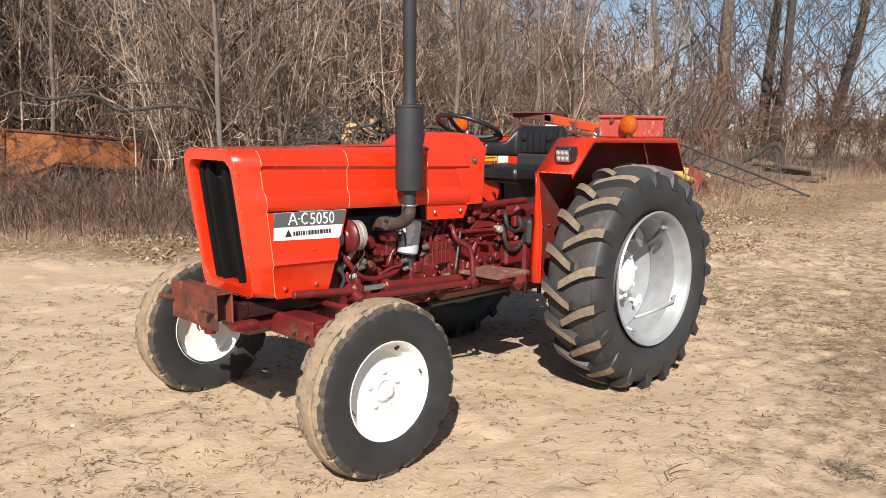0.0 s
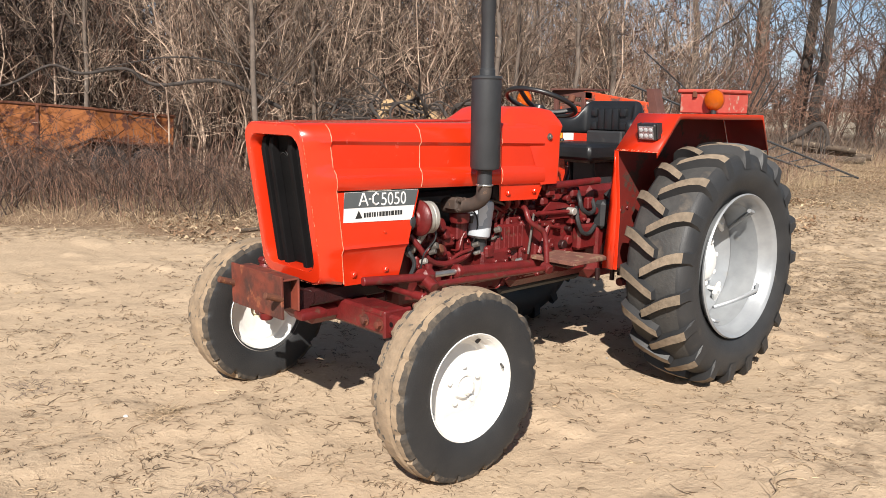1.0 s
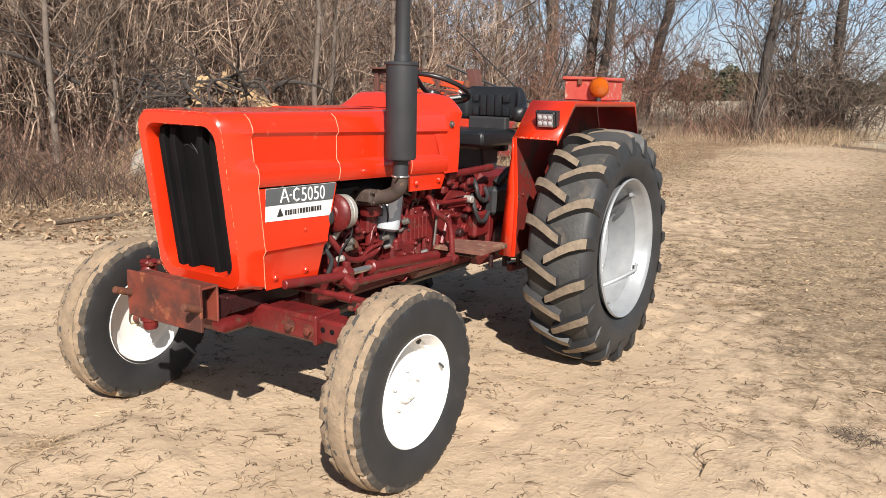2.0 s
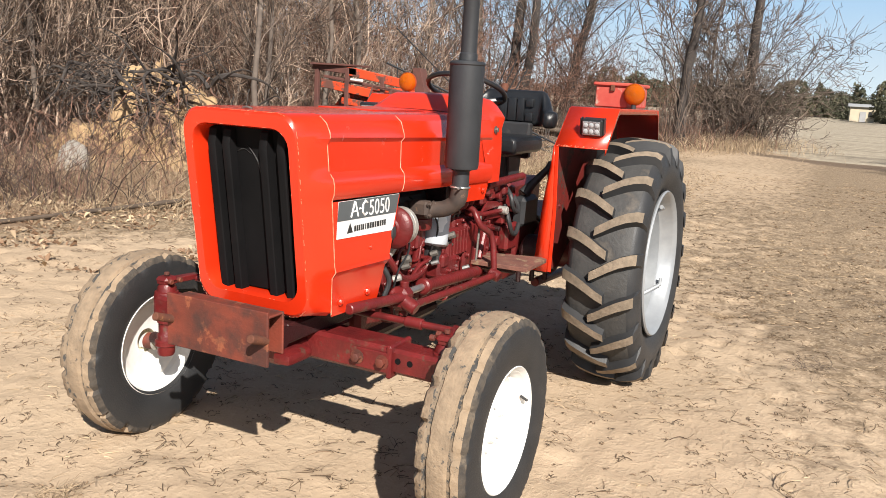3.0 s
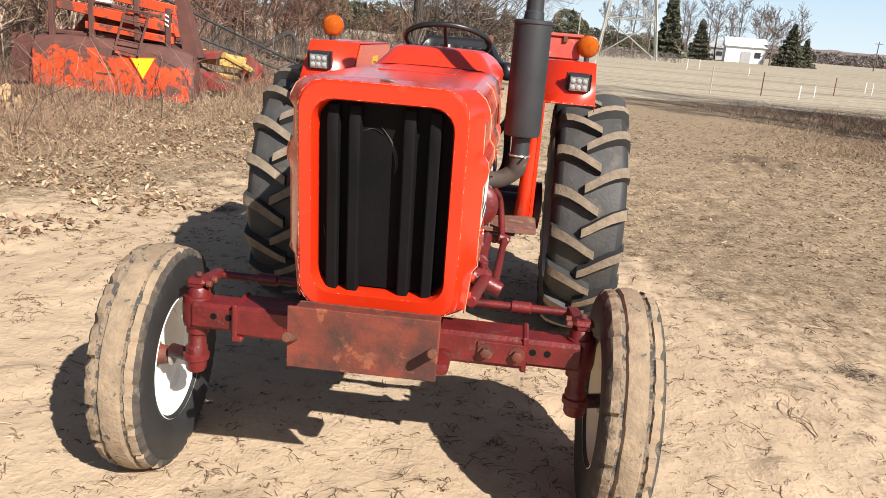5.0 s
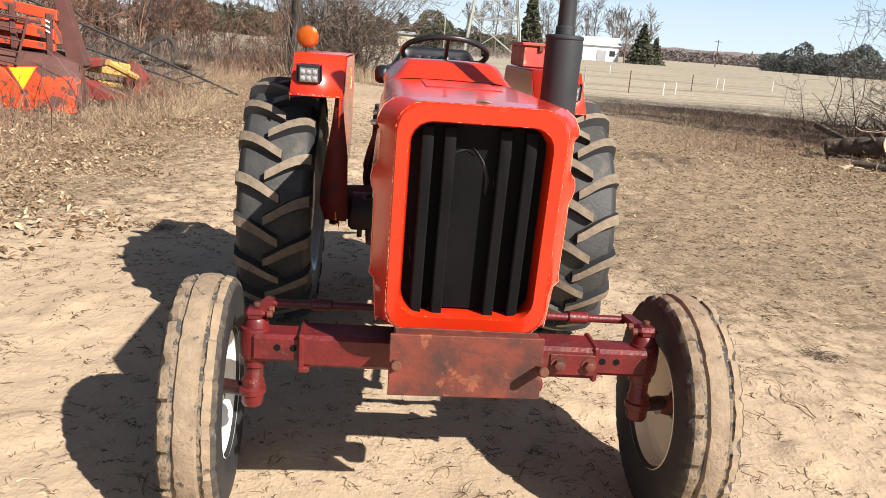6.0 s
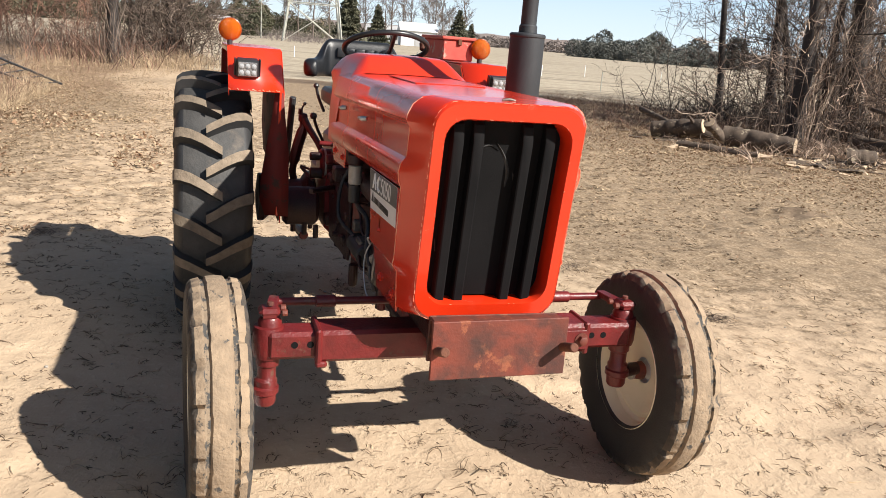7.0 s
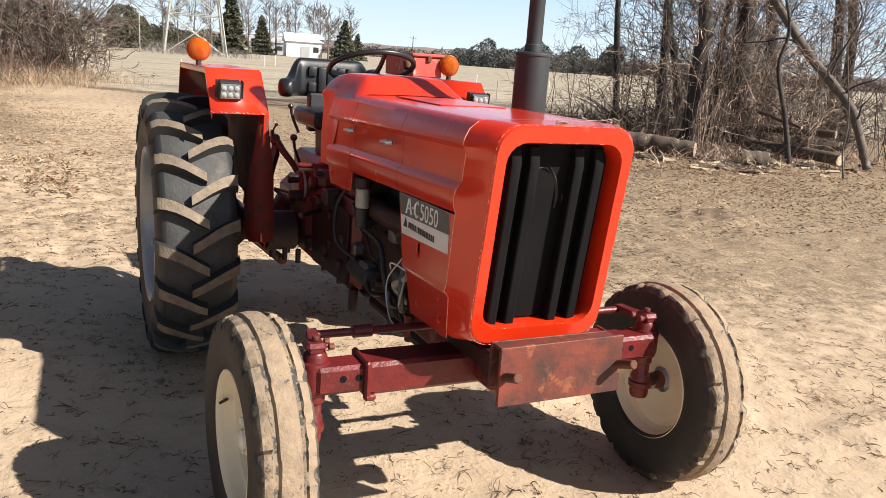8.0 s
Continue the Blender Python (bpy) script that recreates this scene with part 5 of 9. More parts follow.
for s in (-1, 1):
    part("pin", rod((-0.395, s * 0.195, 0.662), (-0.475, s * 0.197, 0.690), 0.014, 14), M["rust"], bp, "rusty pin")
    part("side_bracket", slab([(-0.314, 0.60), (-0.27, 0.585), (-0.22, 0.62), (-0.22, 0.66), (-0.314, 0.69)], 0.012, "y", s * 0.165), M["maroon_shaded"], bp)
part("channel_back", box((-0.325, -0.203, 0.60), (-0.315, 0.203, 0.742), 0.003), M["rusty"], bp)
part("channel_top", box((-0.393, -0.203, 0.733), (-0.325, 0.203, 0.742), 0.003), M["rusty"], bp)
part("channel_web", slab([(-0.392, 0.60), (-0.326, 0.61), (-0.326, 0.73), (-0.392, 0.73)], 0.008, "y", -0.15), M["maroon_shaded"], bp)
part("pivot_tongue", box((-0.33, -0.235, 0.562), (-0.20, -0.165, 0.602), 0.018, seg=2), M["maroon"], bp)
part("bracket_nose", box((-0.393, -0.10, 0.59), (-0.05, 0.10, 0.64), 0.02), M["maroon_shaded"], bp)

# ---- wheels


def tyre_profile(R, w, rim, crown=0.02, groove=()):
    """Half-turned outline (radius, along) of a tyre from bead to bead."""
    h = w / 2
    left = [(rim - 0.012, -h * 0.62), (rim + 0.004, -h * 0.70), (rim + (R - rim) * 0.18, -h * 0.86), (rim + (R - rim) * 0.40, -h * 0.985), (rim + (R - rim) * 0.58, -h), (rim + (R - rim) * 0.76, -h * 0.955), (R - crown * 1.6, -h * 0.86), (R - crown, -h * 0.76)]
    mid = [(R - crown * 0.35, -h * 0.45), (R, 0.0), (R - crown * 0.35, h * 0.45)]
    return left + mid + [(r, -y) for r, y in left[::-1]]


def front_wheel(s, at):
    """Ribbed front wheel with a pressed disc; its outer side to s."""
    b = lathe([(0.200, s * 0.060), (0.217, s * 0.064), (0.220, s * 0.073), (0.214, s * 0.079), (0.207, s * 0.072), (0.200, s * 0.058), (0.196, s * 0.030), (0.190, s * 0.022), (0.180, s * 0.019), (0.176, s * -0.006),
               (0.158, s * -0.014), (0.135, s * -0.006), (0.115, s * 0.012), (0.098, s * 0.017), (0.070, s * 0.017), (0.058, s * 0.019), (0.050, s * 0.036), (0.042, s * 0.040), (0.036, s * 0.030), (0.0, s * 0.030)], 64)
    inner = lathe([(0.214, s * -0.079), (0.220, s * -0.073), (0.206, s * -0.066), (0.198, s * -0.050), (0.194, s * -0.02), (0.180, s * -0.008), (0.16, s * -0.016), (0.135, s * -0.010), (0.11, s * 0.006), (0.05, s * 0.006)], 64)
    # Sunlit faces get the white, shaded faces the shade-tinted cream.
    w = part("front_wheel", b, M["rim"] if s < 0 else M["rim_cream_shaded"], tractor, "painted front wheel with a ribbed sandy tyre", at)
    part("rim_back", inner, M["rim_cream_shaded"] if s < 0 else M["rim"], w, "inner side of the rim with its shade tint in the cream" if s < 0 else "white inner side of the rim")
    for k in range(5):
        a = 2 * math.pi * k / 5 + 0.3
        part("wheel_nut", bolt((0.078 * math.cos(a), s * 0.016, 0.078 * math.sin(a)), (0, s, 0), 0.012, 0.016), M["rim"], w)
    part("hub", sweep([(0.012, s * 0.028, -0.010), (0.012, s * 0.044, -0.010), (0.012, s * 0.052, -0.010)], [0.030, 0.030, 0.020], 20), M["rim"], w, "white hub cap")
    # open joint where the disc meets the rim
    _a0 = 2.4 if s < 0 else 0.6
    part("disc_joint", sweep([(0.158 * math.cos(_a0 + 0.16 * k), s * -0.0125, 0.158 * math.sin(_a0 + 0.16 * k) * -1) for k in range(10)], [0.0008] + [0.0026] * 8 + [0.0008], 5), M["black"], w, "dark open joint in the disc")
    part("valve_slot", box((-0.014, s * 0.010, -0.010), (0.014, s * 0.0245, 0.010), 0.004), M["black"], w, "dark valve slot", pose(0.085, 0, 0.165, 0, -40, 0))
    part("hub_back", rod((0, s * 0.0, 0), (0, s * -0.045, 0), 0.036, 24, r2=0.030), M["rusty"], w, "rusty inner hub")
    part("hub_seal", rod((0, s * -0.045, 0), (0, s * -0.058, 0), 0.033, 20), M["alu"], w, "pale steel seal ring")
    part("valve", rod((0.19, s * 0.045, 0.05), (0.175, s * 0.075, 0.045), 0.005, 8), M["black"], w)
    # tyre: three ribs, slit shoulders
    seg = 184
    bm = bmesh.new()
    prof = [(0.204, -0.066), (0.215, -0.076), (0.240, -0.085), (0.283, -0.0910), (0.318, -0.0910), (0.338, -0.0890), (0.352, -0.0865), (0.366, -0.0815), (0.377, -0.073), (0.382, -0.049), (0.374, -0.044), (0.374, -0.034), (0.3855, -0.028)]
    prof = prof + [(0.3885, 0.0)] + [(r, -y) for r, y in prof[::-1]]
    rings = []
    rng = random.Random(3)
    chip = [rng.random() for _ in range(seg)]
    for j, (r, y) in enumerate(prof):
        jj = min(j, len(prof) - 1 - j)
        row = []
        for k in range(seg):
            a = 2 * math.pi * k / seg
            rr, yy = r, y
            slit = (k + (2 if j > 13 else 0)) % 4 == 0
            slot = (k + (5 if j > 13 else 0) + int(chip[k // 11] * 2)) % 11 < 2
            if jj in (6, 7, 8) and slit:
                rr -= (0.003, 0.004, 0.003)[jj - 6] * (0.3 + chip[k])
                yy *= 1 - (0.03, 0.025, 0.01)[jj - 6]
            if jj in (6, 7, 8, 9) and slot:
                rr -= (0.004, 0.012, 0.016, 0.008)[jj - 6] * (0.7 + 0.5 * chip[(k * 3) % seg])
                yy *= 1 - (0.05, 0.09, 0.07, 0.0)[jj - 6]
            if jj in (9, 12):
                yy += 0.004 * (chip[(k // 2 * 5 + jj) % seg] - 0.5)
            if jj in (8, 9, 12):
                rr -= 0.0022 * chip[(k * 7 + jj) % seg]
            row.append(bm.verts.new((rr * math.cos(a), yy, rr * math.sin(a))))
        rings.append(row)
    for j in range(len(rings) - 1):
        jj = min(j, len(rings) - 2 - j)
        for k in range(seg):
            f = bm.faces.new((rings[j][k], rings[j][(k + 1) % seg], rings[j + 1][(k + 1) % seg], rings[j + 1][k]))
            f.material_index = 3 if jj in (9, 10) else 1 if jj >= 8 else (2 if jj >= 6 else 0)
    part("tyre", bm, [M["sidewall"], M["front_tread"], M["shoulder"], M["tread_groove"]], w, "black tyre with sand-coloured ribbed tread", sharp=0.7)
    return w


front_wheel(-1, pose(0.0435, -0.777, 0.366, 0, 0, 0.4))
front_wheel(1, pose(0.047, 0.795, 0.352, 0, 0, 2.4))

RW = {-1: (1.983, -0.752, 0.605, -1.4), 1: (1.955, 0.772, 0.612, 0.0)}


def lug_mesh(side):
    """One tread bar from the crown out over the shoulder, at the tyre's foot."""
    bm = bmesh.new()
    line = [(-0.036, -0.030, 0.608, 0.654), (0.0, -0.010, 0.608, 0.659), (0.055, 0.024, 0.606, 0.659), (0.105, 0.050, 0.598, 0.653), (0.150, 0.066, 0.580, 0.641), (0.176, 0.072, 0.555, 0.620), (0.186, 0.074, 0.525, 0.565)]
    rows = []
    for i, (y, arc, rb, rt) in enumerate(line):
        wb, wt = 0.029 + 0.002 * i, 0.0205 + 0.0012 * i
        row = []
        for r, da in ((rb, -wb), (rt, -wt), (rt, wt), (rb, wb)):
            a = (arc + da) / 0.64
            row.append(bm.verts.new((-r * math.sin(a), y * side, -r * math.cos(a))))
        rows.append(row)
    for i, (r0, r1) in enumerate(zip(rows, rows[1:])):
        for k in range(3):
            f = bm.faces.new((r0[k], r0[k + 1], r1[k + 1], r1[k]))
            f.material_index = 1 if k == 1 and i < 5 else 0
    bm.faces.new(rows[0]), bm.faces.new(rows[-1][::-1])
    return bm


def rear_wheel(s):
    """Tall rear wheel: deep silver rim, white dished centre, barred tyre."""
    b = lathe([(0.372, s * 0.150), (0.388, s * 0.156), (0.392, s * 0.166), (0.386, s * 0.174), (0.374, s * 0.166), (0.362, s * 0.150), (0.352, s * 0.10), (0.338, s * 0.085), (0.334, s * 0.03), (0.334, s * -0.06), (0.345, s * -0.10), (0.362, s * -0.150), (0.386, s * -0.172), (0.392, s * -0.166)], 72)
    w = part("rear_wheel", b, M["rim_silver"], tractor, "tall rear wheel with silver rim and barred tyre", pose(*RW[s][:3], RW[s][3], 0, 0))
    # dished centre disc, set in to the tractor's side
    b = lathe([(0.338, s * -0.085), (0.322, s * -0.095), (0.300, s * -0.110), (0.27, s * -0.128), (0.215, s * -0.135), (0.175, s * -0.128), (0.165, s * -0.122), (0.10, s * -0.120), (0.0, s * -0.120)], 60)
    part("wheel_disc", b, M["rim_silver"], w, "silver dished wheel centre")
    b = lathe([(0.165, s * -0.124), (0.160, s * -0.085), (0.150, s * -0.075), (0.110, s * -0.070), (0.095, s * -0.035), (0.070, s * -0.025), (0.0, s * -0.023)], 40)
    hub = part("hub", b, M["rim"], w, "white-painted rear hub")
    for k in range(8):
        a = 2 * math.pi * k / 8 + 0.2
        part("wheel_nut", bolt((0.128 * math.cos(a), s * -0.074, 0.128 * math.sin(a)), (0, s, 0), 0.015, 0.024), M["rim"], w)
    for k in range(4):
        a = math.pi / 4 + k * math.pi / 2
        c, n = math.cos(a), math.sin(a)
        b = box((-0.045, -0.012, -0.05), (0.045, 0.012, 0.06), 0.008)
        part("rim_lug", b, M["rim"], w, "", Matrix.Translation((0.292 * c, s * -0.085, 0.292 * n)) @ Matrix.Rotation(-a + math.pi / 2, 4, "Y") @ Matrix.Rotation(s * 0.35, 4, "X"))
        part("rim_bolt", rod((0.262 * c, s * -0.13, 0.262 * n), (0.268 * c, s * -0.055, 0.268 * n), 0.012, 10), M["rim"], w)
    # sliding rails inside the rim
    for k in range(4):
        a0 = k * math.pi / 2 + 0.5
        pts = [((0.327) * math.cos(a0 + 0.5 * t), s * (-0.07 + 0.19 * t), 0.327 * math.sin(a0 + 0.5 * t)) for t in (0, 0.25, 0.5, 0.75, 1.0)]
        pts.append((0.318 * math.cos(a0 + 0.62), s * 0.12, 0.318 * math.sin(a0 + 0.62)))
        part("rim_rail", sweep(pts, 0.012, 8), M["rim_silver"], w, "steel track rail in the rim")
    t = lathe(tyre_profile(0.619, 0.365, 0.372, 0.018), 84, index=[0] * 7 + [1] * 4 + [0] * 7)
    part("tyre", t, [M["rubber"], M["rubber_dusty"]], w, "black tyre with dusty tread bars")
    n = 19
    for side in (-1, 1):
        me = None
        for k in range(n):
            a = 2 * math.pi * (k + (0.5 if side > 0 else 0)) / n
            if me is None:
                first = part("tread_bar", lug_mesh(side), [M["rubber"], M["lug_top"]], w, "", Matrix.Rotation(a, 4, "Y"))
                me = first.data
            else:
                o = new("tread_bar", me)
                o.parent = w
                o.matrix_basis = Matrix.Rotation(a, 4, "Y")
    return w


rear_wheel(-1)
rear_wheel(1)

# ---- fenders


def fender(s):
    yi, yo = s * 0.462, s * 0.712
    fr = [(1.430, 1.222), (1.625, 1.412), (2.50, 1.405), (2.60, 1.20)]
    bm = bmesh.new()
    # top strip: front slope, flat top, rear slope, with turned-down outer lip
    rows = []
    for x, z in [fr[0], (1.60, 1.390), fr[1], (1.66, 1.4135), (2.47, 1.4065), fr[2], fr[3]]:
        rows.append([bm.verts.new((x, yi, z)), bm.verts.new((x, yo, z)), bm.verts.new((x + (0.006 if x < 1.5 else 0), yo, z - 0.028))])
    for r0, r1 in zip(rows, rows[1:]):
        for k in range(2):
            bm.faces.new((r0[k], r0[k + 1], r1[k + 1], r1[k]))
    f = part("fender", bm, M["orange"], tractor, "orange rear mudguard with flat top", sharp=0.3)
    md = f.modifiers.new("gauge", "SOLIDIFY")
    md.thickness, md.offset = 0.004, -1
    # inner wall down to the platform
    part("fender_wall", slab([(1.436, 1.222), (1.62, 1.405), (2.50, 1.40), (2.59, 1.20), (2.62, 0.95), (2.45, 0.80), (1.95, 0.78)] + [(1.72, 0.66), (1.62, 0.585), (1.468, 0.585)] + [(1.476, 0.90)], s * 0.005, "y", yi - s * 0.006), M["orange"], f)
    # Added skin that paints shade onto the wall's tyre side.
    part("wall_liner", slab([(1.445, 1.215), (1.625, 1.395), (2.48, 1.392), (2.58, 1.20), (2.61, 0.95), (2.45, 0.805), (1.95, 0.785), (1.72, 0.665), (1.62, 0.592), (1.476, 0.592), (1.480, 0.90)], s * 0.003, "y", yi + s * 0.003), M["red_shaded"], f, "dirty red tyre side of the mudguard with its shade in the colour")
    zb = 0.585
    # narrow return at the front edge and the bolted lower plate
    if s > 0:
        zb = 0.62
    part("front_return", slab([(1.432, 1.222), (1.438, 1.222), (1.480, 0.90), (1.475, zb), (1.469, zb), (1.474, 0.90)], s * 0.018, "y", yi), M["orange"], f)
    b = bmesh.new()
    r = []
    if s < 0:
        for x, z, w in ((1.434, 1.224, 0.008), (1.448, 1.12, 0.022), (1.474, 0.93, 0.056), (1.472, 0.80, 0.064), (1.464, zb, 0.078)):
            r.append([b.verts.new((x, yi, z)), b.verts.new((x + 0.010, yi - s * w, z))])
    else:
        # a wedge-shaped plate that widens downwards towards the tyre
        for x, z, y0, y1 in ((1.432, 1.224, 0.462, 0.495), (1.442, 1.10, 0.448, 0.508), (1.450, 0.944, 0.427, 0.533), (1.455, 0.80, 0.422, 0.553), (1.458, 0.70, 0.420, 0.556), (1.460, 0.62, 0.420, 0.53)):
            r.append([b.verts.new((x, y0, z)), b.verts.new((x + 0.030, y1, z))])
    for a, c in zip(r, r[1:]):
        b.faces.new((a[0], a[1], c[1], c[0]))
    # Right flange takes the darker red, which holds its shade.
    o = part("front_flange", b, M["orange"] if s < 0 else M["red_shaded"], f, "" if s < 0 else "dirty red wedge plate with its shade in the colour")
    md = o.modifiers.new("gauge", "SOLIDIFY")
    md.thickness = 0.004
    if s < 0:
        part("lower_plate", slab([(1.478, 0.93), (1.66, 0.95), (1.66, 0.64), (1.470, 0.588)], s * 0.004, "y", yi + s * 0.0005), M["orange"], f)
    for x, z in ((1.492, 0.905), (1.55, 0.915), (1.485, 0.66)):
        part("fender_bolt", bolt((x, yi + s * 0.004, z), (0, s, 0), 0.009, 0.008), M["maroon"], f)
    for _k in range(26):
        _y = random.Random(_k * 7 + s).uniform(0.47, 0.71)
        part("paint_chip", sweep([(1.4305, s * _y, 1.2225), (1.431, s * (_y + random.Random(_k).uniform(0.002, 0.014)), 1.2235 + 0.003 * (_k % 3))], [0.001, 0.0018 * (0.5 + _k % 2)], 4), M["chip"], f)
    # worklight on the sloping front
    q = Matrix.Translation((1.486, s * 0.626, 1.322)) @ Matrix.Rotation(radians(-10), 4, "Y")
    lamp = part("work_light", box((-0.030, -0.052, -0.042), (0.030, 0.052, 0.042), 0.008), M["plastic"], f, "black LED work light with six lenses", q)
    part("lamp_lens", box((-0.034, -0.043, -0.033), (-0.030, 0.043, 0.033), 0.003), M["led_back"], lamp)
    for i in range(3):
        for j in range(2):
            c = Matrix.Translation((-0.034, -0.028 + 0.028 * i, -0.015 + 0.030 * j))
            b = lathe([(0.0115, 0.0), (0.011, -0.003), (0.006, -0.005), (0.0, -0.0055)], 14, axis="x")
            part("led_lens", b, M["led"], lamp, "clear LED lens", c)
    for sy in (-1, 1):
        part("lamp_ear", box((-0.02, sy * 0.052, -0.035), (0.015, sy * 0.060, 0.045), 0.003), M["plastic"], lamp)
        for k in range(4):
            part("lamp_fin", box((0.030, -0.048 + 0.026 * k, -0.038), (0.044, -0.040 + 0.026 * k, 0.038), 0.002), M["plastic"], lamp) if sy > 0 else None
    part("lamp_bracket", box((0.0, -0.018, -0.07), (0.05, 0.018, -0.04), 0.004), M["plastic"], lamp)
    # amber marker lamp, a lens to the front and one to the rear
    mk = part("marker_lamp", rod((1.985, s * 0.687, 1.408), (1.985, s * 0.687, 1.446), 0.014, 14), M["black"], f, "amber round marker lamp on a short stalk")
    for face in (-1, 1):
        bm, rings = bmesh.new(), []
        for r, d in ((0.004, 0.040), (0.014, 0.0385), (0.026, 0.035), (0.038, 0.029), (0.048, 0.020), (0.055, 0.008), (0.056, 0.001)):
            rings.append([bm.verts.new((face * (d + (0.0009 if k % 2 and r < 0.05 else 0.0)), r * math.cos(2 * math.pi * k / 40), r * math.sin(2 * math.pi * k / 40))) for k in range(40)])
        for r0, r1 in zip(rings, rings[1:]):
            for k in range(40):
                bm.faces.new((r0[k], r0[(k + 1) % 40], r1[(k + 1) % 40], r1[k]))
        bm.faces.new(rings[0]), bm.faces.new(rings[-1][::-1])
        part("amber_lens", bm, M["amber"], mk, "amber ribbed lens", Matrix.Translation((1.985, s * 0.687, 1.486)), sharp=0.08)
    b = lathe([(0.0565, -0.006), (0.0585, -0.005), (0.0585, 0.005), (0.0565, 0.006)], 32, axis="x", close=True)
    part("lens_ring", b, M["amber_rim"], mk, "dark amber rim between the lenses", Matrix.Translation((1.985, s * 0.687, 1.486)))
    return f


fender(-1)
fl = fender(1)
# stickers on the right mudguard's inner wall
part("yellow_sticker", slab([(1.95, 1.237), (2.11, 1.237), (2.11, 1.343), (1.95, 1.343)], -0.0012, "y", 0.4552, bevel=0), M["yellow"], fl, "yellow warning sticker")
part("pale_sticker", slab([(2.118, 1.222), (2.225, 1.222), (2.225, 1.287), (2.118, 1.287)], -0.0012, "y", 0.4552, bevel=0), M["white"], fl, "pale sticker with unreadable print")
for i in range(3):
    part("printed_bar", slab([(1.97, 1.255 + 0.026 * i), (2.09 - 0.02 * i, 1.255 + 0.026 * i), (2.09 - 0.02 * i, 1.262 + 0.026 * i), (1.97, 1.262 + 0.026 * i)], -0.0006, "y", 0.4536, bevel=0), M["decal_black"], fl)

# ---- seat
seat = part("seat", box((1.44, -0.215, 1.145), (1.86, 0.215, 1.235), 0.042, seg=3), M["vinyl"], tractor, "black vinyl tractor seat with wrap-round back")


def seat_back():
    bm = bmesh.new()
    rows = []
    for i in range(25):
        u = -1 + 2 * i / 24
        y = 0.30 * u if abs(u) < 0.8 else math.copysign(0.24 + 0.055 * math.sin((abs(u) - 0.8) / 0.2 * math.pi / 2), u)
        x = 1.93 - 0.25 * max(0, (abs(u) - 0.55) / 0.45) ** 1.5
        k = max(0.0, min(1.0, (abs(u) - 0.60) / 0.16))
        k = k * k * (3 - 2 * k)
        zt, zb = 1.480 - 0.105 * k, 1.275 + 0.005 * k
        t = 0.042
        row = []
        for a in range(14):
            an = 2 * math.pi * a / 14
            ca, sa = math.cos(an), math.sin(an)
            ca = math.copysign(abs(ca) ** 0.6, ca)
            sa = math.copysign(abs(sa) ** 0.6, sa)
            nx, ny = (1, 0) if abs(u) < 0.55 else (math.cos((abs(u) - 0.55) * 2.6), math.copysign(math.sin((abs(u) - 0.55) * 2.6), u))
            row.append(bm.verts.new((x + nx * t * ca + 0.05 * (((zt + zb) / 2 + (zt - zb) / 2 * sa) - 1.28), y + ny * t * ca, (zt + zb) / 2 + (zt - zb) / 2 * sa)))
        rows.append(row)
    for r0, r1 in zip(rows, rows[1:]):
        for k in range(14):
            bm.faces.new((r0[k], r0[(k + 1) % 14], r1[(k + 1) % 14], r1[k]))
    bm.faces.new(rows[0]), bm.faces.new(rows[-1][::-1])
    return soft(part("backrest", bm, M["vinyl"], seat, "", sharp=2.5), 1)


sb = seat_back()
for y, w in ((-0.105, 0.022), (-0.052, 0.022), (0.0, 0.026), (0.052, 0.022), (0.105, 0.022)):
    for z0, z1 in (((1.305, 1.435),) if abs(y) < 0.08 else ((1.305, 1.355), (1.385, 1.435))):
        part("backrest_pad", box((1.878, y - w, z0), (1.905, y + w, z1), 0.009, seg=2), M["vinyl"], seat)
part("seat_post", box((1.66, -0.08, 0.98), (1.80, 0.08, 1.15), 0.01), M["black"], seat)
part("seat_bracket", box((1.84, -0.13, 1.10), (1.90, 0.13, 1.30), 0.01), M["black"], seat)
part("seat_slide", box((1.60, -0.10, 1.12), (1.86, 0.10, 1.14), 0.004), M["steel"], seat)
for y in (-0.10, 0.09):
    part("suspension_plate", slab([(1.64, 1.12), (1.68, 0.95), (1.80, 0.95), (1.82, 1.12)], 0.01, "y", y), M["black"], seat)

seat.matrix_basis = Matrix.Translation((0.10, 0, 0)) @ seat.matrix_basis

# ---- steering wheel
_q = Matrix.Translation((1.365, 0.0, 1.462)) @ Matrix.Rotation(radians(22), 4, "Y")
_n = 48
sw = part("steering_wheel", sweep([(0.195 * math.cos(2 * math.pi * k / _n), 0.195 * math.sin(2 * math.pi * k / _n), 0) for k in range(_n + 1)], 0.0125, 12, caps=False), M["plastic"], tractor, "black three-spoked steering wheel", _q)
for k in range(3):
    a = 2 * math.pi * k / 3 + math.pi
    part("spoke", sweep(curve_points([(0.03 * math.cos(a), 0.03 * math.sin(a), -0.045), (0.10 * math.cos(a), 0.10 * math.sin(a), -0.035), (0.19 * math.cos(a), 0.19 * math.sin(a), 0)], 4), 0.009, 8, squash=1.6), M["plastic"], sw)
part("wheel_boss", rod((0, 0, -0.06), (0, 0, -0.02), 0.036, 20), M["plastic"], sw)
part("spinner_knob", rod((0.02, -0.19, 0.012), (0.02, -0.19, 0.05), 0.019, 14), M["rust"], sw, "brown spinner knob")
part("steering_column", rod((1.10, 0, 1.15), (1.345, 0, 1.415), 0.025, 14), M["black"], tractor)

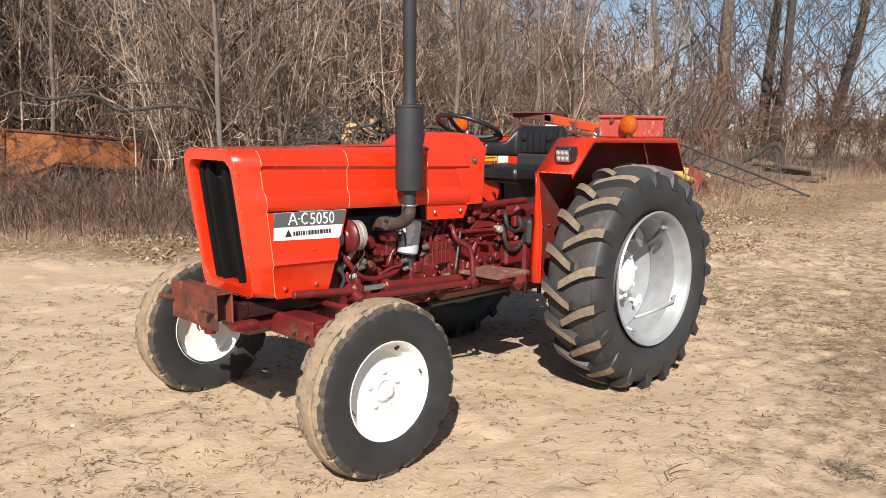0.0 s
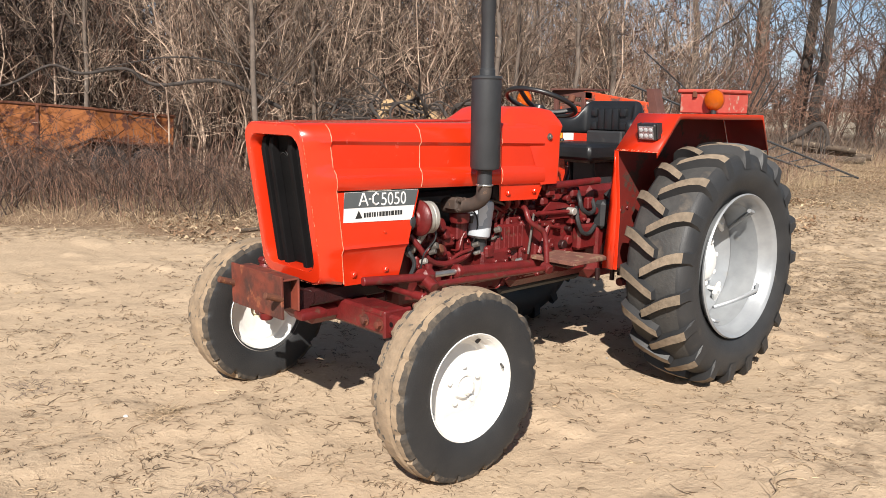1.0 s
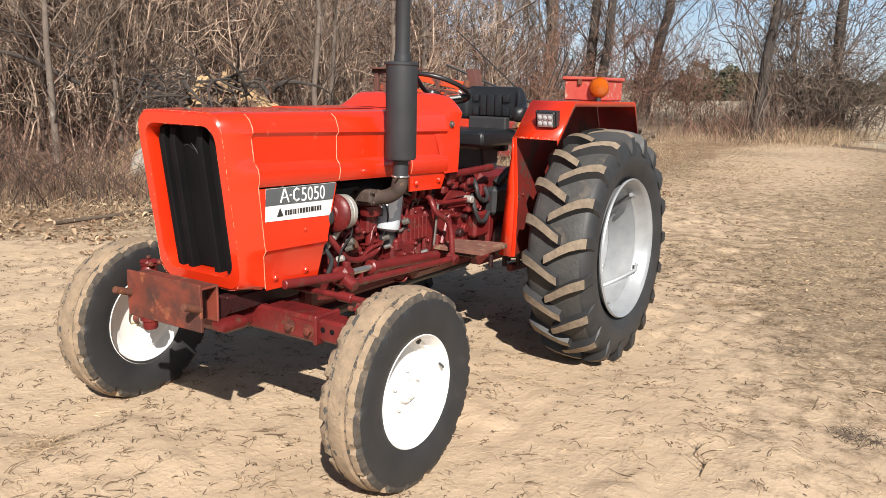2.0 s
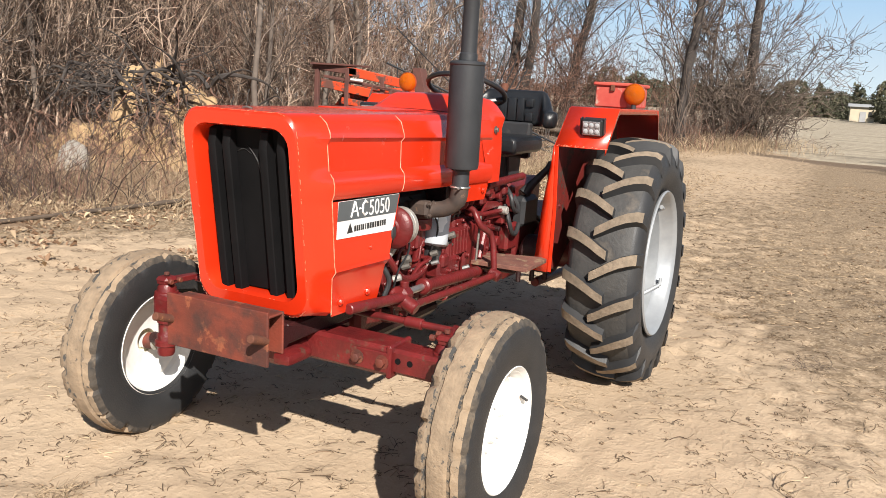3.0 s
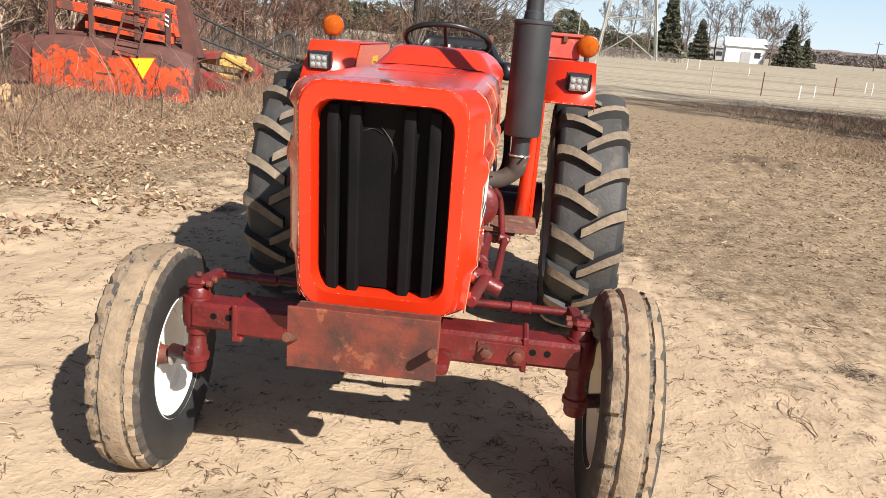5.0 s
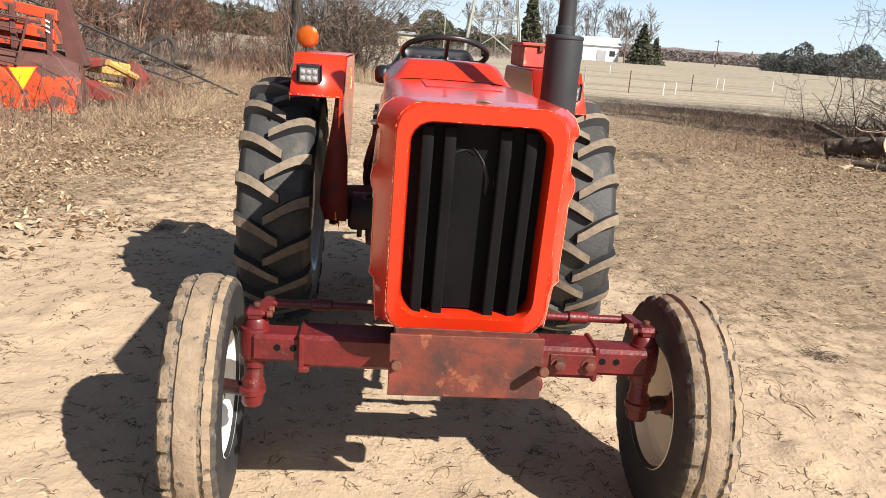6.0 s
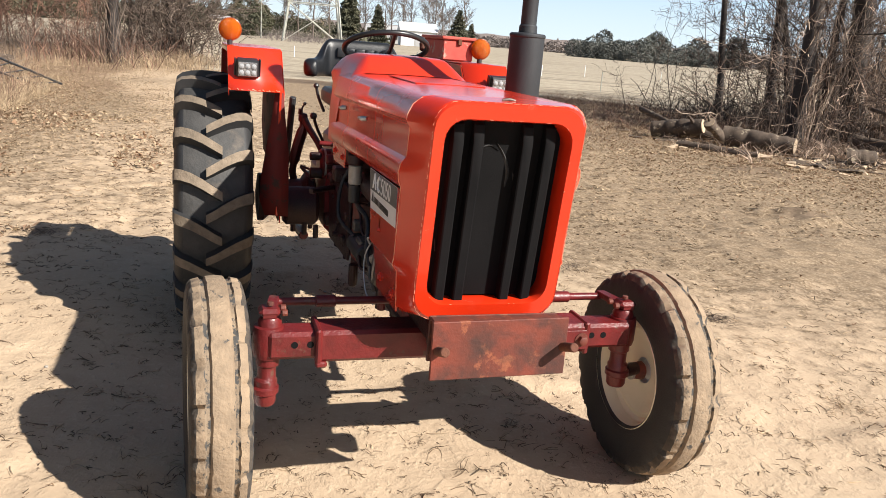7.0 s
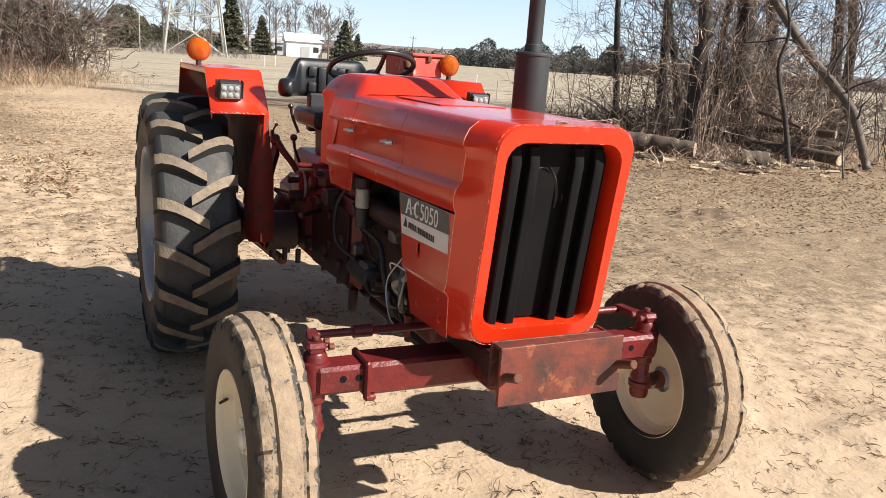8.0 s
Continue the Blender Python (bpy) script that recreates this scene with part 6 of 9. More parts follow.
# ---- levers by the seat
for p0, p1, r, knob in (((1.80, 0.21, 0.95), (1.63, 0.29, 1.10), 0.008, 0.019), ((2.0, 0.298, 1.05), (2.0, 0.288, 1.125), 0.005, 0.010), ((1.88, 0.20, 1.10), (1.86, 0.25, 1.235), 0.008, 0.015), ((1.26, -0.05, 1.0), (1.28, -0.06, 1.22), 0.008, 0.02), ((1.34, 0.06, 1.0), (1.40, 0.07, 1.20), 0.008, 0.02)):
    lv = part("lever", sweep(curve_points([p0, [(a + b) / 2 + 0.008 for a, b in zip(p0, p1)], p1], 4), r, 8), M["black"], tractor, "black-knobbed control lever")
    b = lathe([(0, -knob), (knob * 0.7, -knob * 0.7), (knob, 0), (knob * 0.7, knob * 0.7), (0, knob)], 14, axis="z")
    part("knob", b, M["plastic"], lv, "", Matrix.Translation(p1))
part("quadrant", sweep(curve_points([(2.0, 0.297, 1.06), (1.94, 0.268, 1.0), (1.87, 0.235, 0.945), (1.83, 0.215, 0.90)], 5), [0.020 - 0.0004 * k for k in range(16)], 8), M["maroon_shaded"], tractor, "dark maroon lever quadrant")
part("draft_arm", sweep(curve_points([(2.0, 0.296, 1.07), (2.0, 0.291, 0.999), (2.0, 0.322, 0.88), (2.0, 0.342, 0.765), (2.0, 0.33, 0.70), (2.0, 0.290, 0.615)], 4), [0.022] * 5 + [0.030] * 6 + [0.020] * 10, 8), M["maroon_shaded"], tractor, "dark maroon lift arm")
_b = box((1.97, 0.272, 1.02), (2.03, 0.318, 1.075), 0.012)
rod((1.985, 0.315, 1.07), (1.985, 0.315, 1.10), 0.008, 8, _b)
part("quadrant_head", _b, M["maroon_shaded"], tractor)
drum = part("remote_valve", rod((1.78, 0.13, 0.835), (1.78, 0.235, 0.835), 0.080, 26), M["maroon"], tractor, "maroon round valve housing with a bright band")
part("band", rod((1.78, 0.195, 0.835), (1.78, 0.213, 0.835), 0.0825, 26), M["alu"], drum, "bright clamp band")
part("valve_port", rod((1.70, 0.225, 0.80), (1.70, 0.29, 0.80), 0.028, 12, rod((1.74, 0.225, 0.88), (1.74, 0.285, 0.88), 0.022, 12)), M["maroon_shaded"], drum)
part("cross_bar", rod((1.72, 0.24, 0.953), (1.64, -0.02, 0.95), 0.013, 12), M["maroon"], tractor, "maroon cross bar under the seat")
part("brake_lever", sweep([(1.93, 0.303, 0.79), (1.82, 0.285, 0.772), (1.72, 0.262, 0.757)], 0.010, 8), M["black"], tractor)
part("brake_lever", sweep([(1.94, 0.303, 0.795), (1.80, 0.275, 0.80), (1.73, 0.25, 0.802)], 0.007, 8), M["black"], tractor)
part("step_bar", rod((1.44, 0.20, 0.775), (1.30, 0.335, 0.782), 0.014, 10), M["maroon_shaded"], tractor)
_b = box((1.46, 0.09, 0.86), (1.62, 0.20, 0.955), 0.03)
rod((1.52, 0.20, 0.90), (1.52, 0.235, 0.90), 0.026, 12, _b)
part("valve_block", _b, M["maroon"], tractor, "maroon casting below the seat")
part("lift_arm", sweep([(1.84, -0.318, 1.105), (1.835, -0.316, 1.095), (1.82, -0.30, 1.07), (1.78, -0.24, 0.99), (1.75, -0.20, 0.93)], [0.012, 0.026, 0.018, 0.022, 0.034], 12), M["black"], tractor, "black lift arm")
part("lift_valve", box((1.64, -0.25, 0.76), (1.86, -0.17, 0.92), 0.02), M["black"], tractor, "black hydraulic valve")
part("check_chain", sweep(curve_points([(1.84, -0.30, 1.05), (1.90, -0.31, 0.92), (1.98, -0.30, 0.80), (2.06, -0.24, 0.72)], 5), 0.012, 8), M["black"], tractor)
part("lever", sweep([(1.75, -0.22, 0.86), (1.95, -0.235, 0.76), (2.08, -0.225, 0.70)], [0.016, 0.012, 0.018], 10), M["black"], tractor)
part("lift_link", rod((2.46, -0.30, 1.12), (2.62, -0.33, 0.45), 0.02, 10), M["black"], tractor)
part("lift_link", rod((2.46, 0.30, 1.12), (2.62, 0.33, 0.45), 0.02, 10), M["black"], tractor)

# ---- weathered box standing on the left mudguard
tool_box = empty("tool_box", pose(2.20, -0.565, 1.4125), "faded red and white metal box on the mudguard", "box")
part("box_body", box((-0.20, -0.085, 0.0), (0.23, 0.095, 0.112), 0.006), M["box_paint"], tool_box)
part("box_lid", box((-0.212, -0.097, 0.112), (0.242, 0.107, 0.132), 0.006), M["box_paint"], tool_box, "rust-streaked lid")
part("hasp", box((-0.214, -0.012, 0.085), (-0.198, 0.012, 0.122), 0.004), M["rust"], tool_box)

# ---------------------------------------------------------------- plants: bundles of thin tapering stems


def stems_from(rng, base, height, lean, K=5, wander=0.08):
    """Upright stems: base (N,2), height (N,), lean (N,2) in metres at the top."""
    n = len(base)
    t = np.linspace(0, 1, K)
    P = np.zeros((n, K, 3))
    P[:, :, 0] = base[:, :1] + lean[:, :1] * t ** 1.3
    P[:, :, 1] = base[:, 1:] + lean[:, 1:] * t ** 1.3
    P[:, :, 2] = ground_z(base[:, 0], base[:, 1])[:, None] - 0.05 + height[:, None] * t
    P[:, 1:, :2] += np.cumsum(rng.normal(0, wander, (n, K - 1, 2)) * height[:, None, None] / K, 1)
    return P


def limbs_from(rng, P, R, m, t0, t1, length, spread, up, K=4, wander=0.10, rf=0.5):
    """m side shoots on every line of P; returns their points and radii."""
    n, k = P.shape[:2]
    u = rng.uniform(t0, t1, (n, m)) * (k - 1)
    i = np.minimum(u.astype(int), k - 2)
    f = (u - i)[..., None]
    r = np.arange(n)[:, None]
    base = P[r, i] * (1 - f) + P[r, i + 1] * f
    rad = R[r, i] * (1 - f[..., 0]) + R[r, i + 1] * f[..., 0]
    d = P[r, i + 1] - P[r, i]
    d /= np.linalg.norm(d, axis=-1, keepdims=True) + 1e-9
    side = rng.normal(0, 1, (n, m, 3))
    side -= d * (side * d).sum(-1, keepdims=True)
    side /= np.linalg.norm(side, axis=-1, keepdims=True) + 1e-9
    ang = rng.uniform(spread * 0.6, spread * 1.3, (n, m, 1))
    way = d * np.cos(ang) + side * np.sin(ang)
    way[..., 2] += up
    way /= np.linalg.norm(way, axis=-1, keepdims=True)
    tot = np.linalg.norm(P[:, -1] - P[:, 0], axis=-1)[:, None]
    ln = length * tot * (1.15 - 0.6 * (u / (k - 1))) * rng.uniform(0.5, 1.2, (n, m))
    base, way, ln, rad = base.reshape(-1, 3), way.reshape(-1, 3), ln.reshape(-1), rad.reshape(-1)
    s = np.linspace(0, 1, K)
    Q = base[:, None] + way[:, None] * (ln[:, None] * s)[..., None]
    Q[:, 1:] += np.cumsum(rng.normal(0, wander, (len(Q), K - 1, 3)) * ln[:, None, None] / K, 1)
    Q[:, :, 2] += (up * 0.35) * (ln[:, None] * s ** 2)
    r0 = rad * rf
    return Q, r0[:, None] * (1 - 0.75 * s)


def tube_arrays(P, R, sides):
    n, k = P.shape[:2]
    d = np.gradient(P, axis=1)
    d /= np.linalg.norm(d, axis=-1, keepdims=True) + 1e-9
    ref = np.where(np.abs(d[..., 2:3]) > 0.9, np.array([1.0, 0, 0]), np.array([0, 0, 1.0]))
    a = np.cross(d, ref)
    a /= np.linalg.norm(a, axis=-1, keepdims=True) + 1e-9
    b = np.cross(d, a)
    if sides == 1:
        # a flat blade, turned at chance
        w = np.random.default_rng(n).uniform(0, np.pi, (n, 1, 1))
        side = (a * np.cos(w) + b * np.sin(w)) * R[..., None]
        V = np.stack([P - side, P + side], 2)
        idx = np.arange(n * k * 2).reshape(n, k, 2)
        F = np.stack([idx[:, :-1, 0], idx[:, :-1, 1], idx[:, 1:, 1], idx[:, 1:, 0]], -1).reshape(-1, 4)
        return V.reshape(-1, 3), F
    th = 2 * np.pi * np.arange(sides) / sides
    V = P[:, :, None] + R[:, :, None, None] * (a[:, :, None] * np.cos(th)[:, None] + b[:, :, None] * np.sin(th)[:, None])
    idx = np.arange(n * k * sides).reshape(n, k, sides)
    nx = np.roll(idx, -1, 2)
    F = np.stack([idx[:, :-1], nx[:, :-1], nx[:, 1:], idx[:, 1:]], -1).reshape(-1, 4)
    return V.reshape(-1, 3), F


def bundle(name, sets, material, parent=None):
    """One mesh of many tubes. sets: (points, radii, sides)."""
    vs, fs, n = [], [], 0
    for P, R, sides in sets:
        v, f = tube_arrays(P, R, sides)
        vs.append(v), fs.append(f + n)
        n += len(v)
    me = bpy.data.meshes.new(name)
    fill_mesh(me, np.concatenate(vs), np.concatenate(fs))
    me.materials.append(material)
    ob = new(name, me)
    if parent:
        ob.parent = parent
    return ob


def taper(P, r0, end=0.25):
    k = P.shape[1]
    r = np.asarray(r0, float).reshape(-1, 1) * np.ones((len(P), 1))
    return r * np.linspace(1, end, k)[None]


def tree(seed, x, y, h, r, lean=(0, 0), material="bark", label="", limbs=16, twigs=7, low=0.18, droop=0.25, length=0.34, fine=0.006, third=6, thick=0.30):
    """A bare tree: tapered trunk and a crown of limbs, branches and twigs."""
    rng = np.random.default_rng(seed)
    ob = empty("tree", label=label or "bare grey-barked tree without leaves", category="tree", group="bare trees")
    P = stems_from(rng, np.array([[x, y]]), np.array([h]), np.array([lean], float), K=12, wander=0.06)
    R = r * (1 - 0.82 * np.linspace(0, 1, 12)[None]) * (1 + 0.3 * np.exp(-np.linspace(0, 1, 12)[None] * 30))
    bundle("trunk", [(P, R, 10)], M[material], ob)
    A, Ra = limbs_from(rng, P, R, limbs, low, 0.95, length, 0.9, droop, K=6, wander=0.15, rf=thick)
    B, Rb = limbs_from(rng, A, Ra, twigs, 0.15, 0.98, 0.5, 0.65, droop * 0.6, K=5, wander=0.28, rf=0.5)
    C, Rc = limbs_from(rng, B, Rb, third, 0.1, 1.0, 0.55, 0.6, droop * 0.3, K=5, wander=0.35, rf=0.6)
    bundle("crown", [(A, np.maximum(Ra, 0.006), 5), (B, np.maximum(Rb, fine * 1.3), 3), (C, np.maximum(Rc, fine) * 1.2, 1)], M["twig"], ob)
    return ob


def thicket(name, seed, n, where, heights, radius, material, label, m1=9, m2=3, lean=0.5, low=0.06, spread=0.75, up=0.35, l1=0.32, l2=0.42, thin=0.0028):
    """Countless bare saplings, joined: where(rng, n) gives their feet."""
    rng = np.random.default_rng(seed)
    base = where(rng, n)
    h = rng.uniform(*heights, len(base))
    P = stems_from(rng, base, h, rng.normal(0, lean, (len(base), 2)), K=7, wander=0.20)
    R = taper(P, rng.uniform(*radius, len(base)), 0.2)
    sets = [(P, R, 4)]
    A, Ra = limbs_from(rng, P, R, m1, low, 0.95, l1, spread, up, K=6, wander=0.50, rf=0.5)
    sets.append((A, np.maximum(Ra, thin), 3))
    if m2:
        B, Rb = limbs_from(rng, A, Ra, m2, 0.1, 1.0, l2, 0.85, up * 0.5, K=5, wander=0.55, rf=0.6)
        sets.append((B, np.maximum(Rb, thin) * 1.15, 1))
    ob = bundle(name, sets, material)
    return tagged(ob, label, "woods", kind="stuff")


def behind_edge(d0, d1, x0, x1, bias=1.0):
    def where(rng, n):
        x = rng.uniform(x0, x1, n)
        y = wood_edge(x) + d0 + (d1 - d0) * rng.uniform(0, 1, n) ** bias
        return np.stack([x, y], -1)
    return where


def clear_of_wrecks(where):
    """Leaves out feet that would stand before the trailer, the mound and the machines."""
    def kept(rng, n):
        p = where(rng, n)
        x, y = p[:, 0], p[:, 1]
        before = ((x > -6) & (x < 4) & (y < 13.2)) | ((x >= 4) & (x < 17) & (y < 10.4 - (x - 4) * 0.16))
        return p[~before]
    return kept


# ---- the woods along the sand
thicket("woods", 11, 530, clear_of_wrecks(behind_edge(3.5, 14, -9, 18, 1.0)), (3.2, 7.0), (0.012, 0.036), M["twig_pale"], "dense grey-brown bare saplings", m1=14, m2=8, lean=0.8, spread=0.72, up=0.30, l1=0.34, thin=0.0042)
# Rows further in have the wood's shade mixed into their twig colour.
thicket("woods", 12, 320, clear_of_wrecks(behind_edge(10, 34, -16, 26, 1.0)), (4.0, 9.0), (0.025, 0.07), M["twig_dark_shaded"], "tall bare saplings further in", m1=13, m2=8, lean=0.9, spread=0.95, up=0.12, thin=0.011)
thicket("woods", 13, 250, clear_of_wrecks(behind_edge(4, 18, 14, 44, 1.0)), (1.8, 4.5), (0.010, 0.025), M["twig_red"], "bare reddish brush wood", m1=13, m2=7, spread=0.95, up=0.15, thin=0.008)
thicket("woods", 14, 760, clear_of_wrecks(behind_edge(2.4, 11, -9, 17, 1.0)), (1.5, 4.2), (0.005, 0.011), M["twig_red"], "reddish-brown shoots", m1=7, m2=3, lean=0.7, spread=0.6, up=0.3, thin=0.0036)
thicket("woods", 17, 34, behind_edge(8, 17, 20, 40, 1.0), (4.5, 9.0), (0.02, 0.05), M["twig"], "tall grey saplings behind the edge", m1=14, m2=8, lean=0.7, spread=0.7, up=0.3, thin=0.0075)
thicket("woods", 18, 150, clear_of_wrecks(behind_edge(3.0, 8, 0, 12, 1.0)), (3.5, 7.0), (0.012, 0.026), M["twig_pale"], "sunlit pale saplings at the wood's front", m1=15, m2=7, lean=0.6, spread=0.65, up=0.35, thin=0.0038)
thicket("woods", 16, 300, clear_of_wrecks(behind_edge(7, 26, -9, 12, 1.0)), (4.5, 9.0), (0.02, 0.06), M["twig_dark_shaded"], "dark dense saplings deep in the wood", m1=13, m2=8, lean=0.9, spread=0.95, up=0.15, thin=0.008)
thicket("woods", 15, 215, behind_edge(26, 75, -20, 60, 1.0), (6.0, 13.0), (0.06, 0.14), M["twig_dark_shaded"], "distant bare trees", m1=12, m2=8, spread=0.95, up=0.15, thin=0.030)

# brush, canes and dry grass on the strip before the trees


def canes(name, seed, n, where, heights, radius, material, label, arch=0.8):
    rng = np.random.default_rng(seed)
    b = where(rng, n)
    h = rng.uniform(*heights, len(b))
    a = rng.uniform(0, 2 * np.pi, len(b))
    t = np.linspace(0, 1, 5)
    reach = h * rng.uniform(0.1, arch, len(b))
    P = np.zeros((len(b), 5, 3))
    P[:, :, 0] = b[:, :1] + (np.cos(a) * reach)[:, None] * t ** 1.6
    P[:, :, 1] = b[:, 1:] + (np.sin(a) * reach)[:, None] * t ** 1.6
    P[:, :, 2] = ground_z(b[:, 0], b[:, 1])[:, None] - 0.02 + h[:, None] * (t - 0.35 * t ** 3 * rng.uniform(0, 1, (len(b), 1)))
    P[:, 1:] += rng.normal(0, 0.03, (len(b), 4, 3)) * h[:, None, None]
    return tagged(bundle(name, [(P, taper(P, rng.uniform(*radius, len(b)), 0.4) * 1.3, 1)], material), label, "brush", kind="stuff")


canes("brush", 20, 2600, behind_edge(0.8, 5.0, 4, 20, 1.0), (0.08, 0.30), (0.0018, 0.004), M["twig_red"], "low dry weeds before the machines")
canes("brush", 21, 5500, behind_edge(1.0, 5.0, -8, 4, 1.0), (0.35, 1.05), (0.002, 0.0045), M["twig_red"], "tangled dry canes and brambles")
canes("brush", 24, 3600, behind_edge(0.6, 5.5, -8, 4.5, 1.0), (0.3, 0.95), (0.002, 0.005), M["twig_dark_shaded"], "dark tangled brambles before the trees", arch=1.5)
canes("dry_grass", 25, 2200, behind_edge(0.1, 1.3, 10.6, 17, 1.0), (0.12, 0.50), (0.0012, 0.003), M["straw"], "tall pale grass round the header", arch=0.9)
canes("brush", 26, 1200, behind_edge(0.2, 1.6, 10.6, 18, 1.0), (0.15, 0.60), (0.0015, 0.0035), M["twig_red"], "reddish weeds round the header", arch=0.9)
canes("brush", 27, 2200, behind_edge(1.5, 6.0, -8, 2.5, 1.0), (0.5, 1.5), (0.002, 0.005), M["twig_dark_shaded"], "dark bramble tangle round the trailer", arch=1.3)
canes("brush", 22, 4000, behind_edge(0.6, 8.0, 8, 42, 1.0), (0.3, 1.3), (0.003, 0.006), M["twig"], "tangled dry weeds")
canes("dry_grass", 23, 16000, behind_edge(0.1, 3.6, -8, 24, 1.3), (0.05, 0.26), (0.0010, 0.0024), M["straw"], "pale dry grass at the brush edge", arch=1.3)


def flakes(name, seed, pos, size, material, label, curl=0.35):
    """Small curled leaves lying about: two bent halves each."""
    rng = np.random.default_rng(seed)
    n = len(pos)
    L = rng.uniform(*size, n)
    W = L * rng.uniform(0.3, 0.55, n)
    a = rng.uniform(0, 2 * np.pi, n)
    u = np.stack([np.cos(a), np.sin(a), rng.normal(0, curl, n)], -1)
    v = np.stack([-np.sin(a), np.cos(a), rng.normal(0, curl, n)], -1)
    z = ground_z(pos[:, 0], pos[:, 1])
    c = np.stack([pos[:, 0], pos[:, 1], z + rng.uniform(0.004, 0.03, n)], -1)
    lift = np.zeros((n, 3))
    lift[:, 2] = W * rng.uniform(0.1, 0.7, n)
    V = np.stack([c - u * L[:, None] / 2, c + v * W[:, None] / 2 + lift, c + u * L[:, None] / 2, c - v * W[:, None] / 2 + lift], 1)
    i = np.arange(n * 4).reshape(n, 4)
    F = np.concatenate([i[:, [0, 1, 2]], i[:, [0, 2, 3]]])
    me = bpy.data.meshes.new(name)
    fill_mesh(me, V.reshape(-1, 3), F, False)
    me.materials.append(material)
    return tagged(new(name, me), label, "leaves", kind="stuff")


_rng = np.random.default_rng(31)
_p = behind_edge(-0.9, 3.6, -3, 18, 1.0)(_rng, 26000)
flakes("fallen_leaves", 31, _p, (0.015, 0.045), M["litter"], "brown fallen leaves along the brush")
_p = behind_edge(-1.4, 2.6, -2, 20, 1.0)(_rng, 12000)
flakes("fallen_leaves", 33, _p, (0.015, 0.045), M["straw"], "pale fallen leaves along the brush")
_p = behind_edge(-3.0, 0.6, 7, 26, 0.8)(_rng, 22000)
flakes("fallen_leaves", 35, _p, (0.015, 0.045), M["straw"], "pale leaves and straw strewn on the ground")
_p = np.stack([_rng.normal(10.0, 3.0, 15000), _rng.normal(-9.0, 2.6, 15000)], -1)
flakes("fallen_leaves", 32, _p, (0.02, 0.06), M["litter"], "brown fallen leaves below the trees")
_p = np.stack([_rng.normal(8.6, 2.4, 14000), _rng.normal(-8.0, 2.2, 14000)], -1)
flakes("fallen_leaves", 34, _p, (0.018, 0.055), M["straw"], "pale fallen leaves and chips below the trees")

_p = behind_edge(-2.6, 1.4, 1.5, 11, 1.0)(_rng, 9000)
_p = _p[vnoise(_p[:, 0], _p[:, 1], 0.5, 88) + 0.35 * smooth(-1.6, 0.6, _p[:, 1] - wood_edge(_p[:, 0])) > 0.55]
flakes("fallen_leaves", 36, _p[::2], (0.03, 0.085), M["straw"], "large pale curled leaves before the brush", 0.5)
flakes("fallen_leaves", 37, _p[1::2], (0.03, 0.080), M["litter"], "large brown curled leaves before the brush", 0.5)

# scraps of dry grass and twigs on the sand


def scraps(seed, n, x0, x1, y0, y1, size, material, label, radius=(0.0007, 0.0016), flat=0.25, curl=0.55):
    rng = np.random.default_rng(seed)
    c = np.stack([rng.uniform(x0, x1, n * 3), rng.uniform(y0, y1, n * 3)], -1)
    keep = vnoise(c[:, 0], c[:, 1], 0.55, seed) * 0.6 + 0.4 * vnoise(c[:, 0], c[:, 1], 0.17, seed + 3) + 0.25 * rng.uniform(-1, 1, n * 3) > 0.54
    c = c[keep][:n]
    per = 4
    c = np.repeat(c, per, 0) + rng.normal(0, 0.011, (len(c) * per, 2))
    n = len(c)
    a = rng.uniform(0, 2 * np.pi, n)
    L = rng.uniform(*size, n) * rng.uniform(0.4, 1, n)
    t = np.linspace(0, 1, 4)
    bend = rng.normal(0, curl, (n, 1)) * t ** 2
    P = np.zeros((n, 4, 3))
    P[:, :, 0] = c[:, :1] + L[:, None] * (np.cos(a)[:, None] * t - np.sin(a)[:, None] * bend)
    P[:, :, 1] = c[:, 1:] + L[:, None] * (np.sin(a)[:, None] * t + np.cos(a)[:, None] * bend)
    P[:, :, 2] = ground_z(P[:, :, 0], P[:, :, 1]) + 0.002 + (np.abs(rng.normal(0, flat, (n, 1))) * L[:, None]) * t * (1.2 - t)
    return tagged(bundle("grass_scraps", [(P, taper(P, rng.uniform(*radius, n), 0.5) * 1.3, 1)], material), label, "dry grass", kind="stuff")


scraps(41, 3400, -2.4, 5.5, -3.4, 3.8, (0.018, 0.050), M["scrap"], "brown scraps of dry grass on the sand", (0.0009, 0.0018), 0.8)
scraps(46, 2600, -2.4, 6.5, -3.6, 4.2, (0.010, 0.026), M["scrap"], "short brown crumbs of dry grass on the sand", (0.0011, 0.0022), 0.7)
scraps(45, 320, -2.2, 4.5, -3.2, 3.6, (0.05, 0.10), M["scrap"], "longer brown stems of dry grass on the sand", (0.0010, 0.0020), 0.3)
scraps(42, 2000, -2.4, 6.5, -3.4, 4.4, (0.025, 0.07), M["straw"], "pale scraps of dry grass on the sand", (0.0010, 0.0022), 0.4)
scraps(43, 9000, 3.6, 16, -9.5, 5, (0.02, 0.06), M["straw"], "dry grass scattered on the brown ground", (0.0016, 0.0036), 0.12, 0.2)
scraps(44, 6500, 3.6, 15, -9.5, 5, (0.015, 0.05), M["scrap"], "dark twigs scattered on the brown ground", (0.0016, 0.0036), 0.15, 0.25)

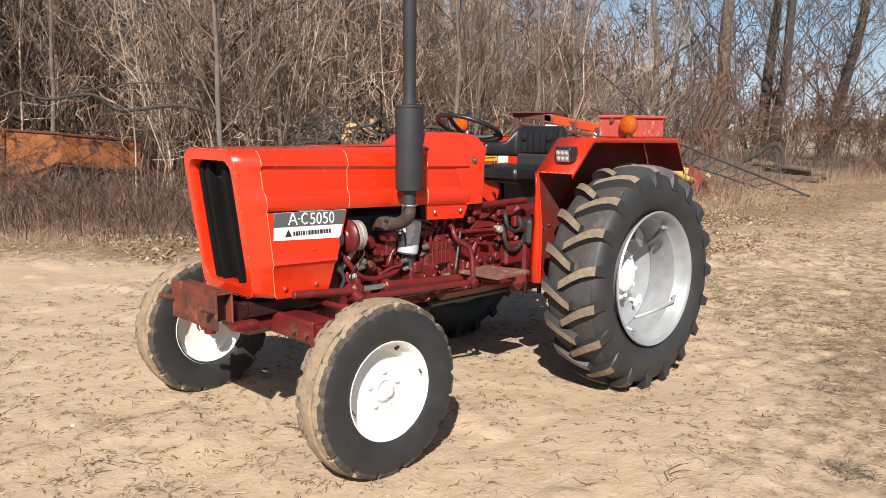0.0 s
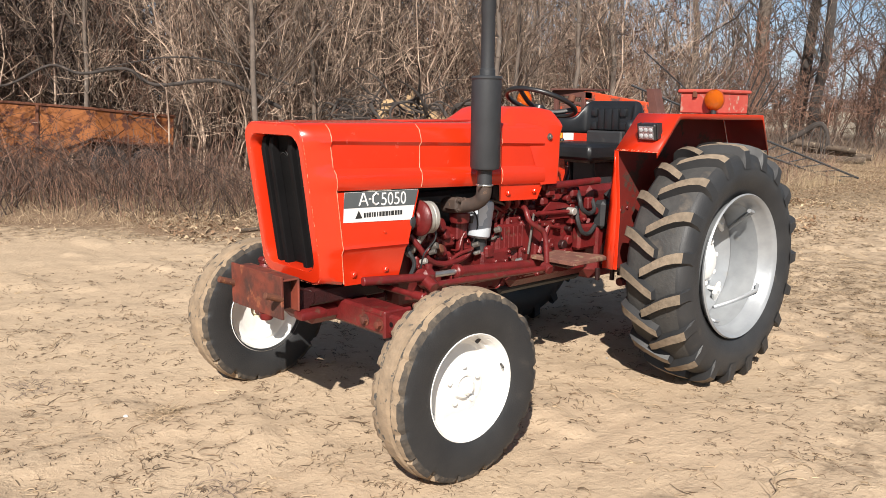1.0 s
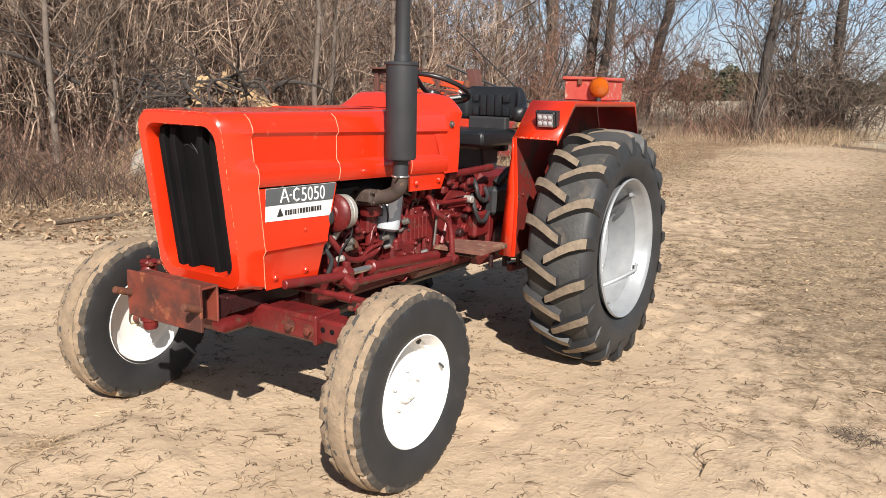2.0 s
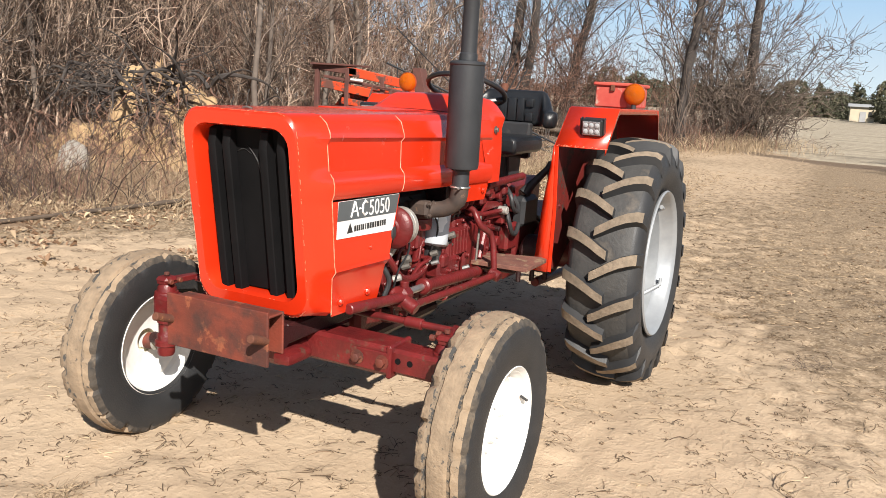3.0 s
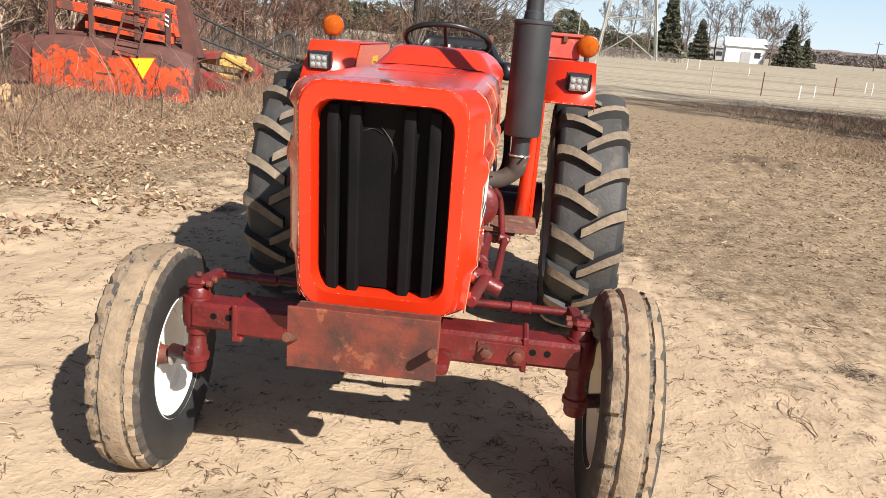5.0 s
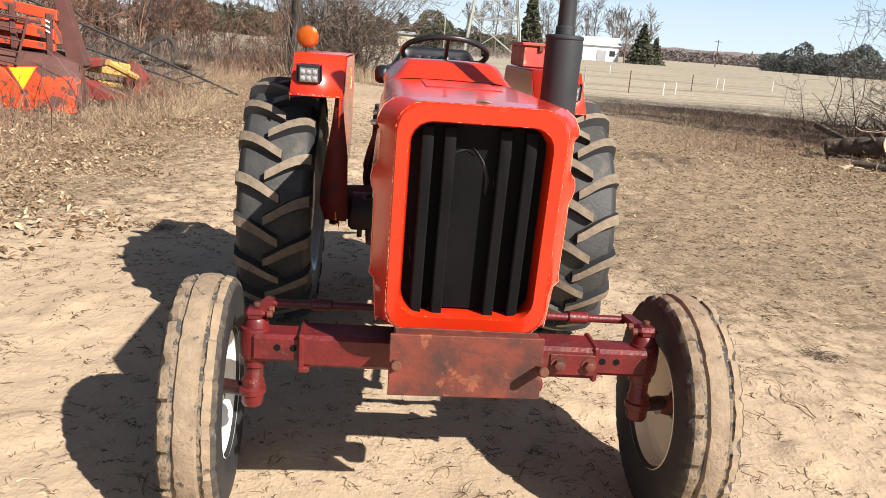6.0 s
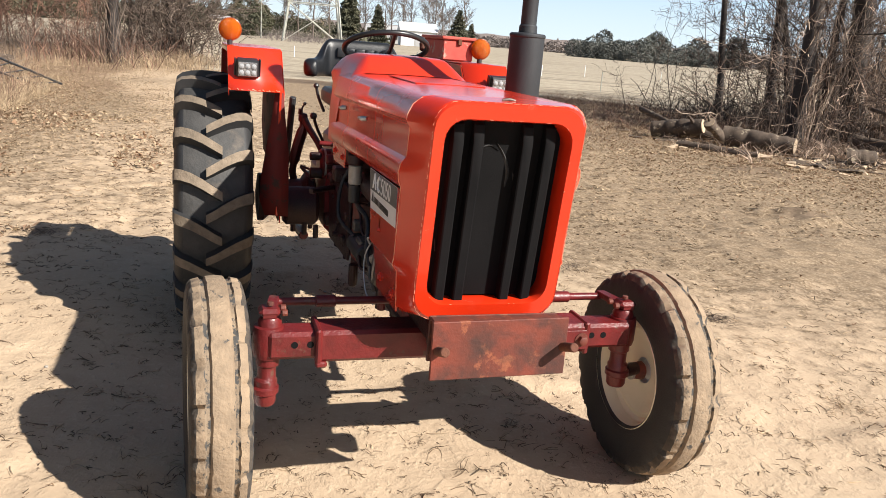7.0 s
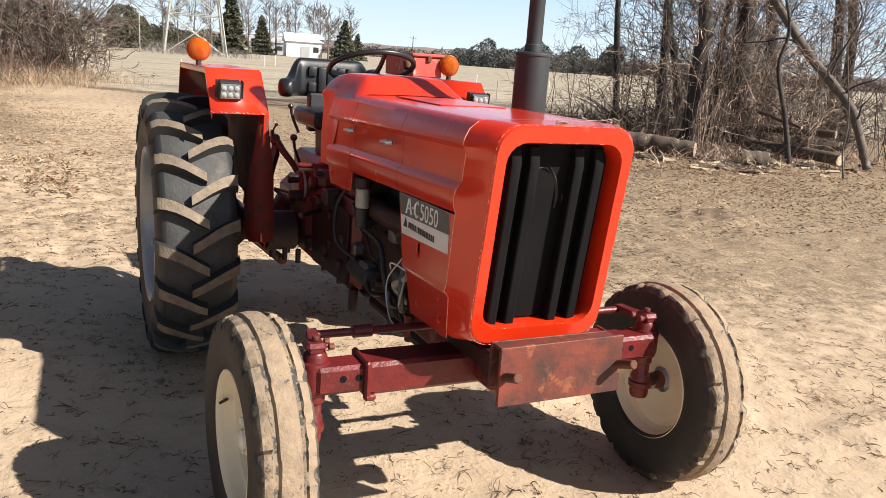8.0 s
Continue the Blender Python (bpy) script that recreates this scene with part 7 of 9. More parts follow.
# a dead twig, tufts and pebbles on the sand


def dead_twig(seed, x, y, turn, length):
    rng = random.Random(seed)
    ob = empty("twig", pose(x, y, float(ground_z(x, y)) + 0.008, 0, 0, turn), "brown dead twig lying on the sand", "twig", "fallen twigs")
    stem = [(length * k / 6, rng.uniform(-0.02, 0.02), 0.004 * k) for k in range(7)]
    part("stem", sweep(curve_points(stem, 3), [0.004 - 0.00014 * k for k in range(19)], 6), M["straw"], ob)
    for k in range(7):
        a = stem[rng.randrange(1, 6)]
        d = rng.uniform(-1, 1)
        part("shoot", sweep([a, (a[0] + 0.05, a[1] + 0.04 * d, a[2] + 0.012), (a[0] + rng.uniform(0.07, 0.13), a[1] + 0.08 * d, a[2] + 0.004)], [0.002, 0.0016, 0.001], 5), M["straw"], ob)


for i, (x, y, turn, ln) in enumerate(((0.72, -1.74, 18, 0.26), (2.2, -2.3, 120, 0.2), (-0.7, 1.9, 60, 0.16), (3.9, 0.9, 15, 0.3), (1.9, 2.9, 160, 0.25), (-1.0, -1.9, 75, 0.14))):
    dead_twig(300 + i, x, y, turn, ln)


def tuft(seed, x, y, n=90, h=(0.02, 0.07), r=0.07, mt="straw"):
    rng = np.random.default_rng(seed)
    b = np.stack([x + rng.normal(0, r, n), y + rng.normal(0, r, n)], -1)
    t = np.linspace(0, 1, 4)
    a = rng.uniform(0, 2 * np.pi, n)
    L = rng.uniform(*h, n)
    P = np.zeros((n, 4, 3))
    P[:, :, 0] = b[:, :1] + (np.cos(a) * L)[:, None] * t
    P[:, :, 1] = b[:, 1:] + (np.sin(a) * L)[:, None] * t
    P[:, :, 2] = ground_z(b[:, 0], b[:, 1])[:, None] + L[:, None] * (0.9 * t - 0.6 * t * t)
    tagged(bundle("grass_tuft", [(P, taper(P, 0.0016), 1)], M[mt]), "small flattened tuft of dry grass on sand", "dry grass", kind="stuff")


for i, (x, y) in enumerate(((3.57, -1.08), (2.6, -1.7), (3.1, -2.5), (1.5, -2.2), (0.3, -2.1), (-0.9, -1.4), (-0.6, 0.55), (-0.75, -0.3), (2.4, 2.3), (3.6, 1.9), (4.6, -0.4), (4.9, -2.2), (5.6, 0.6), (-1.0, 1.3), (0.6, 2.2))):
    tuft(400 + i, x, y, 110 if i % 3 else 190, (0.02, 0.07), 0.06 + 0.03 * (i % 3), ("straw", "twig")[i % 2])
_rng2 = random.Random(77)
for i in range(26):
    x, y = (-0.757, 0.615) if i == 0 else (_rng2.uniform(-1.8, 4.5), _rng2.uniform(-2.8, 3.0))
    r = 0.011 if i == 0 else _rng2.uniform(0.004, 0.010)
    bm = bmesh.new()
    bmesh.ops.create_icosphere(bm, subdivisions=2, radius=r)
    for v in bm.verts:
        v.co *= 1 + 0.25 * noise.noise(v.co * (1.2 / r) + Vector((i, 0, 0)))
        v.co.z *= 0.65
    tagged(part("pebble", bm, M["concrete"] if i else M["white"], None, "", pose(x, y, float(ground_z(x, y)) + r * 0.3, 0, 0, i * 40)), "small rounded pebble lying on the sand", "pebble", "pebbles")

# ---- single trees at the wood's edge and out by the field
for i, (x, y, h, r, lean, mt) in enumerate((
        (29.9, 13.2, 18, 0.32, (0.5, -0.9), "bark"), (30.3, 11.8, 18, 0.25, (0.6, -1.7), "bark_dark"), (29.3, 10.5, 18, 0.22, (0.6, -1.6), "bark_dark"), (34.2, 10.5, 18, 0.26, (0.9, -2.3), "bark_dark"),
        (28.0, 1.62, 14, 0.21, (0.1, 0.1), "bark_dark"), (28.3, 3.0, 9, 0.07, (0.1, -0.3), "bark"), (24.5, 3.25, 14, 0.18, (0.2, -0.4), "bark_dark"))):
    tree(100 + i, x, y, h, r, lean, mt, "tall bare tree at the wood's edge", limbs=36, twigs=8, low=0.09, fine=0.0085, thick=0.15, length=0.25)
for i, (x, y, h, r, lean) in enumerate(((4.35, 8.55, 7, 0.055, (0.3, 0.2)), (6.6, 10.2, 7, 0.05, (-0.3, 0.3)), (8.15, 7.0, 7, 0.055, (0.2, 0.2)), (3.1, 12.4, 7, 0.05, (0.2, 0.2)), (9.9, 8.3, 7, 0.05, (0.3, -0.2)), (11.5, 8.0, 8, 0.06, (0.2, 0.3)), (14.5, 9.2, 9, 0.08, (0.2, 0.3)), (18.5, 9.3, 10, 0.11, (-0.3, 0.2)), (-0.8, 10.5, 7, 0.05, (0.3, 0.2)))):
    tree(130 + i, x, y, h, r, lean, "bark", "slim bare tree in the brush", limbs=18, twigs=7, low=0.06, droop=0.3, length=0.32, fine=0.0042)

for k, (cx, cy) in enumerate(((28.0, 1.62), (24.5, 3.25))):
    canes("vines", 80 + k, 130, lambda rng, n: np.stack([cx + 0.25 * np.clip(rng.normal(0, 1, n), -2, 2), cy + 0.25 * np.clip(rng.normal(0, 1, n), -2, 2)], -1), (0.6, 3.4), (0.005, 0.012), M["twig"], "dry vines climbing the trunk", arch=0.22)

# ---- copse beyond the sand with logs and split wood
for i, (x, y, h, r, lean) in enumerate((
        (11.36, -10.98, 9, 0.19, (0.4, 0.4)), (11.47, -12.6, 10, 0.28, (0.6, 0.6)), (12.9, -14.85, 10, 0.19, (0.8, 0.8)), (15.0, -11.7, 11, 0.09, (0.2, -0.1)), (16.1, -14.2, 11, 0.15, (0.7, 0.9)),
        (15.9, -14.75, 10, 0.12, (2.0, 2.4)), (13.6, -18.1, 10, 0.19, (0.9, 0.8)), (13.7, -18.75, 10, 0.17, (0.6, 0.5)), (12.0, -12.1, 9, 0.10, (0.5, -0.6)))):
    tree(160 + i, x, y, h, r, lean, "bark_dark", "dark bare tree wound with dry vines", limbs=30, twigs=8, low=0.06, droop=0.10, length=0.26, fine=0.0050, thick=0.13)


def bent_tree(name, label, line, r0, r1, material, shoots, seed):
    """A tree that leans or winds along a line, with bare shoots."""
    rng = random.Random(seed)
    ob = empty(name, label=label, category="tree", group="bare trees")
    pts = curve_points(line, 6)
    rad = [r0 + (r1 - r0) * k / (len(pts) - 1) for k in range(len(pts))]
    skin = sweep(pts, rad, 12)
    for v in skin.verts:
        v.co += Vector((0, 0, 1)) * 0.2 * r0 * noise.noise(v.co * 5.0)
    part("trunk", skin, M[material], ob)
    for k in range(shoots):
        i = rng.randrange(3, len(pts) - 1)
        p, d = Vector(pts[i]), Vector((rng.uniform(-1, 1), rng.uniform(-1, 1), rng.uniform(0.1, 1.2))).normalized()
        l, way = rng.uniform(0.5, 1.8), [Vector(pts[i])]
        for q in range(4):
            d = (d + Vector((rng.gauss(0, 0.35), rng.gauss(0, 0.35), rng.gauss(0.05, 0.3)))).normalized()
            p = p + d * l / 4
            way.append(p)
        part("branch", sweep(curve_points(way, 3), [rad[i] * 0.30 * (1 - 0.06 * q) for q in range(13)], 6), M["bark_dark"], ob)
    return ob


bent_tree("leaning_tree", "pale dead trunk leaning across the copse", [(7.91, -12.24, 0.06), (8.25, -12.24, 0.75), (8.58, -12.23, 1.24), (9.55, -12.07, 2.12), (10.45, -11.91, 3.16), (11.23, -11.85, 4.1), (11.8, -11.8, 4.9)], 0.075, 0.10, "bark", 10, 5)
bent_tree("sapling", "dark crooked sapling before the copse", [(8.62, -11.02, 0.0), (8.80, -10.90, 0.9), (9.03, -10.78, 1.79), (9.04, -10.91, 2.5), (9.23, -10.73, 3.4)], 0.055, 0.02, "bark_dark", 12, 6)
bent_tree("sapling", "thin pale sapling before the copse", [(7.15, -10.68, 0.0), (7.22, -10.62, 0.5), (7.2, -10.6, 1.0), (7.4, -10.5, 2.2)], 0.018, 0.008, "bark", 6, 8)


def round_copse(cx, cy, sx, sy):
    return lambda rng, n: np.stack([cx + sx * np.clip(rng.normal(0, 1, n), -2, 2), cy + sy * np.clip(rng.normal(0, 1, n), -2, 2)], -1)


thicket("undergrowth", 51, 70, round_copse(12.8, -13.8, 2.2, 2.0), (1.5, 5.0), (0.007, 0.018), M["twig"], "bare undergrowth and vines", m1=12, m2=7, lean=1.0, spread=1.1, up=0.05, thin=0.0032)
# Darker twig colour puts shade behind and between the copse trunks.
thicket("undergrowth", 60, 62, round_copse(16.5, -18.0, 2.6, 2.2), (1.5, 5.5), (0.010, 0.03), M["twig_dark_shaded"], "dark bare saplings behind the copse", m1=13, m2=7, lean=0.8, spread=1.0, up=0.1, thin=0.006)
thicket("undergrowth", 62, 26, round_copse(11.6, -12.3, 1.3, 1.5), (1.2, 4.2), (0.006, 0.012), M["twig_pale"], "pale curling vines and shoots in the copse", m1=12, m2=6, lean=1.2, spread=1.3, up=-0.1, thin=0.0042)
thicket("undergrowth", 61, 60, round_copse(12.0, -14.6, 1.9, 1.6), (0.6, 2.2), (0.006, 0.014), M["twig_dark_shaded"], "dark low brush between the trunks", m1=12, m2=7, lean=0.8, spread=1.2, up=0.0, thin=0.004)
canes("brush", 52, 1100, round_copse(12.4, -12.8, 2.2, 1.6), (0.3, 1.3), (0.0015, 0.004), M["twig"], "dry canes between the trunks", arch=1.0)


def weed_patches(cut, seed):
    """Ragged patches between the sand and the field."""
    def where(rng, n):
        p = np.stack([rng.uniform(10.8, 21, n * 4), rng.uniform(-12.0, -4.6, n * 4)], -1)
        d = 0.6 * vnoise(p[:, 0], p[:, 1], 2.4, seed) + 0.4 * vnoise(p[:, 0], p[:, 1], 0.7, seed + 1) + 0.25 * smooth(-6.5, -9.5, p[:, 1]) + 0.10 * rng.uniform(-1, 1, n * 4)
        return p[d > cut][:n]
    return where


canes("brush", 56, 1100, weed_patches(0.62, 91), (0.12, 0.50), (0.0015, 0.0035), M["twig_dark_shaded"], "dark dead weeds along the field", arch=1.6)
canes("brush", 53, 3600, weed_patches(0.52, 91), (0.06, 0.42), (0.0015, 0.0035), M["twig_red"], "dry weeds along the field", arch=1.5)
canes("dry_grass", 59, 3400, weed_patches(0.46, 93), (0.05, 0.26), (0.0015, 0.003), M["straw"], "pale dry grass along the field", arch=1.3)
for s, (cx, cy) in enumerate(((11.3, -11.1), (11.35, -12.2), (11.35, -12.75))):
    canes("vines", 54 + s, 110, round_copse(cx, cy, 0.24, 0.24), (0.8, 3.6), (0.003, 0.008), M["twig_pale" if s != 1 else "twig"], "dry vines climbing the trunk", arch=0.22)


def log(seed, a, b, r, label="weathered grey log lying on the ground", name="log"):
    """A felled trunk with bark, knots and cut ends, lying from a to b."""
    rng = random.Random(seed)
    a, b = Vector(a), Vector(b)
    n = 9
    pts, rad = [], []
    for i in range(n):
        t = i / (n - 1)
        p = a.lerp(b, t) + Vector((rng.uniform(-1, 1), rng.uniform(-1, 1), rng.uniform(-0.6, 0.6))) * r * 0.12
        pts.append(p), rad.append(r * (1 - 0.18 * t) * rng.uniform(0.93, 1.07))
    ob = empty(name, label=label, category="log", group="felled wood")
    pts = curve_points(pts, 3)
    rad = [rad[min(k // 3, n - 1)] * rng.uniform(0.96, 1.04) for k in range(len(pts))]
    skin = sweep(pts, rad, 18, caps=False)
    for v in skin.verts:
        k = noise.noise(v.co * (1.1 / r) + Vector((seed * 3.7, 0, 0))) * 0.16 + noise.noise(v.co * (3.5 / r)) * 0.07
        c = min(pts, key=lambda q: (q - v.co).length_squared)
        v.co += (v.co - c) * k
    part("bark", skin, M["wood"], ob)
    for k in range(2 + seed % 2):
        i = rng.randrange(3, len(pts) - 3)
        d = Vector((rng.uniform(-1, 1), rng.uniform(-1, 1), rng.uniform(0.2, 1))).normalized()
        part("knot", sweep([pts[i] + d * rad[i] * 0.7, pts[i] + d * rad[i] * 1.15, pts[i] + d * rad[i] * (1.3 + rng.random() * 0.8)], [rad[i] * 0.3, rad[i] * 0.22, rad[i] * 0.12], 7), M["wood"], ob)
    for p, q, rr in ((pts[0], pts[1], rad[0]), (pts[-1], pts[-2], rad[-1])):
        d = (p - q).normalized()
        part("cut_end", sweep([p - d * 0.01, p + d * 0.004, p + d * 0.006], [rr * 0.98, rr * 0.96, rr * 0.8], 14), M["cut_wood"], ob, "pale sawn end")
    return ob


log(1, (10.45, -8.62, 0.20), (9.45, -9.42, 0.19), 0.185, "thick sawn log lying on leaf litter")
log(2, (10.1, -7.45, 0.05), (8.94, -8.30, 0.04), 0.085, "weathered barkless log half in the litter")
log(3, (11.13, -12.51, 0.52), (9.47, -13.18, 0.55), 0.09, "long thin log lying across the brush")
log(4, (10.4, -12.6, 0.30), (9.7, -13.8, 0.28), 0.13)
log(5, (10.20, -8.10, 0.46), (10.40, -8.62, 0.10), 0.10, "short grey stump leaning on the logs")
log(6, (12.61, -8.10, 0.46), (10.85, -8.08, 0.22), 0.058, "slanting bare pole on dry weeds")
log(7, (11.4, -8.1, 0.16), (10.5, -9.2, 0.18), 0.12)
log(9, (8.75, -9.95, 0.13), (8.55, -10.40, 0.14), 0.15, "short pale sawn log")
log(18, (11.5, -7.75, 0.16), (10.7, -8.35, 0.34), 0.17, "dark rotten log behind the sawn one")
log(19, (10.27, -11.53, 0.26), (8.09, -11.73, 0.20), 0.13, "thick bark-covered log below the trees")


def split_wood(seed, n, cx, cy, sx, sy):
    """Split billets, slabs of bark and splinters, three- to five-sided and tapering."""
    rng = random.Random(seed)
    for i in range(n):
        l, w = rng.uniform(0.10, 0.50), rng.uniform(0.02, 0.075)
        k = rng.choice((3, 4, 5))
        a0 = [2 * math.pi * (q + rng.uniform(-0.25, 0.25)) / k for q in range(k)]
        bm, rings = bmesh.new(), []
        for t in (-0.5, rng.uniform(-0.2, 0.25), 0.5):
            f, dy = rng.uniform(0.55, 1.0), rng.uniform(-0.35, 0.35) * w
            rings.append([bm.verts.new((l * t + rng.uniform(-0.12, 0.12) * l * abs(t), dy + w * f * math.cos(q), w * 0.6 * f * math.sin(q))) for q in a0])
        for r0, r1 in zip(rings, rings[1:]):
            for q in range(k):
                bm.faces.new((r0[q], r0[(q + 1) % k], r1[(q + 1) % k], r1[q]))
        bm.faces.new(rings[0][::-1]), bm.faces.new(rings[-1])
        bmesh.ops.recalc_face_normals(bm, faces=bm.faces)
        x, y = rng.gauss(cx, sx), rng.gauss(cy, sy)
        pale = rng.random() < 0.5
        ob = part("split_log", bm, M["cut_wood"] if pale else M["wood"], None, "", pose(x, y, float(ground_z(x, y)) + w * 0.25, rng.uniform(-20, 20), rng.uniform(-10, 10), rng.uniform(0, 360)))
        tagged(ob, "pale split piece of firewood on the ground" if pale else "grey bark-covered splinter of wood on the ground", "firewood", "split firewood")


split_wood(7, 90, 8.6, -9.7, 0.45, 0.8)
split_wood(8, 66, 8.7, -11.8, 0.6, 1.3)
split_wood(9, 16, 10.6, -8.0, 0.7, 0.5)
log(17, (9.97, -11.41, 0.92), (9.0, -11.62, 0.70), 0.035, "broken pole leaning in the brush")
canes("brush", 57, 520, round_copse(15.2, -12.4, 0.9, 0.9), (0.3, 1.1), (0.004, 0.011), M["bark_dark"], "dark heap of broken branches by the field", arch=1.8)
canes("brush", 58, 1500, round_copse(9.6, -10.8, 0.7, 1.6), (0.06, 0.35), (0.002, 0.007), M["twig_pale"], "broken sticks among the logs", arch=1.8)

# fallen logs and a dark leaning branch at the wood's far edge
log(11, (20.6, 7.0, 0.36), (20.9, 5.3, 0.16), 0.10)
for _line, _r in (([(18.24, 6.51, 0.59), (18.35, 6.14, 0.82), (18.42, 5.87, 1.02), (18.46, 5.69, 1.06), (18.49, 5.56, 0.88), (18.51, 5.5, 0.55)], 0.075),):
    _o = empty("fallen_bough", label="dark fallen bough arching over the brush", category="branch")
    part("limb", sweep(curve_points(_line, 5), [_r * (0.6 + 0.4 * math.sin(0.12 * k + 0.4)) for k in range(26)], 9), M["bark_dark"], _o)
    for k in (6, 11, 15, 19, 22):
        _a = Vector(curve_points(_line, 5)[k])
        part("shoot", sweep([_a, _a + Vector((-0.1, 0.05 * (k % 3 - 1), -0.35)), _a + Vector((-0.15, 0.12 * (k % 3 - 1), -0.8))], [_r * 0.35, _r * 0.25, _r * 0.12], 6), M["bark_dark"], _o)
log(13, (20.2, 7.1, 0.52), (20.6, 5.6, 0.34), 0.09)
log(14, (19.6, 6.6, 0.16), (20.2, 5.2, 0.12), 0.11)
_o = empty("bough", label="dark dead bough hanging across the brush", category="branch")
part("limb", sweep(curve_points([(0.2, 11.2, 1.25), (0.8, 11.1, 1.62), (1.4, 11.0, 1.66), (2.0, 10.8, 1.98), (2.4, 10.6, 1.86), (3.0, 10.3, 1.95), (3.4, 10.1, 1.70), (4.3, 9.6, 1.78), (5.2, 9.2, 1.35)], 5), [0.012 + 0.0006 * k for k in range(41)], 8), M["bark_dark"], _o)
part("limb", sweep(curve_points([(2.6, 10.5, 1.93), (3.6, 9.9, 2.15), (4.5, 9.5, 2.05), (5.3, 9.1, 1.75)], 5), [0.010 + 0.0006 * k for k in range(16)], 7), M["bark_dark"], _o)
log(15, (4.4, 4.9, 0.04), (2.2, 5.1, 0.03), 0.025, "pale stick lying at the sand's edge")

# ---- upturned stump with its mound of sandy soil


def root_mound():
    rng = np.random.default_rng(61)
    ob = empty("root_mound", label="upturned tree stump with torn roots and yellow sandy soil", category="stump")
    bm = bmesh.new()
    n, m = 110, 54
    rows = []
    for i in range(n):
        row = []
        for j in range(m + 1):
            a, t = 2 * math.pi * i / n, j / m
            rr = 1.0 - t
            x, y = math.cos(a) * rr * 1.5, math.sin(a) * rr * 2.35
            h = 1.95 * (1 - rr ** 0.85) * (0.8 + 0.2 * math.cos(a * 2 + 0.5))
            k = 0.30 * (noise.noise((x * 1.7 + 3, y * 1.7, h * 2)) + 0.6 * noise.noise((x * 4.2, y * 4.2, h * 4 + 7)) + 0.35 * noise.noise((x * 9, y * 9, h * 9))) * min(1, 3 * t + 0.1)
            row.append(bm.verts.new((x * (1 + 0.4 * k), y * (1 + 0.4 * k), max(-0.08, h - 0.08 + k))))
        rows.append(row)
    for i in range(n):
        r0, r1 = rows[i], rows[(i + 1) % n]
        for j in range(m):
            if j == m - 1:
                bm.faces.new((r0[j], r1[j], r0[j + 1]))
            else:
                bm.faces.new((r0[j], r1[j], r1[j + 1], r0[j + 1]))
    part("soil", bm, M["clay"], ob, "crumbling yellow sandy soil", sharp=0.9)
    # roots: crooked tapering lines fanning from the crown, and fine ones hanging down the face
    for k in range(120):
        a = rng.uniform(0, 2 * np.pi)
        s = Vector((rng.normal(-0.35, 0.30), rng.normal(0.1, 0.7), rng.uniform(0.75, 1.5)))
        d = Vector((math.cos(a) - 0.5, math.sin(a) * 1.3, rng.uniform(-0.2, 0.9))).normalized()
        L = rng.uniform(0.6, 1.6)
        pts = [s]
        for i in range(6):
            d = (d + Vector(rng.normal(0, 0.30, 3)) + Vector((0, 0, -0.05 * i))).normalized()
            pts.append(pts[-1] + d * L / 6)
        r0 = rng.uniform(0.007, 0.018) if k % 6 else rng.uniform(0.022, 0.045)
        part("root", sweep(curve_points(pts, 2), [r0 * (1 - i / 12.5) ** 0.8 for i in range(13)], 6), M["bark_dark"], ob)
    for k in range(180):
        s = Vector((rng.normal(-0.75, 0.35), rng.normal(0, 1.0), rng.uniform(0.15, 1.5)))
        pts = [s]
        d = Vector((-0.4, rng.normal(0, 0.7), -0.7)).normalized()
        L = rng.uniform(0.25, 0.8)
        for i in range(6):
            d = (d + Vector(rng.normal(0, 0.38, 3)) + Vector((0, 0, -0.1))).normalized()
            pts.append(pts[-1] + d * L / 6)
        r0 = rng.uniform(0.005, 0.014)
        part("root", sweep(pts, [r0, r0 * 0.95, r0 * 0.85, r0 * 0.7, r0 * 0.5, r0 * 0.3, r0 * 0.1], 4), M[("bark_dark", "twig_red", "twig")[k % 3]], ob)
    ob.matrix_basis = pose(7.1, 8.0, 0.0, 0, 0, 12)
    return ob


root_mound()
_b = slab([(-0.22, 0.0), (0.26, 0.0), (0.20, 0.42), (0.05, 0.56), (-0.14, 0.46)], 0.16, "x", 0, bevel=0.04)
tagged(part("stone_slab", _b, M["concrete"], None, "", pose(5.05, 7.55, -0.04, 0, 12, 30)), "grey stone slab standing in dry grass", "stone")
canes("dry_grass", 62, 2600, round_copse(5.3, 7.3, 0.9, 1.6), (0.06, 0.32), (0.0012, 0.003), M["straw"], "dry grass round the stump", arch=1.2)
canes("brush", 64, 320, round_copse(6.6, 8.0, 0.7, 1.3), (0.3, 1.3), (0.002, 0.006), M["twig_dark_shaded"], "dark torn roots and brambles over the mound", arch=1.3)
canes("brush", 63, 800, round_copse(6.3, 7.9, 0.9, 1.6), (0.3, 1.2), (0.002, 0.005), M["twig_red"], "brambles over the stump's mound", arch=1.2)

# ---- rusted dump trailer in the brush


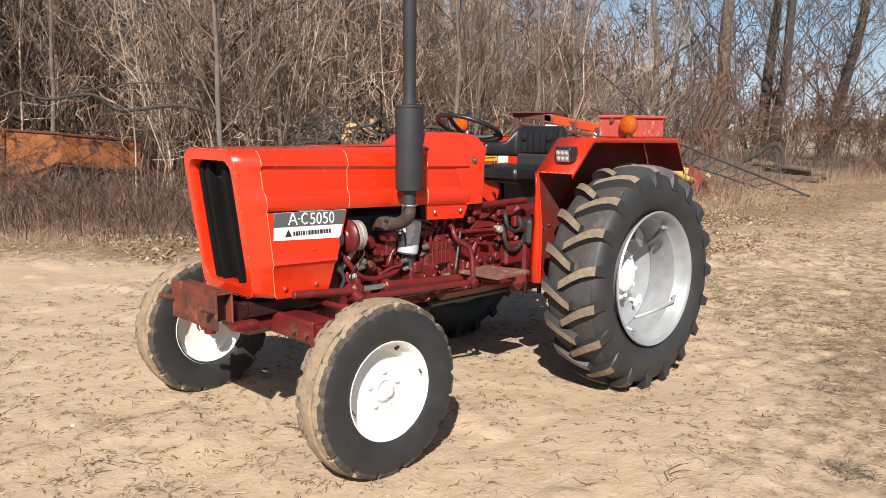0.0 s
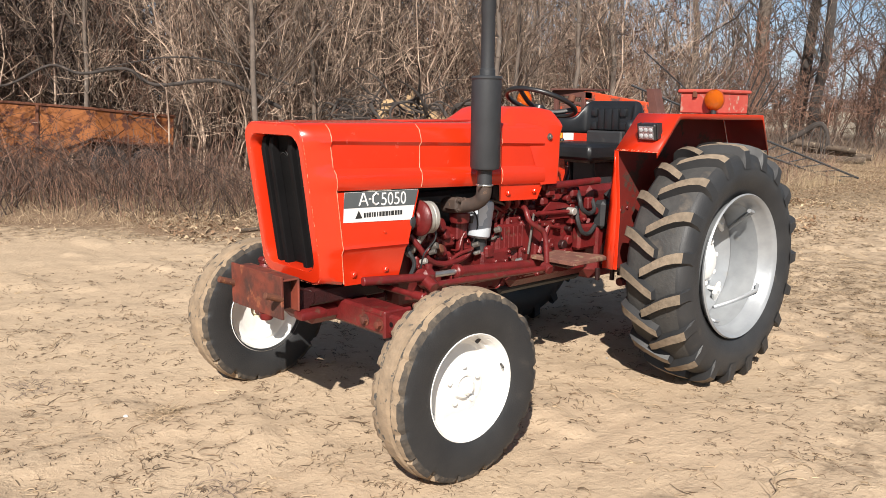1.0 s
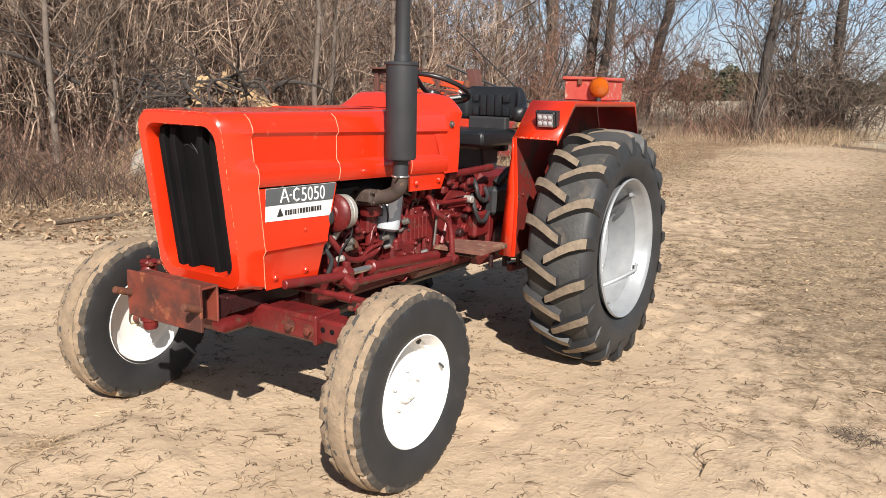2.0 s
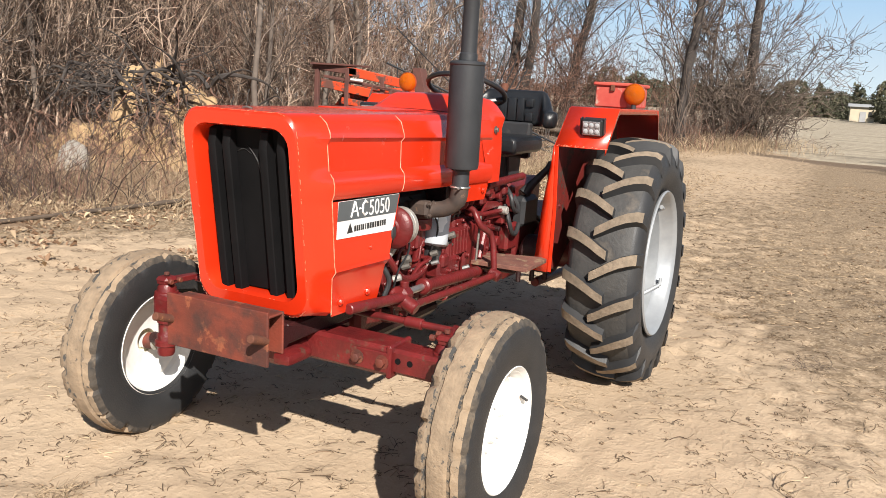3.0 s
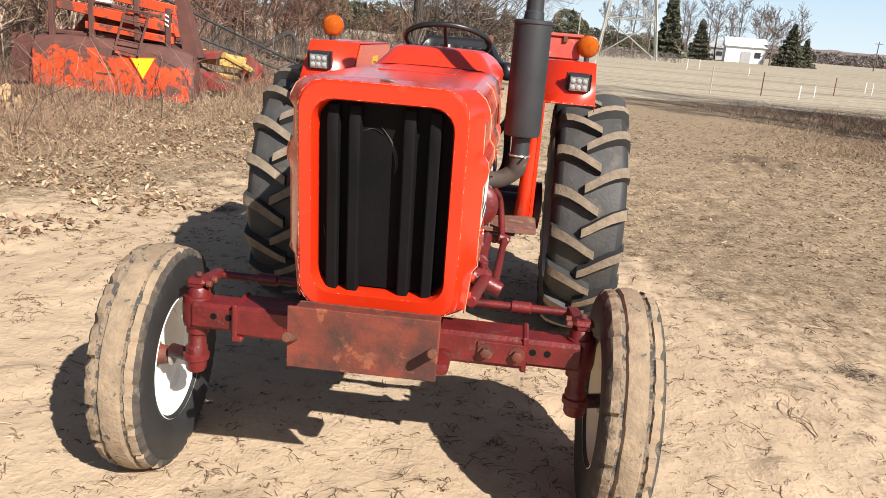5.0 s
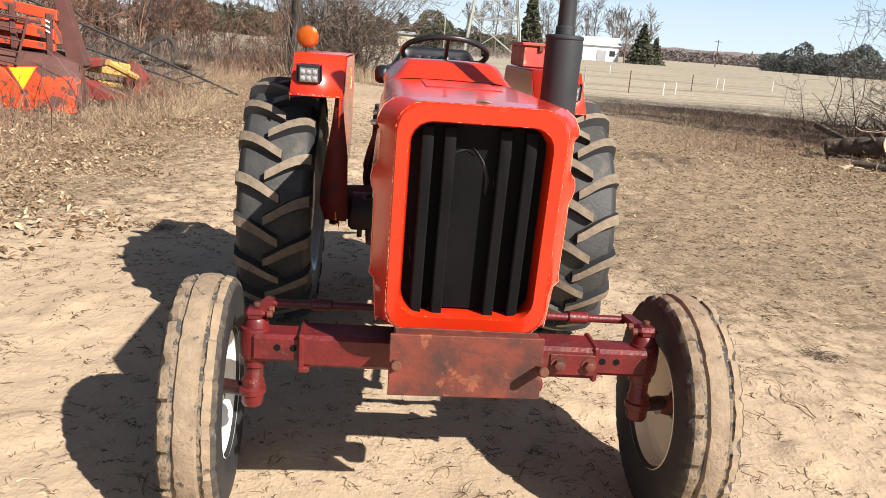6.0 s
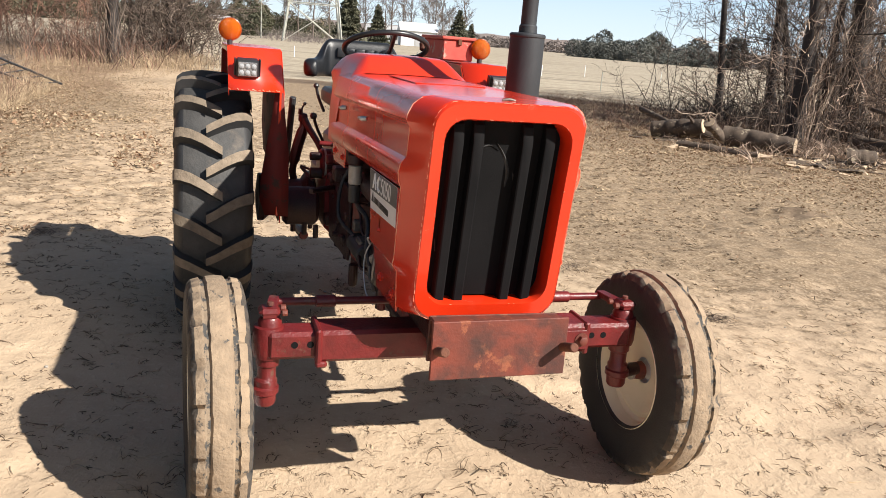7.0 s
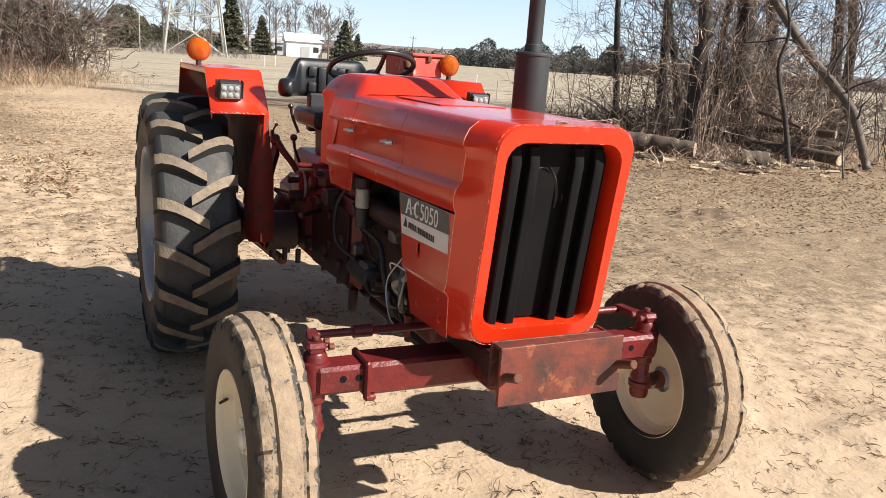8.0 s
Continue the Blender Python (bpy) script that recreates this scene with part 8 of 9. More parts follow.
def trailer():
    ob = empty("dump_trailer", pose(2.30, 11.75, 0.0, -1.5, 5.0, 8.5), "rusty orange steel dump trailer standing in brush", "trailer")
    L, W, z0, z1, X = 2.15, 1.25, 0.78, 1.34, 0.62
    part("side_panel", box((X, 0, z0 + 0.02), (L, 0.035, z1), 0.006), M["trailer"], ob)
    part("side_panel", box((X, W, z0 + 0.02), (L, W + 0.035, z1), 0.006), M["trailer"], ob)
    # angled end: a deep sloping panel, a post and a further panel behind it
    turn = Matrix.Translation((X, 0, 0)) @ Matrix.Rotation(radians(-18), 4, "Z")
    tail = part("tail_panel", slab([(0, z0 + 0.02), (0, z1), (-0.90, z1), (-0.90, z1 - 1.16)], 0.035, "y", 0.0), M["trailer"], ob, "rust-streaked orange sloping end panel", turn)
    part("tail_post", box((-0.955, -0.03, z1 - 0.95), (-0.905, 0.03, z1), 0.006), M["rust"], tail)
    part("tail_panel", slab([(-0.955, z1 - 0.92), (-0.955, z1), (-1.85, z1), (-1.85, z1 - 0.92)], 0.03, "y", 0.004), M["trailer"], ob, "rust-streaked orange end panel", turn)
    part("tail_rail", box((-1.86, -0.025, z1 - 0.01), (0.0, 0.04, z1 + 0.035), 0.008), M["rust"], ob, "", turn)
    part("head_panel", box((L, 0, z0), (L + 0.035, W + 0.035, z1), 0.006), M["trailer"], ob)
    part("bed", box((X, 0.03, z0), (L, W, z0 + 0.04), 0.006), M["rust"], ob)
    for y in (-0.025, W + 0.02):
        part("top_rail", box((X - 0.02, y, z1 - 0.02), (L + 0.06, y + 0.06, z1 + 0.03), 0.008), M["rust"], ob, "dark rusty top rail")
        part("bottom_rail", box((X - 0.02, y, z0 - 0.02), (L + 0.06, y + 0.06, z0 + 0.03), 0.008), M["rust"], ob)
    for x in (0.90, 1.28):
        part("post", box((x, 0.04, z0 - 0.45), (x + 0.05, 0.09, z0), 0.006), M["rust"], ob)
    part("chassis_beam", box((0.7, 0.3, z0 - 0.14), (L + 0.7, 0.38, z0), 0.006, box((0.7, 0.9, z0 - 0.14), (L + 0.7, 0.98, z0), 0.006)), M["rust"], ob)
    for x in (0.75, 1.5):
        w = part("wheel", lathe([(0.16, -0.08), (0.33, -0.10), (0.36, -0.06), (0.37, 0), (0.36, 0.06), (0.33, 0.10), (0.16, 0.08)], 32), M["rubber"], ob, "flat old tyre", pose(x + 0.2, 0.12, 0.36))
        part("wheel_rim", lathe([(0.0, 0.02), (0.16, 0.03), (0.17, 0.08), (0.17, -0.08), (0.16, -0.02), (0, -0.03)], 24), M["rust"], w)
    return ob


trailer()

# ---- derelict orange harvest machine with a lattice boom


def machine():
    ob = empty("harvest_machine", pose(9.65, -0.07, -0.03), "derelict harvesting machine with peeling orange paint in the brush", "farm machine")
    # long rear shield, its top bent back, one end rounded
    bm = bmesh.new()
    rows = []
    for y, zb, zt in ((7.36, 0.16, 0.80), (7.28, 0.13, 0.93), (6.8, 0.12, 0.97), (6.2, 0.11, 0.96), (5.6, 0.09, 0.94), (5.2, 0.08, 0.92), (4.95, 0.06, 0.88), (4.80, 0.09, 0.82), (4.72, 0.16, 0.72)):
        bulge = -0.02 if 4.9 < y < 7.3 else 0.05
        rows.append([bm.verts.new((x, y, z)) for x, z in ((0.10, zb), (bulge, zb + 0.04), (bulge - 0.03, (zb + zt) / 2), (bulge, zt - 0.12), (bulge + 0.10, zt), (bulge + 0.5, zt + 0.06))])
    for r0, r1 in zip(rows, rows[1:]):
        for k in range(5):
            f = bm.faces.new((r0[k], r0[k + 1], r1[k + 1], r1[k]))
            f.material_index = 1 if k >= 3 else 0
    o = part("rear_shield", bm, [M["shield"], M["machine_rust"]], ob, "dented orange shield with rust patches", sharp=0.5)
    md = o.modifiers.new("gauge", "SOLIDIFY")
    md.thickness = 0.012
    part("end_plate", slab([(0.0, 0.15), (0.28, 0.2), (0.28, 0.86), (0.12, 0.80)], 0.02, "y", 4.74), M["machine_rust"], ob)
    part("end_plate", slab([(0.0, 0.15), (0.9, 0.2), (0.9, 0.95), (0.12, 0.86)], 0.02, "y", 7.36), M["machine_rust"], ob)
    part("body", box((0.25, 5.45, 0.25), (1.6, 7.3, 0.90), 0.03), M["machine_rust"], ob)
    part("slot", box((-0.055, 5.95, 0.44), (-0.045, 6.25, 0.465), 0.002), M["rust"], ob)
    part("reflector_rim", slab([(5.27, 0.76), (5.70, 0.73), (5.49, 0.39)], 0.006, "x", -0.066), M["smv_red"], ob)
    part("slow_sign", slab([(5.30, 0.745), (5.67, 0.718), (5.49, 0.425)], 0.006, "x", -0.073), M["smv"], ob, "bright yellow triangle sign")
    # upper frame: posts, rails, ladder, red and orange panels
    for y, zt in ((7.0, 1.70), (6.35, 1.72), (5.62, 1.60), (5.12, 1.50)):
        part("post", box((0.10, y, 0.90), (0.17, y + 0.08, zt), 0.006), M["machine_rust"], ob)
    for y0, y1, z0, rise, h, mt in ((5.05, 6.4, 1.40, 0.20, 0.15, "machine"), (5.1, 6.95, 1.13, 0.24, 0.15, "machine"), (5.1, 6.5, 0.97, 0.13, 0.11, "machine"), (6.2, 7.15, 1.60, 0.08, 0.12, "machine_rust"), (5.3, 6.9, 1.34, 0.20, 0.05, "machine_rust")):
        part("rail", slab([(y0, z0), (y1, z0 + rise), (y1, z0 + rise + h), (y0, z0 + h)], 0.08, "x", 0.12, bevel=0.008), M[mt], ob)
    part("left_panel", slab([(7.36, 0.20), (7.75, 0.28), (7.70, 0.95), (7.36, 0.92)], 0.03, "x", 0.12), M["machine_rust"], ob, "brown rusted side panel")
    part("under_beam", box((0.15, 5.1, 0.02), (0.9, 7.3, 0.12), 0.02), M["black"], ob, "black underframe")
    part("deck", box((0.2, 5.4, 0.98), (1.5, 7.1, 1.04), 0.01), M["machine_rust"], ob)
    part("hopper", slab([(5.4, 1.05), (6.9, 1.05), (6.6, 1.42), (5.6, 1.42)], 0.9, "x", 0.5), M["machine"], ob, "orange sloping hopper")
    part("roof_flap", slab([(0.1, 6.3), (0.9, 6.4), (0.9, 7.15), (0.0, 7.1)], 0.03, "z", 1.76), M["machine_rust"], ob)
    part("side_post", slab([(4.70, 0.80), (4.96, 0.80), (5.12, 1.78), (4.98, 1.78)], 0.22, "x", 0.2), M["machine_rust"], ob)
    part("white_strip", slab([(6.02, 1.50), (6.28, 1.52), (6.28, 1.55), (6.02, 1.54)], 0.01, "x", 0.06), M["white"], ob)
    for i in range(3):
        part("warning_stripe", slab([(5.14, 1.22 + 0.07 * i), (5.20, 1.25 + 0.07 * i), (5.20, 1.28 + 0.07 * i), (5.14, 1.25 + 0.07 * i)], 0.006, "x", 0.09), M["white"], ob)
    lad = part("ladder", sweep([(-0.10, 5.92, 0.82), (0.05, 5.80, 1.45)], 0.018, 6), M["machine_rust"], ob, "bent steel ladder")
    part("ladder_rail", sweep([(-0.10, 5.55, 0.76), (0.05, 5.42, 1.42)], 0.018, 6), M["machine_rust"], lad)
    for i in range(5):
        t = i / 4
        part("rung", sweep([(-0.10 + 0.15 * t, 5.92 - 0.12 * t, 0.84 + 0.60 * t), (-0.10 + 0.15 * t, 5.55 - 0.13 * t, 0.78 + 0.62 * t)], 0.014, 6), M["machine_rust"], lad)
    for y in (5.4, 6.9):
        w = part("wheel", lathe([(0.2, -0.12), (0.40, -0.14), (0.45, -0.08), (0.46, 0), (0.45, 0.08), (0.40, 0.14), (0.2, 0.12)], 30), M["rubber"], ob, "", pose(1.3, y, 0.45))
        part("wheel_rim", lathe([(0, 0.03), (0.2, 0.05), (0.21, 0.12), (0.21, -0.12), (0.2, -0.05), (0, -0.03)], 20), M["machine_red"], w)
    # old green-black rakes behind
    for i in range(5):
        part("tine", sweep([(2.4, 4.6 - 0.12 * i, 1.5), (2.5, 4.4 - 0.12 * i, 2.25 - 0.08 * i)], 0.012, 5), M["black"], ob)
    return ob


machine()


def boom():
    ob = empty("lattice_boom", label="dark rusty lattice boom slanting down to the ground", category="boom")
    lo = (Vector((13.17, 5.34, 0.76)), Vector((14.61, 3.59, 0.03)))
    hi = (Vector((13.17, 5.32, 1.11)), Vector((14.85, 3.34, 0.09)))
    lo, hi = [(p + (p - q) * 0.75, q) for p, q in (lo, hi)]
    for p, q in (lo, hi):
        part("rail", sweep([p, q], 0.024, 6), M["black"], ob)
    n = 15
    for i in range(n):
        part("brace", sweep([lo[0].lerp(lo[1], i / n), hi[0].lerp(hi[1], (i + 0.75) / n)], 0.013, 5), M["black"], ob)
    part("stay", sweep([(12.4, 6.9, 2.6), (13.4, 5.9, 1.40)], 0.014, 5), M["black"], ob)
    return ob


boom()


def mower_head():
    ob = empty("corn_header", label="dull red and yellow header lying in dry grass", category="farm machine")
    for i, (x, y) in enumerate(((10.9, 4.75), (11.6, 4.9), (12.9, 4.55))):
        bm = bmesh.new()
        tip = Vector((x - 0.1, y - 0.22 - 0.2 * (i > 0), 0.22 - 0.05 * i))
        vs = [bm.verts.new(p) for p in ((x, y + 0.55, 0.12), (x, y + 0.55, 0.62 - 0.1 * i), (x + 0.5, y + 0.6, 0.60 - 0.1 * i), (x + 0.5, y + 0.6, 0.12), tip, tip + Vector((0.2, 0, 0)))]
        for f in ((0, 1, 4), (1, 2, 5, 4), (2, 3, 5), (0, 4, 5, 3), (0, 3, 2, 1)):
            bm.faces.new([vs[k] for k in f])
        part("snout", bm, M["machine_red"], ob, "dull red pointed snout")
    part("yellow_beam", box((-0.9, -0.09, -0.12), (0.9, 0.09, 0.12), 0.02), M["yellow_old"], ob, "faded yellow beam", pose(11.9, 5.35, 0.68, 0, 8, -38))
    part("yellow_frame", sweep([(11.6, 4.9, 0.75), (12.1, 4.6, 0.50), (12.6, 4.7, 0.42)], 0.06, 8), M["yellow_old"], ob)
    part("yellow_frame", sweep([(12.0, 5.4, 0.35), (12.8, 4.9, 0.30), (13.3, 4.8, 0.50)], 0.07, 8), M["yellow_old"], ob)
    part("red_beam", box((10.6, 5.0, 0.66), (11.9, 5.5, 0.80), 0.02), M["machine_red"], ob)
    part("red_hub", sweep([(12.6, 4.75, 0.2), (12.6, 4.75, 0.55), (12.9, 4.6, 0.4)], [0.2, 0.24, 0.1], 12), M["machine_red"], ob)
    return ob


mower_head()
canes("dry_grass", 64, 3200, lambda rng, n: np.stack([rng.uniform(9.0, 16.5, n), rng.uniform(3.4, 5.0, n)], -1), (0.06, 0.30), (0.0013, 0.0026), M["straw"], "dry grass before the machines", arch=1.0)
canes("brush", 69, 420, lambda rng, n: np.stack([rng.uniform(9.0, 15.0, n), rng.uniform(3.6, 5.2, n)], -1), (0.2, 0.65), (0.0018, 0.004), M["twig_red"], "reddish dry stalks before the machines", arch=0.7)
canes("brush", 65, 300, lambda rng, n: np.stack([rng.uniform(8.3, 9.6, n), rng.uniform(4.9, 8.0, n)], -1), (0.12, 0.45), (0.002, 0.004), M["twig_red"], "bare shoots before the machine", arch=0.7)
# low boughs, shoots and dry grass round the tree by the field
thicket("brush_wood", 66, 34, lambda rng, n: np.stack([rng.normal(27.9, 0.9, n), rng.normal(1.9, 0.8, n)], -1), (2.2, 4.6), (0.018, 0.04), M["twig"], "bushy bare shoots round the field tree", m1=16, m2=9, lean=1.6, low=0.04, spread=1.1, up=0.10, l1=0.42, thin=0.007)
canes("dry_grass", 67, 3600, lambda rng, n: np.stack([rng.normal(27.0, 2.2, n), rng.normal(2.3, 1.3, n)], -1), (0.15, 0.6), (0.003, 0.006), M["straw"], "pale dry grass round the field tree", arch=1.0)
canes("brush", 68, 900, lambda rng, n: np.stack([rng.normal(26.0, 2.0, n), rng.normal(3.6, 1.2, n)], -1), (0.4, 1.3), (0.004, 0.008), M["twig_red"], "reddish dry weeds by the field tree", arch=1.0)

# ---- across the field


def out(az, d, z=0.0):
    return Vector((-2.2 + d * math.cos(radians(az)), 0.6 + d * math.sin(radians(az)), z))


def pylon():
    ob = empty("power_pylon", label="pale galvanised lattice power pylon in the field", category="pylon")
    c, u, v = out(-7.52, 93.2), Vector((0.12, 0.99, 0)), Vector((0.99, -0.12, 0))
    H = 22.0
    feet, top = 3.2, 0.4

    def at(i, t):
        k = feet + (top - feet) * t
        sx, sy = ((-1, -1), (1, -1), (1, 1), (-1, 1))[i % 4]
        return c + u * (k * sx) + v * (k * sy) + Vector((0, 0, H * t))
    for i in range(4):
        part("leg", sweep([at(i, 0), at(i, 1)], [0.11, 0.08], 4), M["galv"], ob)
    lv = (0, 0.19, 0.35, 0.49, 0.62, 0.74, 0.87, 1.0)
    for t0, t1 in zip(lv, lv[1:]):
        for i in range(4):
            part("brace", sweep([at(i, t0), at(i + 1, t1)], 0.045, 4), M["galv"], ob)
            part("brace", sweep([at(i + 1, t0), at(i, t1)], 0.045, 4), M["galv"], ob)
            part("tie", sweep([at(i, t1), at(i + 1, t1)], 0.05, 4), M["galv"], ob)
    return ob


pylon()


def barn(name, label, az, d, w, dep, h, roof_h, wall, turn):
    ob = empty(name, Matrix.Translation(out(az, d)) @ Matrix.Rotation(radians(turn), 4, "Z"), label, "building")
    part("wall", slab([(-w / 2, -dep / 2), (w / 2, -dep / 2), (w / 2, dep / 2), (-w / 2, dep / 2)], h + 0.3, "z", -0.3, bevel=0), M[wall], ob)
    bm = bmesh.new()
    e = 0.3
    p = [(-w / 2 - e, -dep / 2 - e, h), (w / 2 + e, -dep / 2 - e, h), (w / 2 + e, dep / 2 + e, h), (-w / 2 - e, dep / 2 + e, h), (-w / 2 - e, 0, h + roof_h), (w / 2 + e, 0, h + roof_h)]
    vs = [bm.verts.new(q) for q in p]
    for f in ((0, 1, 5, 4), (2, 3, 4, 5), (0, 4, 3), (1, 2, 5), (0, 3, 2, 1)):
        bm.faces.new([vs[k] for k in f])
    part("roof", bm, M["siding"] if wall == "siding" else M["roof"], ob)
    part("door", slab([(-w * 0.1, 0), (w * 0.15, 0), (w * 0.15, h * 0.7), (-w * 0.1, h * 0.7)], 0.06, "y", -dep / 2 - 0.06, bevel=0), M["roof"], ob)
    part("window", slab([(w * 0.25, h * 0.35), (w * 0.4, h * 0.35), (w * 0.4, h * 0.7), (w * 0.25, h * 0.7)], 0.06, "y", -dep / 2 - 0.06, bevel=0), M["black"], ob)
    return ob


barn("barn", "white metal-clad barn beyond the field", -14.75, 150, 6.2, 8, 2.6, 1.5, "siding", -100)
barn("shed", "small tan shed beyond the field", -1.55, 120, 2.9, 4, 1.9, 0.4, "tan", -88)
barn("shed", "white shed standing behind the bare woods", 35.8, 58.7, 2.6, 3, 2.0, 0.35, "siding", -51)
barn("house", "low grey farmhouse among the trees", -12.4, 165, 7, 6, 2.2, 1.2, "roof", -100)


def needles(seed, trees, size=0.034):
    """Evergreen crowns as loose sprays of small blades. trees: (place, height, width, cone)."""
    rng = np.random.default_rng(seed)
    V = []
    for p, h, w, cone, n in trees:
        t = rng.uniform(0, 1, n) ** (1.5 if cone else 0.9)
        a = rng.uniform(0, 2 * np.pi, n)
        if cone:
            rad = w / 2 * (1 - t) * (0.75 + 0.25 * np.sin(t * 55)) * np.sqrt(rng.uniform(0.05, 1, n))
        else:
            rad = w / 2 * np.sqrt(np.clip(1 - (2 * t - 1) ** 2, 0.02, 1)) * np.sqrt(rng.uniform(0.1, 1, n)) * (0.75 + 0.5 * vnoise(a * 3, t * 9, 1.0, seed))
        c = np.stack([p[0] + np.cos(a) * rad, p[1] + np.sin(a) * rad, p[2] + h * (0.04 + 0.96 * t)], -1)
        s = h * size * rng.uniform(0.5, 1.3, (n, 1))
        outw = np.stack([np.cos(a), np.sin(a), np.full(n, -0.35)], -1)
        V.append(np.stack([c + rng.normal(0, 0.4, (n, 3)) * s, c + outw * s * 1.5 + rng.normal(0, 0.4, (n, 3)) * s, c + rng.normal(0, 0.9, (n, 3)) * s], 1))
    V = np.concatenate(V)
    return V.reshape(-1, 3), np.arange(len(V) * 3).reshape(-1, 3)


def evergreens(name, seed, trees, label, kind="stuff", material="evergreen", size=0.05):
    v, f = needles(seed, trees, size)
    me = bpy.data.meshes.new(name)
    fill_mesh(me, v, f, False)
    me.materials.append(M[material])
    return tagged(new(name, me), label, "trees", kind=kind)


def fir(az, d, h, w, seed, label="tall dark fir tree", n=6200, cone=True):
    p = out(az, d, -0.2)
    ob = empty("fir_tree", label=label, category="tree", group="evergreens")
    part("trunk", sweep([p, p + Vector((0, 0, h * 0.95))], [h * 0.018, 0.02], 7), M["bark_dark"], ob)
    v, f = needles(seed, [(p, h, w, cone, n)])
    me = bpy.data.meshes.new("crown")
    fill_mesh(me, v, f, False)
    me.materials.append(M["evergreen"])
    o = new("crown", me)
    o.parent = ob
    return ob


fir(-10.0, 128, 9.6, 5.0, 1)
fir(-12.0, 140, 6.4, 4.6, 2, "rounded dark spruce tree")
fir(-17.6, 145, 6.8, 6.2, 3, "broad dark evergreen tree", n=4600)
fir(-18.5, 150, 4.8, 4.4, 4, "broad dark evergreen tree", n=3600)
fir(-3.2, 112, 5.4, 5.0, 5, "brown-green pine beyond the field", n=3600, cone=False)
fir(-4.0, 116, 4.4, 3.6, 6, "brown-green pine beyond the field", cone=False)
_rng = np.random.default_rng(71)
_t = []
for _az in np.arange(-2.6, 16, 0.42):
    _d = _rng.uniform(118, 150)
    _t.append((tuple(out(_az, _d, -0.3)), _rng.uniform(3.2, 5.6), _rng.uniform(3, 5), bool(_rng.uniform() < 0.3), 950))
for _az in np.arange(-9.4, -4.2, 0.5):
    _d = _rng.uniform(140, 155)
    _t.append((tuple(out(_az, _d, -0.3)), _rng.uniform(2.5, 4.4), _rng.uniform(3, 4.5), False, 700))
evergreens("pine_belt", 71, _t, "belt of brown-green pines beyond the field")
_t = []
for _az in list(np.arange(-36.5, -25.4, 0.34)):
    _d = _rng.uniform(215, 240)
    _t.append((tuple(out(_az, _d, -1.0)), _rng.uniform(3.6, 8.6) * (1 - 0.25 * math.sin(_az * 2.1)), _rng.uniform(4, 7), False, 900))
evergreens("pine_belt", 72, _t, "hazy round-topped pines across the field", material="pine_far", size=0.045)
_t = []
for _az in np.arange(-75, 20, 0.30):
    _d = _rng.uniform(380, 430)
    _t.append((tuple(out(_az, _d, -2.0)), _rng.uniform(6.2, 7.6), _rng.uniform(7, 11), False, 260))
bm = bmesh.new()
_rows = []
for k in range(240):
    _az = -78 + k * 0.42
    _h = 5.6 + 1.2 * float(vnoise(np.array(_az), np.array(0.0), 6.0, 95)) + 0.9 * float(vnoise(np.array(_az), np.array(0.0), 0.9, 96))
    _rows.append([bm.verts.new(out(_az, 436 + d, z)) for d, z in ((0, -3), (0, _h * 0.6), (5, _h), (26, _h + 0.6), (40, -3))])
for _r0, _r1 in zip(_rows, _rows[1:]):
    for k in range(4):
        bm.faces.new((_r0[k], _r0[k + 1], _r1[k + 1], _r1[k]))
bmesh.ops.recalc_face_normals(bm, faces=bm.faces)
# The rise and far woods carry their haze in the twig colour.
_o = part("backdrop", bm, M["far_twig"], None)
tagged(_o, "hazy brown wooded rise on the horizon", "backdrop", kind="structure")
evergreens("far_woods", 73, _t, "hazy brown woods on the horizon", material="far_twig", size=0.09)

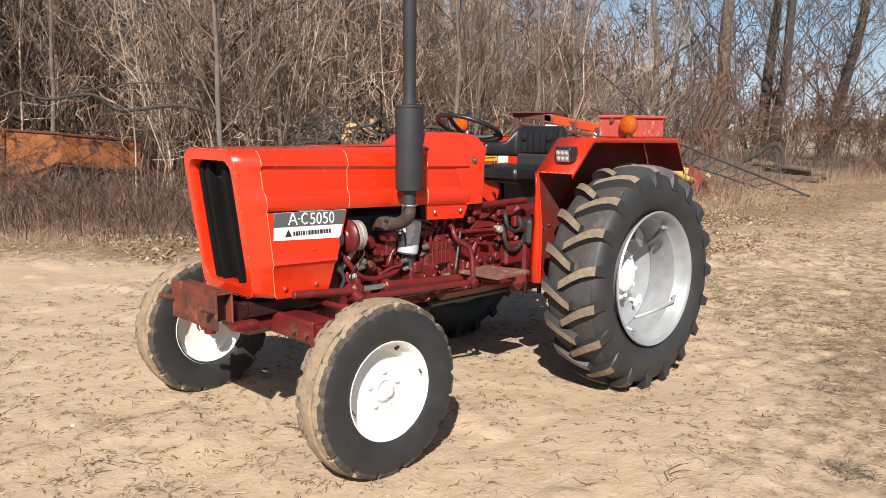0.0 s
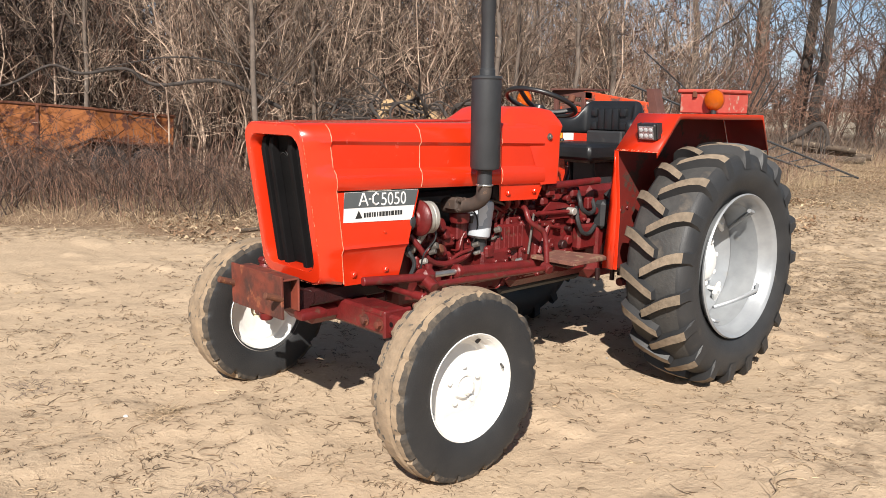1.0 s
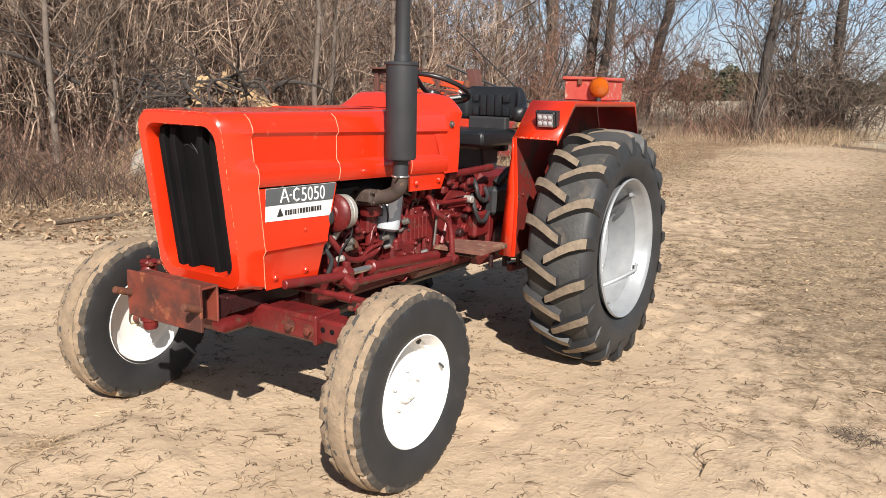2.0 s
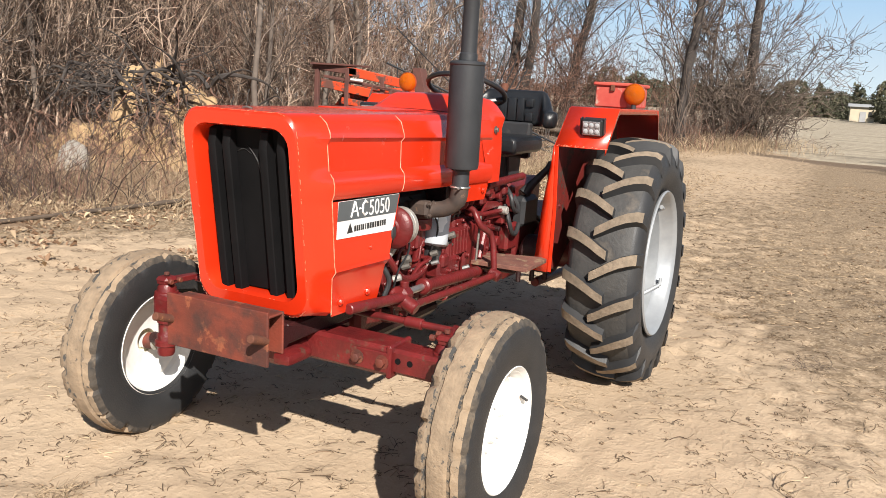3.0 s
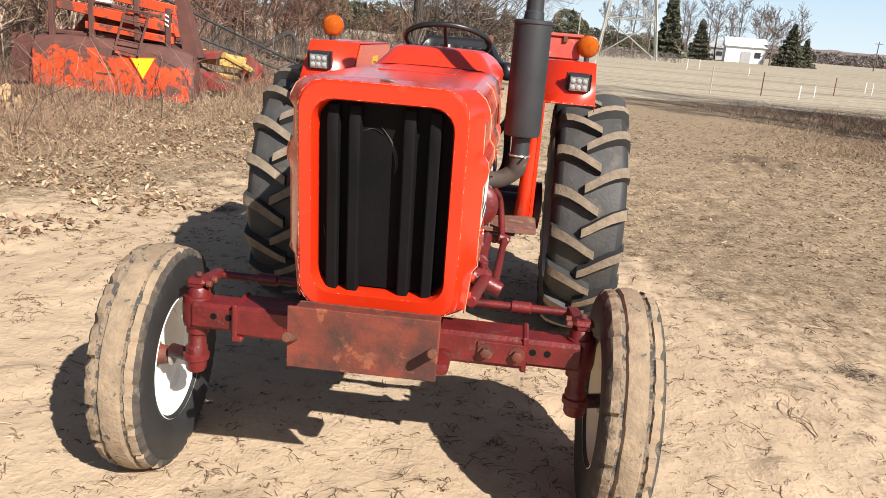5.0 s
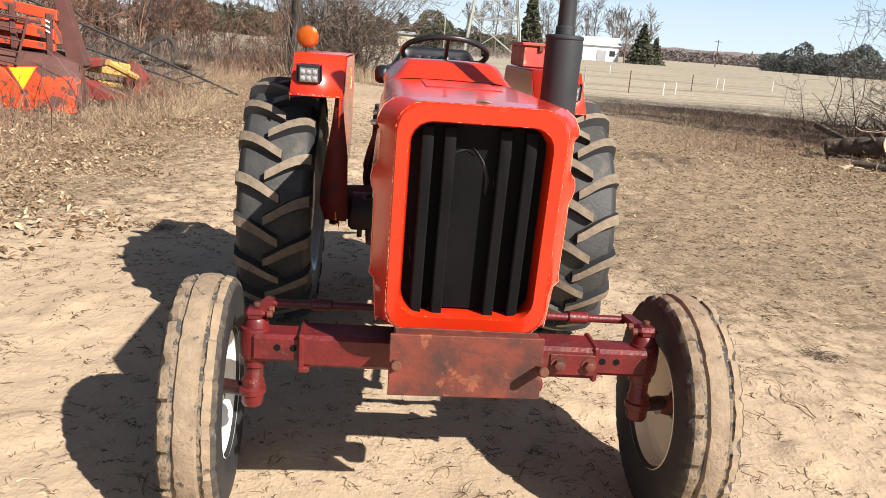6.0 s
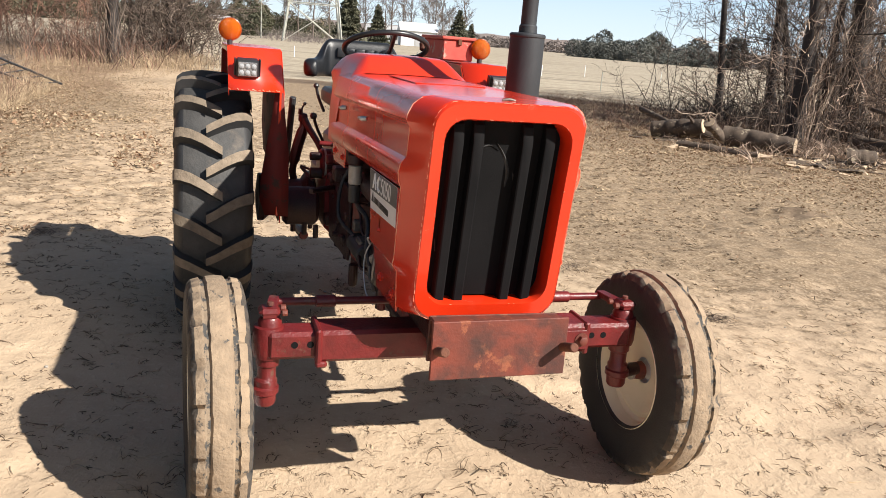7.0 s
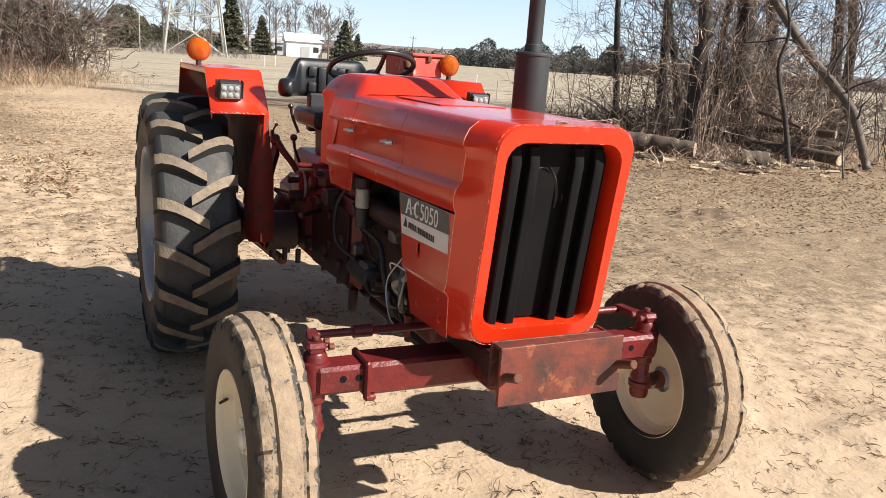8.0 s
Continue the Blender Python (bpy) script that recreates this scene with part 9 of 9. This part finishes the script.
# bare trees round the farmstead
for i, (az, d, h) in enumerate(((-7.6, 135, 9.5), (-8.7, 140, 9), (-6.6, 140, 7.5), (-11.2, 150, 8), (-13.0, 150, 9.5), (-13.9, 158, 8.5), (-16.5, 140, 8), (-17.0, 152, 7), (-15.5, 170, 9.5), (-5.6, 130, 6.5), (-12.6, 140, 8.5), (-14.3, 172, 10.5), (-16.0, 175, 11), (-18.0, 160, 9), (-10.8, 165, 9.5))):
    p = out(az, d)
    tree(200 + i, p.x, p.y, h, h * 0.018, (0.2, 0.1), "bark", "bare broad tree beyond the field", limbs=17, twigs=9, low=0.2, droop=0.25, length=0.44, fine=0.018, third=3)
thicket("far_brush", 74, 300, lambda rng, n: np.stack([rng.uniform(82, 104, n), rng.uniform(-17, -6, n)], -1), (0.5, 1.3), (0.01, 0.02), M["far_twig"], "low dry brush at the pylon's feet", m1=5, m2=0, thin=0.012)

# white marker posts and dark stakes in the field
for x, y, h, mt in ((42, -4.2, 0.55, "siding"), (60, -12.5, 0.8, "siding"), (63, -14.0, 0.8, "siding"), (58, -16.5, 0.6, "siding"), (36, -14.5, 0.8, "rust"), (27, -7.0, 1.0, "galv"), (30, -9.6, 0.9, "rust"), (29.6, -10.9, 0.5, "siding"), (31.8, -12.2, 0.5, "siding"), (42.4, -18.4, 0.6, "siding"), (40.3, -17.9, 0.6, "siding"), (43.7, -22.3, 0.7, "siding"), (27.0, -14.7, 0.8, "galv"), (45.6, -28.9, 0.6, "siding")):
    tagged(part("marker_post", rod((x, y, -0.2), (x, y, h), 0.022, 8), M[mt], None), "thin marker post standing in the field", "post", "field posts")
p = out(-4.1, 100)
o = empty("utility_pole", label="slim pale pole beyond the field", category="pole")
part("pole", sweep([p, p + Vector((0, 0, 4.6))], [0.08, 0.06], 8), M["galv"], o)
p = out(-22.4, 210)
o = empty("utility_pole", label="weathered wooden utility pole beyond the field", category="pole")
part("pole", sweep([p, p + Vector((0, 0, 6.5))], [0.14, 0.10], 8), M["wood"], o)
part("crossarm", sweep([p + Vector((0, -0.9, 6.0)), p + Vector((0, 0.9, 6.0))], 0.06, 4), M["wood"], o)
